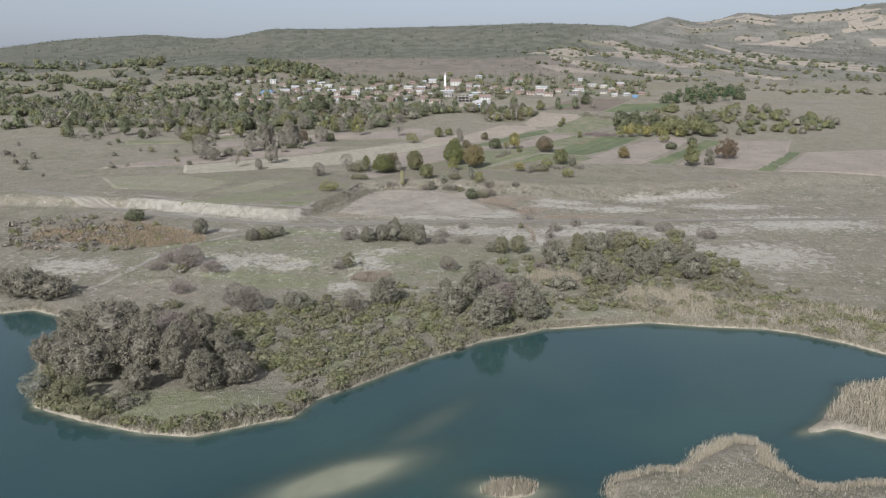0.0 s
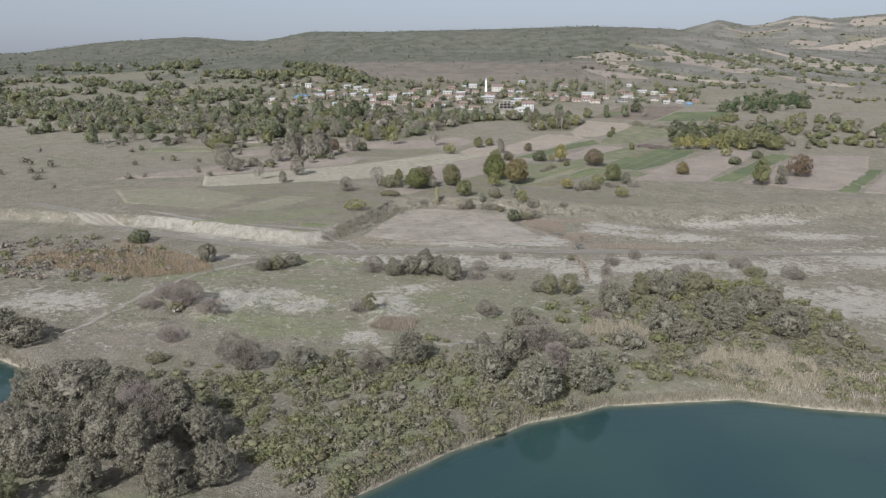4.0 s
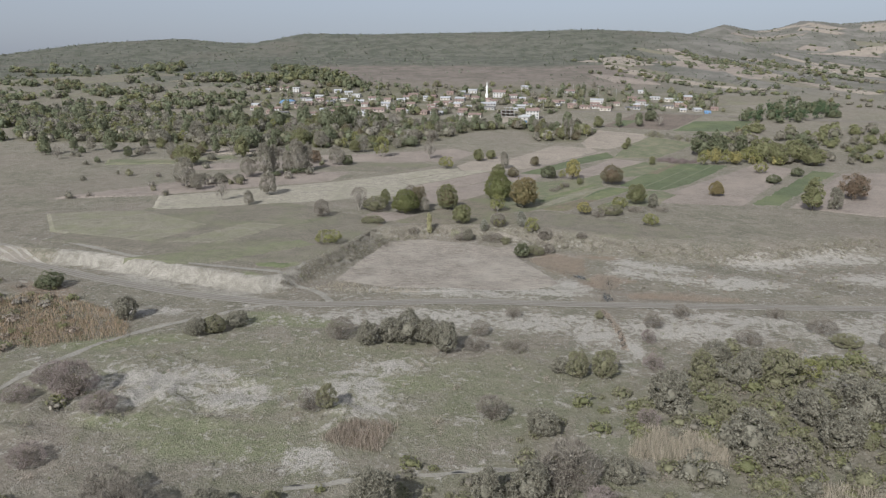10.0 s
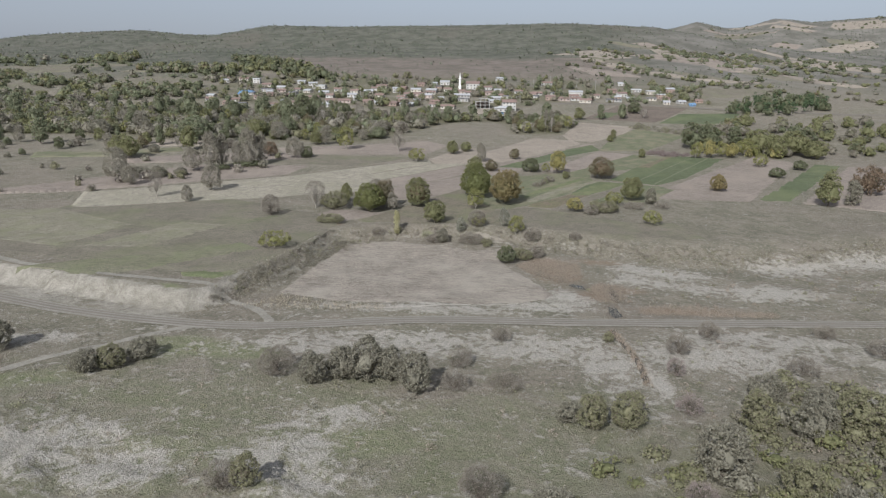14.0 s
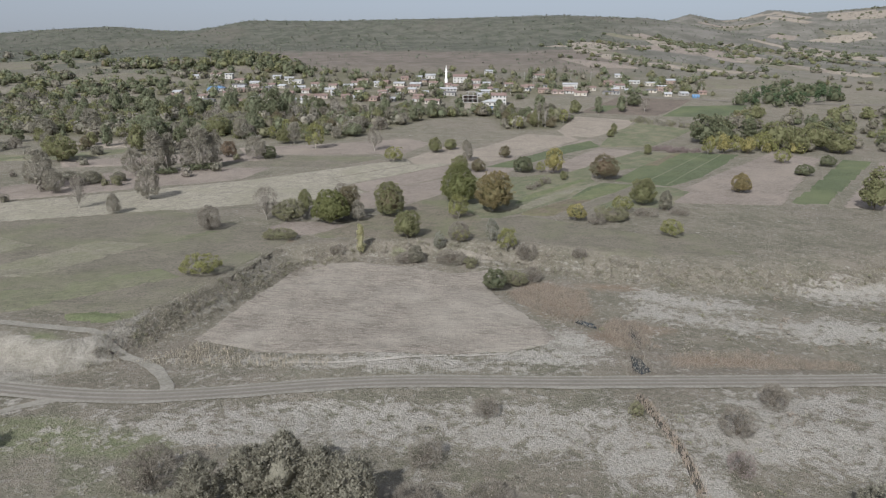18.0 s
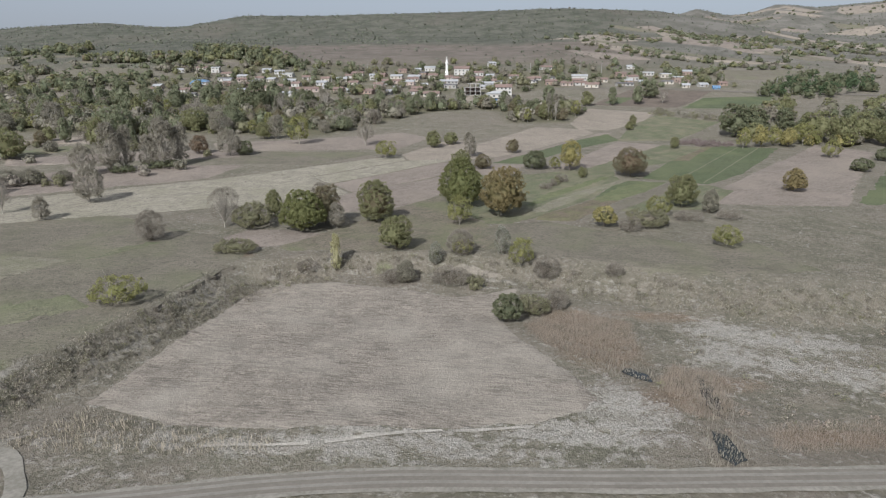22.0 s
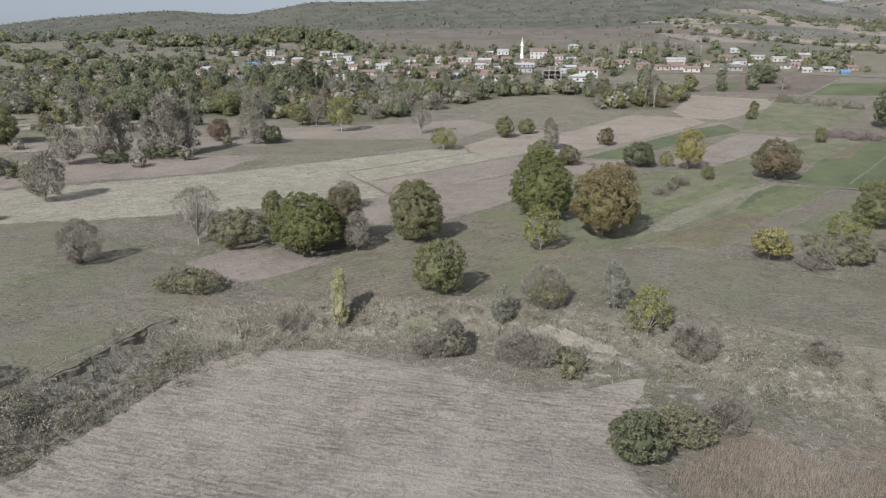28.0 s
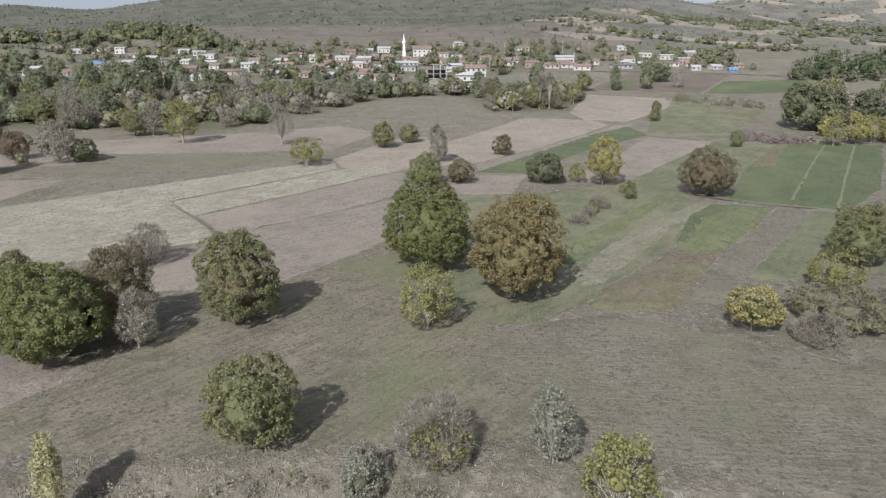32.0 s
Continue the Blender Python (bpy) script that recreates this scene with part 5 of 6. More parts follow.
def house(x, y, w, d, h, turn, wall, roof, pitch=1.8, label="", name="house"):
    """Gabled house, its long side along x before it is turned: walls, roof, chimney, windows, door."""
    thing = tagged(new(name), label or f"{wall} village house with a {roof} roof", "house", "village houses")
    thing.matrix_world = pose(x, y, float(min(ground_height(x - w / 2, y), ground_height(x + w / 2, y))) - 0.3, 0, 0, turn)
    a, b = w / 2, d / 2
    bm = bmesh.new()
    prof = [(-b, 0), (b, 0), (b, h), (0, h + pitch), (-b, h)]
    ends = [[bm.verts.new((s * a, p, q)) for p, q in prof] for s in (-1, 1)]
    bm.faces.new(ends[0][::-1])
    bm.faces.new(ends[1])
    for i in range(5):
        j = (i + 1) % 5
        bm.faces.new((ends[0][i], ends[0][j], ends[1][j], ends[1][i]))
    bmesh.ops.recalc_face_normals(bm, faces=bm.faces[:])
    part("wall", bm, WALLS[wall], thing)
    bm = bmesh.new()
    o, t = 0.5, 0.18
    drop = pitch * o / b
    rim = [(-b - o, h - drop + 0.05), (0, h + pitch + 0.05), (b + o, h - drop + 0.05), (b + o, h - drop + 0.05 + t), (0, h + pitch + 0.05 + t), (-b - o, h - drop + 0.05 + t)]
    ends = [[bm.verts.new((s * (a + o), p, q)) for p, q in rim] for s in (-1, 1)]
    for i in range(6):
        j = (i + 1) % 6
        bm.faces.new((ends[0][i], ends[0][j], ends[1][j], ends[1][i]))
    for e, flip in zip(ends, (1, -1)):
        bm.faces.new([e[k] for k in (0, 1, 4, 5)][::flip])
        bm.faces.new([e[k] for k in (1, 2, 3, 4)][::flip])
    bmesh.ops.recalc_face_normals(bm, faces=bm.faces[:])
    top = part("roof", bm, ROOFS[roof], thing)
    if roof == "red":
        bm = bmesh.new()
        box(bm, a * 0.4, -0.3, h + pitch * 0.6, a * 0.4 + 0.6, 0.3, h + pitch + 0.9)
        part("chimney", bm, WALLS["brick"], top, "brick chimney")
    floors = max(1, round(h / 3.0))
    for level in range(floors):
        for k in range(max(2, int(w / 3.2))):
            if level == 0 and k == 1:
                continue
            ob = part_of("window", WINDOW, thing)
            ob.location = (-a + (k + 0.5) * w / max(2, int(w / 3.2)), -b - 0.02, 1.0 + level * 2.9)
    bm = bmesh.new()
    box(bm, -a + 1.5 * w / max(2, int(w / 3.2)) - 0.5, -b - 0.06, 0.2, -a + 1.5 * w / max(2, int(w / 3.2)) + 0.5, -b + 0.04, 2.4)
    part("door", bm, WOOD, thing)
    return thing


HOUSES = [
    (-322, 994, 13, 9, 3.4, 8, "white", "grey"), (-320, 1010, 11, 8, 3.2, -10, "brick", "red"), (-283, 993, 10, 9, 6.0, 4, "white", "white"), (-244, 881, 14, 9, 3.4, 12, "pink", "red"),
    (-216, 835, 11, 9, 3.6, 0, "white", "red"), (-253, 938, 17, 9, 3.6, -4, "white", "dark"), (-236, 934, 11, 8, 3.0, 20, "pink", "red"), (-242, 956, 12, 8, 3.4, -6, "white", "grey"),
    (-264, 972, 12, 8, 3.2, 5, "cream", "red"), (-303, 1007, 14, 9, 3.2, 0, "cream", "red"), (-200, 966, 18, 10, 4.2, -5, "white", "white"), (-228, 993, 11, 8, 3.4, 0, "white", "grey"),
    (-212, 983, 12, 8, 3.4, 10, "white", "grey"), (-205, 933, 12, 8, 3.2, -30, "cream", "grey"), (-185, 923, 13, 8, 3.0, 10, "grey", "grey"), (-151, 867, 15, 9, 3.4, 14, "pink", "red"),
    (-140, 884, 10, 8, 3.0, 0, "grey", "grey"), (-164, 840, 14, 9, 3.4, 0, "white", "grey"), (-250, 842, 13, 7, 2.8, 0, "grey", "dark"), (-126, 864, 10, 8, 3.6, -8, "brick", "red"),
    (-114, 861, 11, 9, 3.0, 15, "grey", "grey"), (-102, 856, 20, 12, 3.4, -12, "brick", "red"), (-84, 853, 16, 10, 3.0, -12, "grey", "grey"), (-137, 936, 12, 8, 3.4, 0, "cream", "grey"),
]
HOUSES_2 = [
    (-128, 973, 14, 9, 3.4, 0, "cream", "red"), (-107, 949, 12, 9, 5.4, 6, "white", "grey"), (-86, 956, 14, 9, 3.4, -6, "cream", "grey"), (-91, 912, 9, 8, 3.8, 10, "white", "red"),
    (-79, 919, 14, 8, 3.2, -6, "pink", "red"), (-70, 907, 15, 8, 4.0, -4, "pink", "grey"), (-68, 937, 12, 8, 3.2, 8, "cream", "red"), (-69, 989, 11, 9, 4.4, 0, "white", "grey"),
    (-56, 1000, 13, 9, 4.4, 0, "white", "grey"), (-84, 990, 10, 8, 3.2, 6, "brick", "red"), (-58, 872, 11, 8, 3.0, 0, "brick", "red"), (-43, 843, 16, 9, 3.2, -4, "cream", "red"),
    (-32, 916, 20, 8, 3.0, 3, "grey", "grey"), (-34, 950, 10, 8, 3.6, -15, "pink", "red"), (-5, 973, 12, 9, 3.8, 0, "white", "red"), (-1, 939, 15, 9, 3.6, 4, "pink", "red"),
    (9, 1022, 9, 9, 5.6, 20, "white", "grey"), (4, 899, 13, 8, 3.4, 0, "grey", "grey"), (65, 1008, 16, 8, 3.2, 0, "white", "red"), (62, 908, 12, 10, 4.4, 0, "brick", "red"), (76, 903, 13, 8, 3.4, 10, "pink", "red"),
]
HOUSES_3 = [
    (93, 946, 18, 9, 5.2, -4, "white", "grey"), (128, 903, 18, 10, 3.0, 10, "grey", "dark"), (143, 944, 12, 9, 4.6, 12, "white", "red"), (154, 1010, 10, 7, 3.2, 0, "white", "grey"), (163, 974, 16, 8, 3.4, 0, "white", "white"),
    (181, 963, 18, 9, 4.2, 3, "cream", "white"), (184, 932, 13, 9, 5.4, 4, "brick", "white"), (136, 967, 12, 9, 3.8, 0, "brick", "red"), (202, 975, 12, 8, 4.6, 8, "brick", "grey"), (180, 893, 8, 6, 2.8, 0, "cream", "grey"),
    (196, 897, 10, 7, 2.8, 14, "grey", "grey"), (216, 905, 9, 7, 2.8, 0, "brick", "red"), (204, 884, 7, 4, 2.0, 0, "blue_", "blue"), (-150, 905, 12, 8, 3.4, 0, "white", "grey"), (-175, 950, 11, 8, 3.4, 10, "white", "red"),
    (-120, 905, 11, 8, 3.2, -8, "cream", "red"), (20, 880, 11, 8, 3.4, 5, "cream", "red"), (112, 930, 12, 8, 3.4, 0, "cream", "red"), (-50, 960, 11, 8, 3.6, 0, "cream", "red"), (30, 955, 11, 8, 3.4, 0, "white", "red"),
]
WALLS["blue_"] = ROOFS["blue"]
pick = np.random.default_rng(77)
MORE = []
while len(MORE) < 46:
    x, y = pick.uniform(-300, 225), pick.uniform(842, 1010)
    if y > 985 - 0.25 * abs(x + 60) or (x > 40 and y < 893) or abs(x) < 34 and y < 870:
        continue
    if all(math.hypot(x - p[0], y - p[1]) > 12.5 for p in HOUSES + HOUSES_2 + HOUSES_3 + MORE):
        MORE.append((x, y, pick.uniform(8, 15), pick.uniform(6.5, 9), pick.uniform(2.6, 3.8), pick.uniform(-20, 20), ("white", "cream", "pink", "brick", "grey", "white")[int(pick.integers(6))], ("red", "red", "grey", "red", "dark")[int(pick.integers(5))]))
for x, y, w, d, h, turn, wall, roof in HOUSES + HOUSES_2 + HOUSES_3 + MORE:
    names = {"white": "white plastered", "cream": "cream plastered", "brick": "bare brick", "pink": "pinkish", "grey": "grey concrete", "blue_": "blue painted"}
    tops = {"red": "red clay tile roof", "grey": "grey sheet roof", "dark": "dark sheet roof", "blue": "blue sheet roof", "white": "white flat-pitched roof"}
    house(x, y, w * 0.82, d * 0.85, h * 0.85, turn, wall, roof, 0.8 if roof in ("white", "dark") else 1.5, f"{names[wall]} village house with {tops[roof]}")

# curved blue tarpaulin shelter
shelter = tagged(new("shelter"), "blue arched tarpaulin shelter in the village", "shelter")
shelter.location = (-268, 912, ground_height(-268, 912) - 0.2)
bm = bmesh.new()
arc = [(9 * math.cos(a), 0, 4.6 * math.sin(a)) for a in np.linspace(0, math.pi, 13)]
fronts = [[bm.verts.new((p[0], s, p[2])) for p in arc] for s in (-5, 5)]
for i in range(12):
    bm.faces.new((fronts[0][i], fronts[0][i + 1], fronts[1][i + 1], fronts[1][i]))
for f in fronts:
    bm.faces.new(f)
part("cover", bm, ROOFS["blue"], shelter)

# the mosque and its minaret
house(-22, 976, 15, 13, 6.5, 0, "white", "red", 2.6, "white mosque hall with a low red tile roof", "mosque")
minaret = tagged(new("minaret"), "slim white stone minaret with one balcony", "minaret")
minaret.location = (-37, 972, ground_height(-37, 972) - 0.3)


def ring(bm, rows, sides=14):
    """A turned body: rows of (radius, height)."""
    rings = [[bm.verts.new((r * math.cos(2 * math.pi * k / sides), r * math.sin(2 * math.pi * k / sides), z)) for k in range(sides)] for r, z in rows]
    for lo, hi in zip(rings, rings[1:]):
        for k in range(sides):
            bm.faces.new((lo[k], lo[(k + 1) % sides], hi[(k + 1) % sides], hi[k]))
    bm.faces.new(rings[0][::-1])
    bm.faces.new(rings[-1])


for pname, rows, m in (("shaft", [(1.7, 0), (1.7, 4), (1.15, 5.5), (1.05, 12)], STONE), ("balcony", [(1.06, 11.6), (1.7, 12.4), (1.7, 13.4), (1.5, 13.4), (1.5, 12.6), (0.9, 12.6)], STONE),
                       ("upper_shaft", [(0.9, 12.55), (0.88, 15.6)], STONE), ("spire", [(1.1, 15.6), (0.5, 18.0), (0.05, 20.0)], WALLS["white"])):
    bm = bmesh.new()
    ring(bm, rows)
    part(pname, bm, m, minaret)

# unfinished concrete frame
frame_house = tagged(new("unfinished_building"), "unfinished concrete frame of three storeys, open floors", "building")
frame_house.matrix_world = pose(-9, 852, float(ground_height(-9, 852)) - 0.4, 0, 0, 6)
for level in range(4):
    bm = bmesh.new()
    box(bm, -7 + (3 if level == 3 else 0), -5, level * 3.1, 7, 5, level * 3.1 + 0.35)
    part("slab", bm, WALLS["grey"], frame_house)
    if level < 3:
        for px in (-6.6, -2.2, 2.2, 6.6):
            for py in (-4.6, 4.6):
                if level == 2 and px < -3:
                    continue
                bm = bmesh.new()
                box(bm, px - 0.25, py - 0.25, level * 3.1 + 0.35, px + 0.25, py + 0.25, level * 3.1 + 3.1)
                part("column", bm, WALLS["grey"], frame_house)
bm = bmesh.new()
box(bm, -6.4, 4.7, 0.35, 6.4, 4.9, 6.0)
part("back_wall", bm, WALLS["brick"], frame_house)

# the white house with a workshop under it
villa = tagged(new("white_house"), "tall white house with a low hipped roof above a blue-fronted workshop", "house")
villa.matrix_world = pose(11, 800, float(ground_height(11, 800)) - 0.5, 0, 0, -4)
for pname, dims, m in (("lower_storey", (-8, -6, 0, 8, 8, 4.0), WALLS["white"]), ("upper_storey", (-8, -6, 4.0, 8, 8, 9.5), WALLS["white"]), ("blue_front", (-7.7, -6.25, 3.9, 0.6, -5.9, 6.0), ROOFS["blue"]),
                       ("brick_front", (0.8, -6.2, 2.6, 7.8, -5.95, 4.9), WALLS["brick"]), ("opening", (-2, -6.12, 0.2, 7.4, -5.9, 2.5), PANE), ("balcony", (-8.2, -7.3, 6.1, 8.2, -6.05, 6.4), WALLS["white"])):
    bm = bmesh.new()
    box(bm, *dims)
    part(pname, bm, m, villa)
bm = bmesh.new()
low = [bm.verts.new(p) for p in ((-8.8, -6.9, 9.5), (8.8, -6.9, 9.5), (8.8, 8.8, 9.5), (-8.8, 8.8, 9.5))]
high = [bm.verts.new(p) for p in ((-3, 1, 11.4), (3, 1, 11.4))]
bm.faces.new(low[::-1])
bm.faces.new((low[0], low[1], high[1], high[0]))
bm.faces.new((low[1], low[2], high[1]))
bm.faces.new((low[2], low[3], high[0], high[1]))
bm.faces.new((low[3], low[0], high[0]))
part("roof", bm, ROOFS["white"], villa)
for k in range(4):
    ob = part_of("window", WINDOW, villa)
    ob.location = (-6 + 4 * k, -6.04, 7.0)
house(17, 838, 13, 10, 8.5, 0, "white", "red", 2.2, "white two-storey house with a red roof")

POLES = [(-262, 890), (-205, 880), (-140, 900), (-95, 880), (-63, 905), (-28, 885), (30, 900), (55, 950), (95, 915), (150, 925), (20, 860), (215, 905), (-120, 985), (48, 985), (70, 1010), (100, 1000), (120, 985), (254, 880), (-175, 990), (5, 990)]
pole = tagged(new("utility_pole"), "pale concrete utility pole with a crossarm", "pole", "village utility poles")
bm = bmesh.new()
ring(bm, [(0.22, 0), (0.12, 10.5)], 6)
part("post", bm, WALLS["grey"], pole)
bm = bmesh.new()
box(bm, -0.9, -0.08, 9.7, 0.9, 0.08, 9.9)
part("crossarm", bm, WALLS["grey"], pole)
for n, (x, y) in enumerate(POLES):
    m = pose(x, y, float(ground_height(x, y)) - 0.3)
    if n:
        copy_thing(pole, m)
    else:
        pole.matrix_world = m
ribbon("street", [(-2, 806), (6, 850), (20, 905), (40, 960)], (-2.5, 2.5), RUT_MAT, "pale dusty village street", "street", 0.15, 6.0)
ribbon("highway", [(60, 885), (150, 888), (240, 862), (330, 850), (500, 842)], (-3.2, 3.2), ROAD_MAT, "grey road running past the village", "road", 0.3, 8.0)

# ---- woods ----
def inside(x, y, poly):
    return outline_distance(np.asarray(x, float), np.asarray(y, float), poly) < 0


def strewn(rng, poly, count, apart=0.0):
    """Random places within an outline, no nearer to one another than asked."""
    xs, ys = [p[0] for p in poly], [p[1] for p in poly]
    out = np.zeros((0, 2))
    for _ in range(60):
        p = np.stack([rng.uniform(min(xs), max(xs), count * 2), rng.uniform(min(ys), max(ys), count * 2)], -1)
        for q in p[inside(p[:, 0], p[:, 1], poly)]:
            if not apart or not len(out) or np.hypot(*(out - q).T).min() > apart:
                out = np.vstack([out, q])
            if len(out) >= count:
                return out
    return out


def joined_plants(name, spots, kinds, label, category, seed, low=0.7, high=1.3, tall=9.0, wide=7.5, leaves=150, leaf=0.9, hearty=3, full=0.72):
    """Many far trees or thickets as one mesh for each leaf colour."""
    rng = np.random.default_rng(seed)
    pick = rng.integers(0, len(kinds), len(spots))
    for k, kind in enumerate(kinds):
        verts, faces, base = [], [], 0
        for x, y in spots[pick == k]:
            s = rng.uniform(low, high)
            h, w = tall * s * rng.uniform(0.85, 1.2), wide * s
            if kind == "pine":
                h, w = h * 1.25, w * 0.6
            place = (x, y, float(ground_height(x, y)) - 0.1)
            if kind == "pine" or not hearty:
                lobes, radii = lobes_of(rng, 12, w, 0.0, h, "cone" if kind == "pine" else "dome")
                v, f = crown(rng, lobes, radii, leaves, leaf * s ** 0.5)
            else:
                v, f = mantle(rng, w, 0.0, h, leaves, max(leaf * s ** 0.5, math.sqrt(0.75 * 2.9 * w * h / (0.46 * leaves))), hearty, full, 8)
            faces.append(f + base)
            base += len(v)
            verts.append(v + place)
        if verts:
            v = np.concatenate(verts)
            tagged(new(name, mesh_of(name, v, np.concatenate(faces), LEAF[kind], True)), label, category, kind="stuff")


def beside(rng, line, count, near, far, closed=False):
    line = line + line[:1] if closed else line
    seg = np.array([(a, b) for a, b in zip(line, line[1:])], float)
    length = np.hypot(*(seg[:, 1] - seg[:, 0]).T)
    pick = rng.choice(len(seg), count, p=length / length.sum())
    t = rng.uniform(size=(count, 1))
    way = (seg[pick, 1] - seg[pick, 0]) / length[pick][:, None]
    side = np.stack([-way[:, 1], way[:, 0]], -1)
    return seg[pick, 0] * (1 - t) + seg[pick, 1] * t + side * rng.uniform(near, far, (count, 1))


rng = np.random.default_rng(7)
PROTOS = [("olive", 9, 8.5), ("dark", 10, 8), ("lime", 10, 6.5), ("pale", 11, 7), ("willow", 7.5, 8.5), ("brown", 8, 8), ("twigs", 7.5, 8), ("aspen", 7, 6.5), ("grove", 9, 8.5), ("olive", 11, 9), ("aspen", 14, 7), ("aspen", 15, 8.5), ("bare", 12, 9)]
protos = []
for n, (kind, h, w) in enumerate(PROTOS):
    names = {"olive": "olive-green", "dark": "dark green", "lime": "yellow-green", "pale": "pale half-bare", "willow": "grey-brown", "twigs": "leafless grey", "yellow": "yellowing", "aspen": "tall grey-green", "bare": "bare whitish", "brown": "brownish", "grove": "taupe half-bare"}
    protos.append(plant("tree", -100 + 20 * n, 760 + 4 * n, h, w, kind, 700 + n, f"{names[kind]} tree in the wood below the village", "tree", "trees between fields and village", 2.0, most=1300))
front = np.vstack([strewn(rng, WOOD_BAND, 220, 7.0), strewn(rng, [(-290, 770), (-190, 755), (-40, 740), (-30, 800), (-100, 825), (-250, 835), (-330, 830)], 44, 7.0), strewn(rng, [(-420, 600), (-300, 560), (-190, 600), (-150, 640), (-190, 660), (-300, 640)], 26, 9.0)])
for n, (x, y) in enumerate(front):
    if 220 <= n < 264:
        s = rng.uniform(0.6, 0.95)
        copy_thing(protos[10 + n % 2] if n % 5 else protos[1], Matrix.Translation((x, y, float(ground_height(x, y)) - 0.1)) @ Matrix.Rotation(rng.uniform(0, 6.28), 4, "Z") @ Matrix.Diagonal((s, s, s, 1)))
        continue
    s = rng.uniform(0.65, 1.05) if n % 5 else rng.uniform(0.95, 1.25)
    copy_thing(protos[int(rng.integers(len(protos)))], Matrix.Translation((x, y, float(ground_height(x, y)) - 0.1)) @ Matrix.Rotation(rng.uniform(0, 6.28), 4, "Z") @ Matrix.Diagonal((s, s, s * rng.uniform(0.9, 1.15), 1)))
joined_plants("wood", strewn(rng, WOOD_BAND, 760), ["aspen", "taupe", "dun", "olive", "grey", "bramble", "dark"], "mixed autumn thicket and trees below the village", "wood", 11, 0.4, 1.15, 8.0, 9.0, 170, 0.8)
joined_plants("garden_trees", strewn(rng, VILLAGE, 420, 2.0), ["olive", "dark", "taupe", "bramble", "aspen"], "green garden trees among the village houses", "trees", 12, 0.4, 1.1, 7.6, 8.0, 130, 0.8)
MOUND = [(-371, 1064), (-281, 1132), (-198, 1025), (-215, 1010), (-290, 1050), (-380, 1045)]
joined_plants("mound_trees", np.vstack([strewn(rng, MOUND, 60), beside(rng, [(-380, 1190), (-281, 1132)], 26, -6, 6), beside(rng, [(-575, 1185), (-550, 1230)], 16, -14, 14), beside(rng, [(-440, 1060), (-400, 1070)], 14, -8, 8)]), ["dark", "olive", "dark"], "dark trees on a low rise behind the village", "trees", 62, 0.8, 1.5, 9, 10, 110, 1.2)
joined_plants("purple_scrub", strewn(rng, [(104, 634), (118, 642), (136, 628), (126, 618), (114, 624)], 60), ["purple"], "low dark purple-brown scrub at a field edge", "scrub", 63, 0.4, 0.7, 4, 6, 90, 0.6, 0)
joined_plants("wood", strewn(rng, [(-440, 640), (-760, 720), (-820, 900), (-400, 880)], 150), ["olive", "dark", "grey", "aspen"], "mixed wood stretching away along the valley", "wood", 65, 0.6, 1.2, 9.0, 10.0, 120, 1.2)
RIGHT_WOOD = [(150, 640), (165, 716), (215, 790), (330, 800), (380, 700), (300, 640), (190, 628)]
joined_plants("wood", strewn(rng, RIGHT_WOOD, 120), ["olive", "dark", "olive", "taupe"], "dense green wood beside the fields", "wood", 13, 0.55, 1.1, 8.5, 10, 330, 0.7, 5)
joined_plants("wood", strewn(rng, [(138, 633), (150, 648), (182, 640), (200, 620), (170, 622)], 9), ["yellow", "lime"], "yellowing trees at the wood's edge", "wood", 14, 0.7, 1.0, 9, 6, 260, 0.6)
joined_plants("pine_wood", strewn(rng, [(225, 835), (245, 890), (320, 920), (350, 870), (270, 830)], 70), ["pine", "pine", "dark"], "dark pine wood beside the road", "wood", 15, 0.9, 1.3, 10, 8, 170, 0.9)
joined_plants("hedge", strewn(rng, [(112, 752), (125, 762), (160, 728), (156, 718)], 40), ["grey", "bramble"], "scrubby hedge along the terrace", "hedge", 16, 0.5, 0.75, 6, 6, 90, 0.7, 0)
LEFT_PLAIN = [(-420, 420), (-300, 400), (-200, 455), (-120, 560), (-150, 640), (-420, 600)]
joined_plants("scattered_bushes", strewn(rng, LEFT_PLAIN, 60), ["grey", "bramble", "mauve", "taupe"], "scattered bushes and small trees on the plain", "bushes", 17, 0.4, 1.0, 6, 6, 260, 0.5, 3, 0.6)
FAR_VALLEY = [(-900, 850), (-400, 850), (-340, 1050), (-700, 1250), (-1200, 1200)]
VALLEY_HEDGES = [([(-618, 1002), (-565, 1001), (-512, 951), (-467, 998)], 60, 16), ([(-620, 800), (-558, 804), (-523, 830), (-464, 822), (-399, 876), (-339, 897)], 120, 22), ([(-791, 1143), (-690, 1147)], 34, 10), ([(-604, 1215), (-529, 1180)], 26, 10),
                 ([(-447, 1059), (-381, 1060), (-356, 1037)], 26, 8), ([(-342, 999), (-322, 1107), (-263, 1108)], 40, 10), ([(-760, 960), (-640, 900), (-560, 930)], 60, 20), ([(-900, 1040), (-760, 1010), (-640, 1030)], 40, 10), ([(-480, 930), (-400, 940), (-340, 960)], 46, 16), ([(-1000, 1190), (-800, 1080)], 30, 10), ([(-560, 760), (-460, 770), (-380, 800)], 60, 24)]
joined_plants("far_wood", np.vstack([beside(rng, line, count, -wide, wide) for line, count, wide in VALLEY_HEDGES] + [strewn(rng, FAR_VALLEY, 110)]), ["dark", "olive", "taupe", "dark", "aspen"], "far dark hedges and copses in the valley", "wood", 18, 0.5, 1.1, 8.5, 12, 80, 1.0)
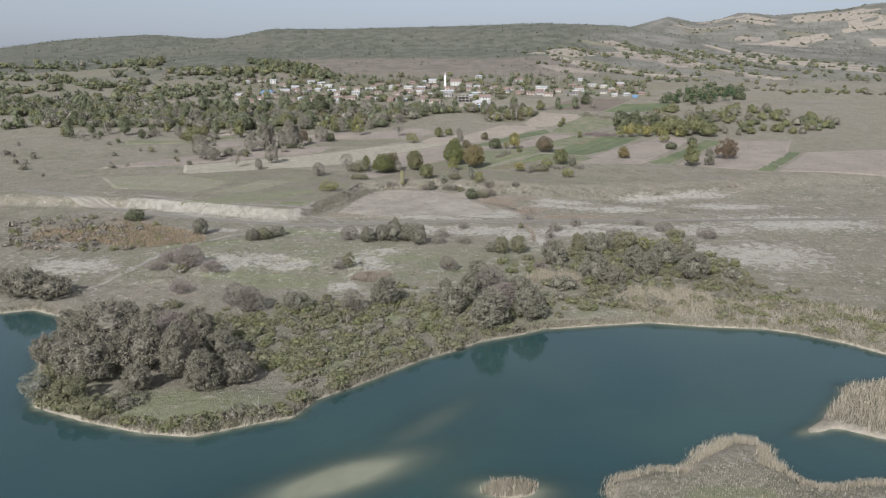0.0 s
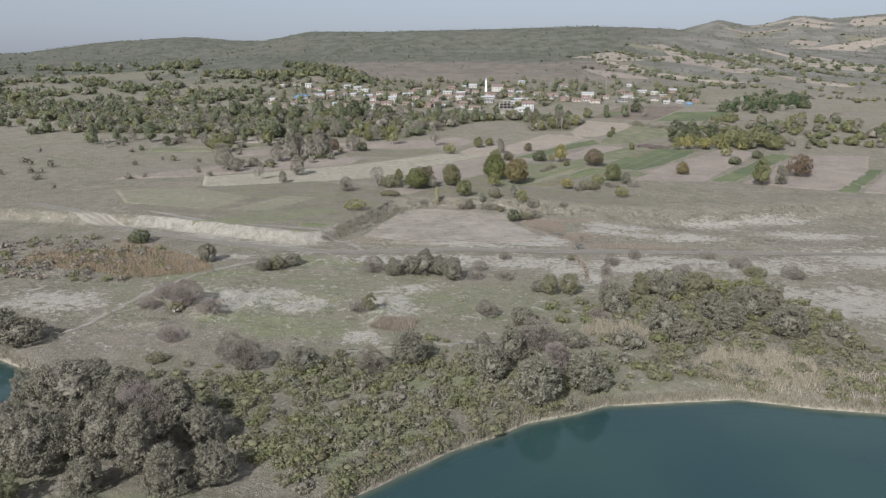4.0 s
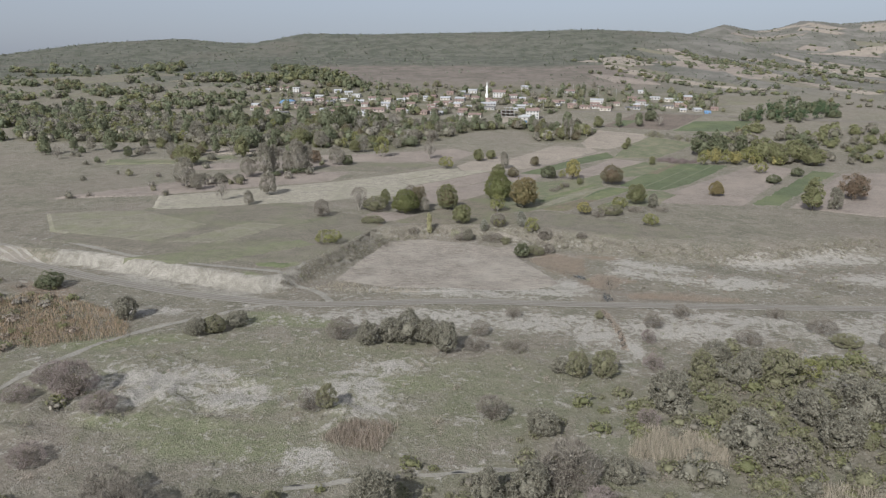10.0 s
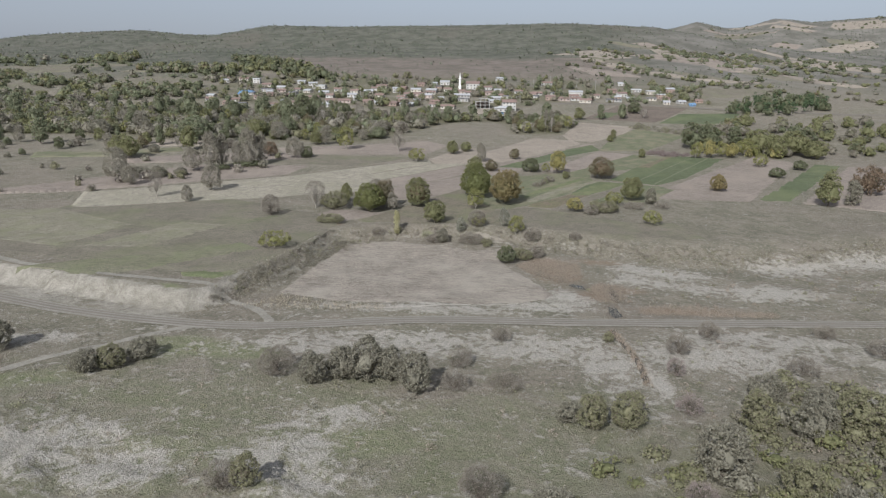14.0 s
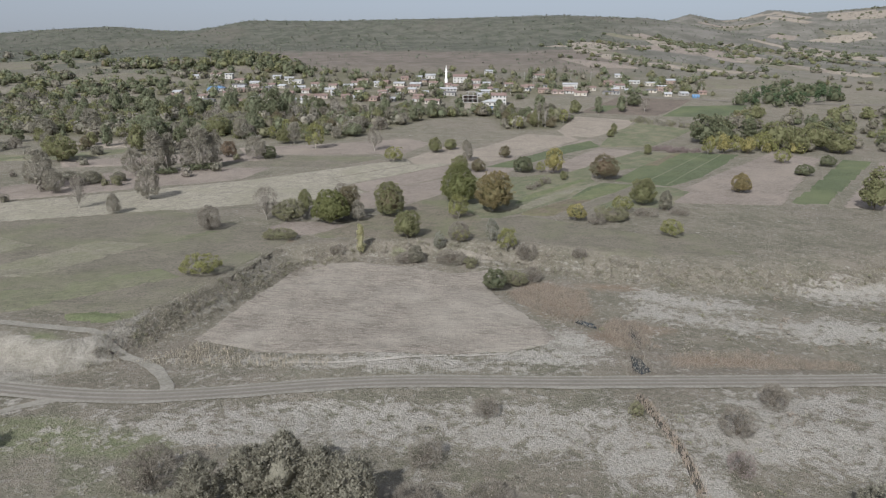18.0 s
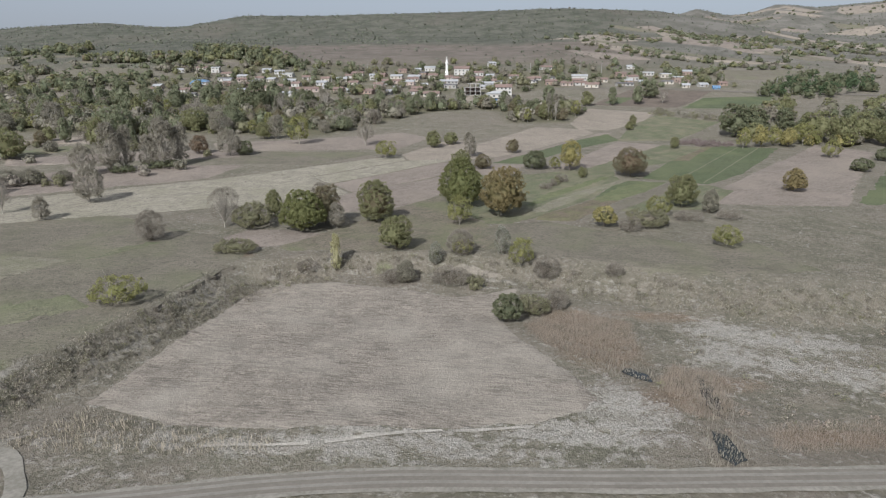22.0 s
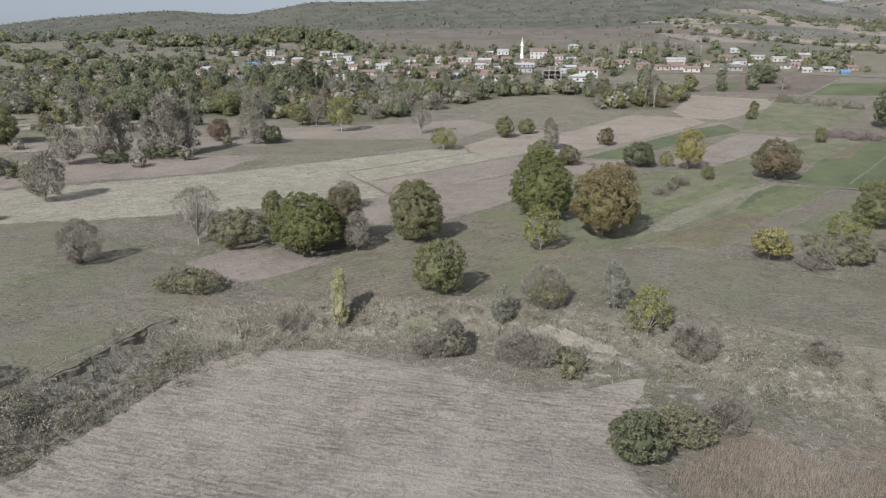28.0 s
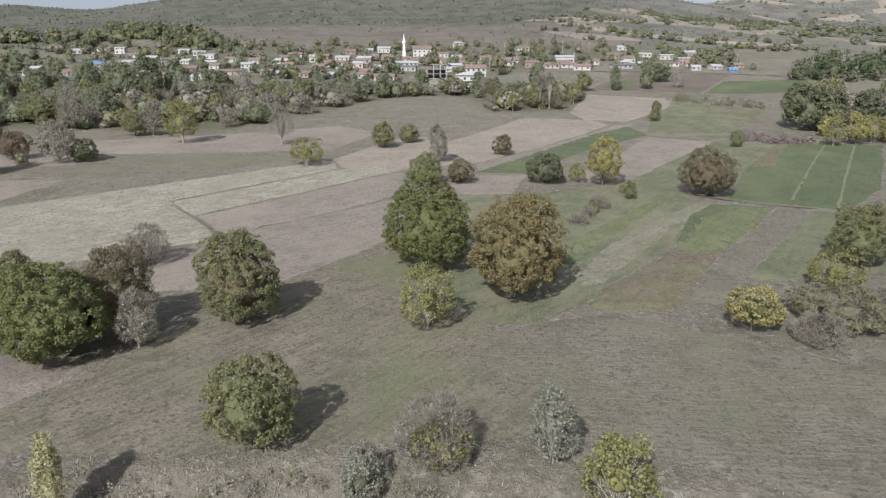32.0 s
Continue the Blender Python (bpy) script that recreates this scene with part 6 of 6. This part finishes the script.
SLOPE_HEDGES = [([(128, 1221), (162, 1151), (219, 1080)], 24, 5), ([(291, 1432), (333, 1402), (354, 1215), (376, 1113)], 56, 16), ([(186, 1395), (214, 1330), (231, 1220)], 26, 6), ([(184, 1097), (263, 1023), (340, 1008)], 26, 5), ([(423, 1444), (419, 1235), (426, 1147)], 60, 22), ([(440, 1150), (520, 1040), (640, 1010)], 46, 14), ([(330, 960), (450, 930), (600, 900)], 50, 14)]
joined_plants("far_wood", np.vstack([beside(rng, line, count, -wide, wide) for line, count, wide in SLOPE_HEDGES] + [strewn(rng, [(240, 900), (900, 900), (1000, 1400), (300, 1150), (240, 1000)], 150)]), ["dark", "olive", "taupe"], "far hedges and trees on the slopes", "wood", 19, 0.35, 0.85, 7, 10, 80, 1.0)

# scrub on the hills: small far clumps
n = 56000
sx, sy = rng.uniform(-1900, 2300, n), rng.uniform(1000, 3300, n)
keep = (np.abs(sx / sy) < 0.95) & (fbm(sx / 90, sy / 140, 3) + rng.uniform(-0.22, 0.22, n) > 0.36 + 0.09 * sstep(1260, 1180, sy) * sstep(-420, -300, sx) - 0.14 * sstep(1180, 1300, sy) * sstep(0.2, 0.1, sx / sy) + 0.06 * sstep(0.12, 0.25, sx / sy))
sx, sy = sx[keep], sy[keep]
size = np.repeat(rng.uniform(1.3, 2.9, len(sx)) * (0.8 + sy / 4000), 3)
centre = np.stack([sx, sy, ground_height(sx, sy) + 0.8], -1).repeat(3, 0) + rng.normal(size=(3 * len(sx), 3)) * (1.6, 1.6, 0.9)
out = rng.normal(size=centre.shape) + (0, -0.7, 0.9)
v, f = leaf_quads(rng, centre, out, size[:, None])
HILL_LEAF = leaf_material("hill_scrub_leaves", (0.072, 0.08, 0.056), (0.10, 0.104, 0.075), (0.12, 0.11, 0.09), 0.25, 0.1)
tagged(new("hill_scrub", mesh_of("hill_scrub", v, f, HILL_LEAF)), "dark oak scrub over the far hills", "scrub", kind="stuff")
SLOPE_FIELDS = [[(137, 1375), (189, 1419), (209, 1295), (160, 1197), (131, 1230)], [(272, 1426), (302, 1460), (307, 1331), (268, 1268)], [(293, 1273), (344, 1332), (346, 1186), (326, 1119), (307, 1161)], [(346, 1186), (376, 1113), (414, 1060), (360, 1065), (326, 1119)],
                [(169, 1206), (212, 1122), (202, 1088), (155, 1162)], [(212, 1122), (260, 1065), (352, 1042), (281, 1038), (202, 1088)], [(98, 1169), (150, 1128), (194, 1064), (129, 1075)], [(231, 1005), (306, 1004), (334, 989), (310, 955), (224, 947)]]
VALLEY_FIELDS = [[(-747, 1057), (-679, 1088), (-560, 1131), (-534, 1065), (-643, 1033), (-705, 1001)], [(-594, 852), (-626, 960), (-549, 975), (-492, 916), (-538, 874)], [(-461, 1002), (-432, 1027), (-365, 1018), (-372, 977), (-422, 954)],
                 [(-682, 1092), (-593, 1175), (-475, 1123), (-586, 1081)], [(-340, 1112), (-326, 1148), (-252, 1096), (-251, 1060), (-314, 1057)], [(-494, 1052), (-432, 1125), (-375, 1163), (-351, 1145), (-406, 1060)]]
FAR_FIELDS = [[(790, 2290), (880, 2278), (851, 2241), (771, 2254)], [(965, 2339), (1040, 2295), (1022, 2254), (958, 2283)], [(1050, 2500), (1200, 2480), (1220, 2560), (1090, 2580)], [(1150, 2300), (1350, 2320), (1360, 2400), (1180, 2390)]]
HILL_FIELDS = SLOPE_FIELDS + VALLEY_FIELDS + FAR_FIELDS
for k in range(40):
    cx, cy = rng.uniform(150, 640), rng.uniform(1060, 1420)
    if k > 25:
        cx, cy = rng.uniform(720, 1400), rng.uniform(2150, 2620)
    a, b, turn = rng.uniform(60, 140), rng.uniform(9, 18) * (1 if k < 26 else 2.2), radians(rng.uniform(-58, -38) if k < 26 else rng.uniform(-30, 20))
    c, sn = math.cos(turn), math.sin(turn)
    HILL_FIELDS.append([(cx + u * a * c - v * b * sn, cy + u * a * sn + v * b * c) for u, v in ((-1, -0.7), (0.8, -1), (1, 0.8), (-0.9, 1))])
hedges = []
for corners in HILL_FIELDS:
    hedges.append(beside(rng, [corners[0], corners[1]], 5, -3, 3))
    hedges.append(beside(rng, [corners[1], corners[2], corners[3]], 3, -4, 4))
joined_plants("field_hedges", np.vstack(hedges), ["dark", "aspen", "dark"], "dark hedges and trees between hillside fields", "hedges", 64, 0.35, 0.9, 7, 11, 60, 1.1)
for n, corners in enumerate(HILL_FIELDS):
    tone = 3 if 8 <= n < 14 else n % 4
    drape("field", corners, (PALE_SOIL, PALE_SOIL, PLOUGH, FALLOW)[tone], ("pale", "pale tan", "brown", "straw-coloured")[tone] + " hillside field among scrub", lift=0.5, cell=12)

# ---- thickets, reeds, weeds and stones of the flood plain ----
BRAMBLES = [(-46, 150), (-30, 146), (-18, 152), (-6, 170), (12, 184), (30, 195), (60, 201), (100, 199), (130, 186), (160, 190), (120, 225), (105, 262), (95, 290), (60, 290), (30, 262), (0, 232), (-30, 214), (-60, 200), (-100, 198), (-60, 170)]
spots = np.vstack([beside(rng, FAR_BANK[4:21], 150, 0.8, 4.0), strewn(rng, BRAMBLES, 400), strewn(rng, [(-46, 150), (-30, 142), (-18, 152), (-6, 170), (14, 186), (30, 197), (10, 210), (-40, 205), (-70, 190), (-55, 165)], 300), strewn(rng, THICK, 240)])
clear = blots(spots[:, 0], spots[:, 1], [(40, 236, 12, 6, 0), (68, 218, 14, 6, 0), (-55, 135, 20, 8, 0)]) < 0.5
joined_plants("thicket", strewn(rng, THICK, 60, 4.5), ["grey", "bramble", "olive", "grey"], "tall dense grey-green thicket near the river", "thicket", 20, 0.4, 1.0, 4.4, 6.0, 420, 0.36, 5, 0.6)
joined_plants("bramble_thicket", spots[clear], ["bramble", "bramble", "taupe", "olive", "bramble"], "low green and brown bramble thicket near the river", "thicket", 21, 0.35, 1.2, 2.2, 4.6, 250, 0.28, 3, 0.5)
SCARP_LINE = [(-80, 333), (-73, 352), (-66, 376), (-61, 396), (-50, 413), (-36, 419), (-16, 420), (4, 417), (20, 413), (40, 406), (60, 398), (90, 399), (120, 405), (170, 424)]
along = []
for (ax, ay), (bx, by) in zip(SCARP_LINE, SCARP_LINE[1:]):
    for k in range(int(math.hypot(bx - ax, by - ay) / 0.42)):
        t = rng.uniform()
        along.append((ax + (bx - ax) * t + rng.normal() * 1.5, ay + (by - ay) * t - rng.uniform(-2.5, 8)))
joined_plants("bank_scrub", np.array(along), ["mauve", "hay", "mauve", "mauve", "grey", "hay", "bramble"], "dry brown and green scrub on the terrace bank", "scrub", 22, 0.25, 0.75, 2.2, 3.2, 75, 0.27, 0)
WASTE = [(34, 340), (130, 345), (170, 420), (60, 392), (20, 398), (22, 372)]
joined_plants("waste_scrub", strewn(rng, WASTE, 110), ["rust", "mauve", "hay", "bramble"], "russet weeds and low scrub on the waste ground", "scrub", 23, 0.3, 0.8, 2.0, 3.6, 70, 0.34, 0)
PLAIN_ALL = [(-190, 215), (-120, 205), (0, 200), (60, 205), (180, 200), (190, 318), (60, 318), (-60, 305), (-120, 310), (-190, 335)]
joined_plants("low_scrub", strewn(rng, PLAIN_ALL, 620), ["mauve", "bramble", "hay", "grey", "rust"], "low dry scrub dotted over the flood plain", "scrub", 24, 0.2, 0.75, 2.2, 3.4, 55, 0.32, 0)

joined_plants("russet_scrub", np.vstack([strewn(rng, [(-200, 330), (-165, 322), (-140, 304), (-128, 280), (-140, 262), (-190, 262), (-230, 300)], 170), strewn(rng, [(-112, 252), (-98, 252), (-92, 236), (-108, 236)], 10)]), ["rust", "mauve", "olive", "mauve", "bramble"], "russet and green scrub on the flood plain", "scrub", 25, 0.4, 1.0, 2.4, 4.4, 110, 0.34, 3, 0.45)


def blades(name, spots, tall, wide, kind, label, category, seed, per=3, spread_by=0.25):
    """Upright blades: slim triangles leaning at random, several at a spot."""
    rng = np.random.default_rng(seed)
    p = np.repeat(spots, per, 0) + rng.normal(size=(len(spots) * per, 2)) * spread_by
    z = ground_height(p[:, 0], p[:, 1]) - 0.05
    foot = np.stack([p[:, 0], p[:, 1], z], -1)
    a = rng.uniform(0, np.pi, len(p))
    side = np.stack([np.cos(a), np.sin(a), 0 * a], -1) * (0.62 * wide * rng.uniform(0.6, 1.4, len(p)))[:, None]
    tip = foot + np.stack([rng.normal(size=len(p)) * 0.22 * tall, rng.normal(size=len(p)) * 0.22 * tall, tall * rng.uniform(0.5, 1.25, len(p))], -1)
    v = np.stack([foot - side, foot + side, tip + side * 0.5, tip - side * 0.5], 1).reshape(-1, 3)
    tagged(new(name, mesh_of(name, v, np.arange(len(v)).reshape(-1, 4), LEAF[kind])), label, category, kind="stuff")


blades("reeds", beside(rng, FAR_BANK[9:], 5200, 0.0, 2.2), 1.0, 0.07, "hay", "pale dry reeds along the river bank", "reeds", 31, 4, 0.3)
blades("reeds", beside(rng, FAR_BANK[:9], 1300, 0.0, 2.0), 1.0, 0.07, "hay", "pale dry reeds along the river bank", "reeds", 32, 4, 0.3)
BELT = [(58, 201), (84, 199), (110, 194), (128, 180), (165, 166), (180, 186), (140, 206), (112, 220), (84, 212)]
blades("reeds", strewn(rng, BELT, 3000), 1.3, 0.09, "reed", "belt of dry reeds behind the river bank", "reeds", 57, 4, 0.5)
joined_plants("bramble_thicket", strewn(rng, BELT, 130), ["bramble", "taupe", "olive"], "low green thicket behind the river bank", "thicket", 58, 0.35, 1.0, 1.8, 5.0, 200, 0.3, 3, 0.45)
TONGUE = [(117, 153), (104, 150), (101, 145), (95, 138), (92, 133), (99, 128), (108, 122), (130, 125), (150, 138)]
blades("reeds", strewn(rng, TONGUE, 2400), 1.7, 0.09, "reed", "tall tan reed bed on a river tongue", "reeds", 33, 4, 0.4)
blades("reeds", beside(rng, NEAR_BANK[18:31], 1900, -2.4, -0.2), 1.2, 0.09, "reed", "tan reeds on the near bank", "reeds", 34, 4, 0.4)
blades("bank_tufts", strewn(rng, [(40, 105), (56, 110), (70, 117), (73, 106), (100, 107), (111, 113), (112, 95), (36, 92)], 1500), 0.5, 0.10, "hay", "tufts of dry grass on the near bank", "grass", 53, 3, 0.4)
blades("reeds", beside(rng, NEAR_BANK[22:27], 700, -3.5, -0.2), 1.7, 0.09, "reed", "tall tan reeds fringing the near bank", "reeds", 54, 4, 0.4)
blades("reeds", strewn(rng, [(12, 100.5), (14, 103.5), (18.5, 104.6), (23, 103.3), (21, 100.4), (16, 99.4)], 420), 1.5, 0.08, "reed", "reeds on a tiny islet", "reeds", 35, 4, 0.3)
blades("reeds", strewn(rng, [(29, 231), (33, 242), (51, 239), (48, 229), (38, 229)], 1900), 1.7, 0.08, "reed", "tan dry reed patch among thickets", "reeds", 36, 4, 0.4)
blades("reeds", strewn(rng, [(56, 207), (64, 224), (86, 224), (100, 208), (80, 202)], 2600), 1.7, 0.08, "reed", "tan dry reed patch near the bank", "reeds", 37, 4, 0.4)
blades("rust_reeds", strewn(rng, [(-37, 229), (-33, 239), (-22, 238), (-24, 226)], 700), 1.3, 0.07, "rust", "pinkish brown dry reed patch", "reeds", 38, 4, 0.4)
blades("rust_reeds", strewn(rng, [(10, 385), (15, 392), (24, 394), (33, 388), (31, 369), (24, 366), (13, 375)], 2000), 0.75, 0.03, "rust", "pinkish brown reeds in the wet hollow", "reeds", 39, 9, 0.6)
blades("rust_reeds", strewn(rng, [(32, 358), (36, 366), (44, 362), (42, 350), (38, 344), (34, 346)], 700), 0.9, 0.03, "rust", "pinkish brown reeds round a pool", "reeds", 55, 9, 0.5)
blades("rust_reeds", strewn(rng, [(44, 337), (46, 344), (62, 346), (84, 341), (84, 337)], 1000), 0.65, 0.03, "rust", "pinkish brown reeds along the road", "reeds", 56, 9, 0.6)
RUSSET_BED = [(-200, 300), (-175, 299), (-165, 312), (-148, 310), (-122, 297), (-110, 280), (-124, 273), (-132, 267), (-156, 274), (-195, 280)]
blades("russet_weeds", strewn(rng, RUSSET_BED, 3400), 1.3, 0.10, "orange", "orange-brown dry weeds on the flood plain", "weeds", 40, 4, 0.5)
blades("hay_tufts", strewn(rng, PLAIN_ALL, 6000), 0.32, 0.07, "hay", "tufts of dry grass on the flood plain", "grass", 41, 3, 0.5)
blades("hay_tufts", strewn(rng, [(-72, 330), (-63, 343), (-47, 337), (-30, 335), (-30, 331), (-50, 330)], 420), 0.8, 0.07, "reed", "tan dry reeds beside the field", "grass", 42, 4, 0.4)
blades("weed_tufts", strewn(rng, PLAIN_ALL, 4200), 0.38, 0.09, "mauve", "dark dry weeds on the flood plain", "weeds", 43, 3, 0.6)
blades("bank_grass", np.array(along * 5) + rng.normal(size=(len(along) * 5, 2)) * 2.5, 0.55, 0.07, "hay", "dry tall grass on the terrace bank", "grass", 44, 3, 0.5)
UPPER = [(-180, 365), (-80, 340), (-66, 390), (-50, 418), (-10, 426), (40, 412), (60, 404), (100, 408), (100, 470), (10, 462), (-10, 452), (-40, 430), (-90, 445), (-180, 440)]
blades("pasture_weeds", strewn(rng, UPPER, 4200), 0.2, 0.07, "mauve", "dark dry weeds on the upper pasture", "weeds", 48, 3, 0.5)
blades("pasture_tufts", strewn(rng, UPPER, 4200), 0.16, 0.05, "hay", "dry grass tufts on the upper pasture", "grass", 45, 3, 0.5)

# stubble: short stalks along the rows
sy = np.repeat(np.arange(330.5, 419, 0.9), 150)
sx = rng.uniform(-66, 32, len(sy))
sy = sy - 0.105 * (sx + 20) + rng.normal(size=len(sy)) * 0.12
MAIZE = [(-64, 346), (-47, 340), (8, 339), (26, 341), (22, 354), (14, 362), (8, 376), (4, 388), (8, 400), (2, 403), (-7, 401), (-20, 406), (-37, 409), (-48, 407), (-55, 397), (-59, 372)]
good = inside(sx, sy, MAIZE) & (fbm(sx / 2.5, sy / 2.5) + 0.5 * fbm(sx / 14, sy / 14) + rng.uniform(-0.12, 0.12, len(sx)) > 0.74)
blades("stubble", np.stack([sx, sy], -1)[good], 0.24, 0.08, "hay", "short maize stubble left in rows", "stubble", 46, 2, 0.15)
blades("stubble_litter", np.stack([sx, sy], -1)[good][::3] + 0.3, 0.22, 0.16, "mauve", "brown clods and litter between rows", "stubble", 47, 1, 0.3)

# stones
spots = np.concatenate([np.stack([cx + rng.normal(size=260) * a * 0.55, cy + rng.normal(size=260) * b * 0.55], -1) for cx, cy, a, b, _ in GRAVEL])
s = rng.uniform(0.05, 0.17, (len(spots), 1, 1)) * rng.uniform(0.6, 1.2, (len(spots), 1, 1))
shape = np.array([(1, 0, 0), (0, 1, 0), (-1, 0, 0), (0, -1, 0), (0, 0, 0.7)], float)
v = shape[None] * s * rng.uniform(0.6, 1.3, (len(spots), 5, 1)) + np.stack([spots[:, 0], spots[:, 1], ground_height(spots[:, 0], spots[:, 1]) + 0.02], -1)[:, None]
base = np.arange(len(spots))[:, None, None] * 5
f = (base + np.array([(0, 1, 4), (1, 2, 4), (2, 3, 4), (3, 0, 4)])).reshape(-1, 3)
tagged(new("stones", mesh_of("stones", v.reshape(-1, 3), f, plain_material("river_stone", (0.36, 0.34, 0.305), (0.25, 0.235, 0.205), 0.6))), "loose pale river stones on gravel", "stones", kind="stuff")

for line in ([(-40, 332.3), (-31, 332.6), (-24, 333.4)], [(-22, 333.8), (-15, 336.4), (-10, 338.2), (-5, 339)], [(-3, 339), (4, 340.2), (9, 340.9)]):
    ribbon("gravel_lip", line, (-0.35, 0.45), CUT_MAT, "thin pale gravel lip below the field", "gravel", 0.18, 1.2, 0.3)

# raw earth face where the pasture has slumped above the maize field
face = np.array([(-67.7, 377), (-66.7, 383), (-65.7, 389), (-64.5, 397), (-63.9, 403), (-62.2, 406.5), (-61, 409)])
pts = np.concatenate([np.linspace(a, b, max(2, int(math.hypot(*(b - a)) / 0.6)), endpoint=False) for a, b in zip(face, face[1:])])
pts += np.stack([0.5 * (vnoise(pts[:, 1] / 0.7, pts[:, 0]) - 0.5) + 0.9 * (vnoise(pts[:, 1] / 1.9, pts[:, 0]) - 0.5) + 1.2 * (vnoise(pts[:, 1] / 6, pts[:, 0]) - 0.5), 0.5 * (vnoise(pts[:, 1] / 2.1 + 30, pts[:, 0]) - 0.5)], -1)
top = np.interp(pts[:, 1], UP_Y, UP_Z) + ground_height(pts[:, 0] - 3.0, pts[:, 1] + 0.9) - np.interp(pts[:, 1] + 0.9, UP_Y, UP_Z) - 0.04
drop_by = 0.2 + 0.75 * vnoise(pts[:, 1] / 2.2 + 7, pts[:, 0] / 3) ** 1.5
lip = [np.stack([pts[:, 0] - d, pts[:, 1] + 0.3 * d, np.maximum(top * w + (1 - w) * (ground_height(pts[:, 0] - d, pts[:, 1] + 0.3 * d) + 0.01), -9)], -1) for d, w in ((2.4, 0), (1.2, 0.7), (0, 1))]
drops = [np.stack([pts[:, 0] + 0.02, pts[:, 1], top + 0.01], -1), np.stack([pts[:, 0] - 0.05 + 0.3 * vnoise(pts[:, 1], pts[:, 0]), pts[:, 1] + 0.1, top - 0.5 * drop_by], -1), np.stack([pts[:, 0] + 0.35, pts[:, 1], top - drop_by], -1), np.stack([pts[:, 0] + 0.55, pts[:, 1] - 0.1, top - drop_by - 2.2], -1)]
# earth tones set dark: the face's shade is painted into its colour
SHADED_EARTH = plain_material("shaded_earth", (0.20, 0.178, 0.142), (0.105, 0.092, 0.073), 0.7, 0.95, 0.1, 0.3)
for name, rows, material, label in (("scarp_lip", lip, FALLOW, "dry turf along the top of the slump"), ("earth_scarp", drops, SHADED_EARTH, "slumped earth face under dry pasture, its shade painted into the colour")):
    m, k = len(pts), len(rows)
    ids = np.arange(k * m).reshape(k, m)
    f = np.stack([ids[:-1, :-1], ids[:-1, 1:], ids[1:, 1:], ids[1:, :-1]], -1).reshape(-1, 4)
    tagged(new(name, mesh_of(name, np.concatenate(rows), f, material, name == "scarp_lip")), label, "scarp", kind="structure")
slope = beside(rng, [(-72, 350), (-66, 366), (-63, 377), (-61, 389), (-60, 397), (-58, 404)], 340, -3.5, 2.5)
joined_plants("slope_scrub", slope[:200], ["grey", "hay", "taupe"], "grey dry scrub under the earth face", "scrub", 26, 0.25, 0.6, 1.7, 2.6, 80, 0.24, 0)

# the ditch below the road and the dark pools above it
DITCH_MAT = plain_material("ditch_mud", (0.085, 0.075, 0.06), (0.05, 0.045, 0.038), 0.7)
ribbon("ditch", [(33.5, 322), (34.5, 314), (36, 305), (36.5, 298), (36, 290)], (-0.7, 0.7), DITCH_MAT, "narrow dark muddy ditch through gravel", "ditch", 0.06, 1.5, 0.5)
blades("ditch_weeds", beside(rng, [(33.5, 322), (34.5, 314), (36, 305), (36.5, 298), (36, 288)], 260, -1.0, 1.0), 0.7, 0.09, "rust", "brown weeds along the ditch", "weeds", 51, 4, 0.25)
POOL_MAT = plain_material("pool_water", (0.02, 0.024, 0.022), (0.03, 0.034, 0.03), 2.0, 0.12, 0.5)
for corners in ([(34.5, 333), (36, 331), (38, 333), (37.5, 339), (35.5, 341), (34.8, 337)], [(37.5, 346), (39, 345), (40.5, 350), (41, 358), (39.5, 362), (38, 354)], [(26, 362), (28, 360), (31, 358), (31, 361), (27, 364)]):
    drape("pool", corners, POOL_MAT, "dark stagnant pool among reeds", "pool", 0.2, 1.5, ragged=0.5)
blades("pool_weeds", np.vstack([strewn(rng, [(33.5, 331), (39, 331), (39, 342), (34, 343)], 160), strewn(rng, [(36, 344), (41, 344), (43, 362), (37, 364)], 240), strewn(rng, [(14, 376), (24, 362), (32, 356), (33, 362), (20, 376)], 220)]), 0.7, 0.10, "mauve", "dark weeds round the pools", "weeds", 52, 4, 0.4)
# a bleached dead tree on the spit
snag = tagged(new("dead_tree"), "bleached leafless dead tree on the river's spit", "tree")
snag.location = (-40, 128.5, float(ground_height(-40, 128.5)) - 0.1)
limb = []
for k in range(9):
    a, up = 0.7 * k, 1.1 + 0.33 * k
    limb.append(([(0, 0, 0.4 + 0.22 * k), (0.5 * math.cos(a), 0.4 * math.sin(a), 0.5 * (0.9 + up)), (1.3 * math.cos(a), 1.0 * math.sin(a), up + 0.5)], 0.09, 0.02))
v, f = tubes([([(0, 0, 0), (0.1, 0.05, 1.4), (-0.05, 0.1, 2.8), (0.15, 0.1, 4.2)], 0.17, 0.04)], 6)
part_of("trunk", mesh_of("trunk", v, f, PALE_BARK, True), snag)
v, f = tubes(limb, 5)
part_of("branches", mesh_of("branches", v, f, PALE_BARK, True), snag)
# a dead branch on the bank
dead = []
for k in range(26):
    t = rng.uniform()
    a = np.array([-52.6 + 10.9 * t, 411.2 + 4.9 * t]) + rng.normal(size=2) * 0.6
    b = a + (rng.uniform(-2.4, 2.4), rng.normal() * 1.2)
    za, zb = (float(ground_height(*p)) for p in (a, b))
    dead.append(([(a[0], a[1], za + 0.1), ((a[0] + b[0]) / 2, (a[1] + b[1]) / 2, (za + zb) / 2 + rng.uniform(0.3, 0.9)), (b[0], b[1], zb + 0.25)], rng.uniform(0.04, 0.09), 0.02))
v, f = tubes(dead, 5)
tagged(new("dead_branches", mesh_of("dead_branches", v, f, PALE_BARK, True)), "pile of bleached dead branches on the bank", "branches", kind="stuff")
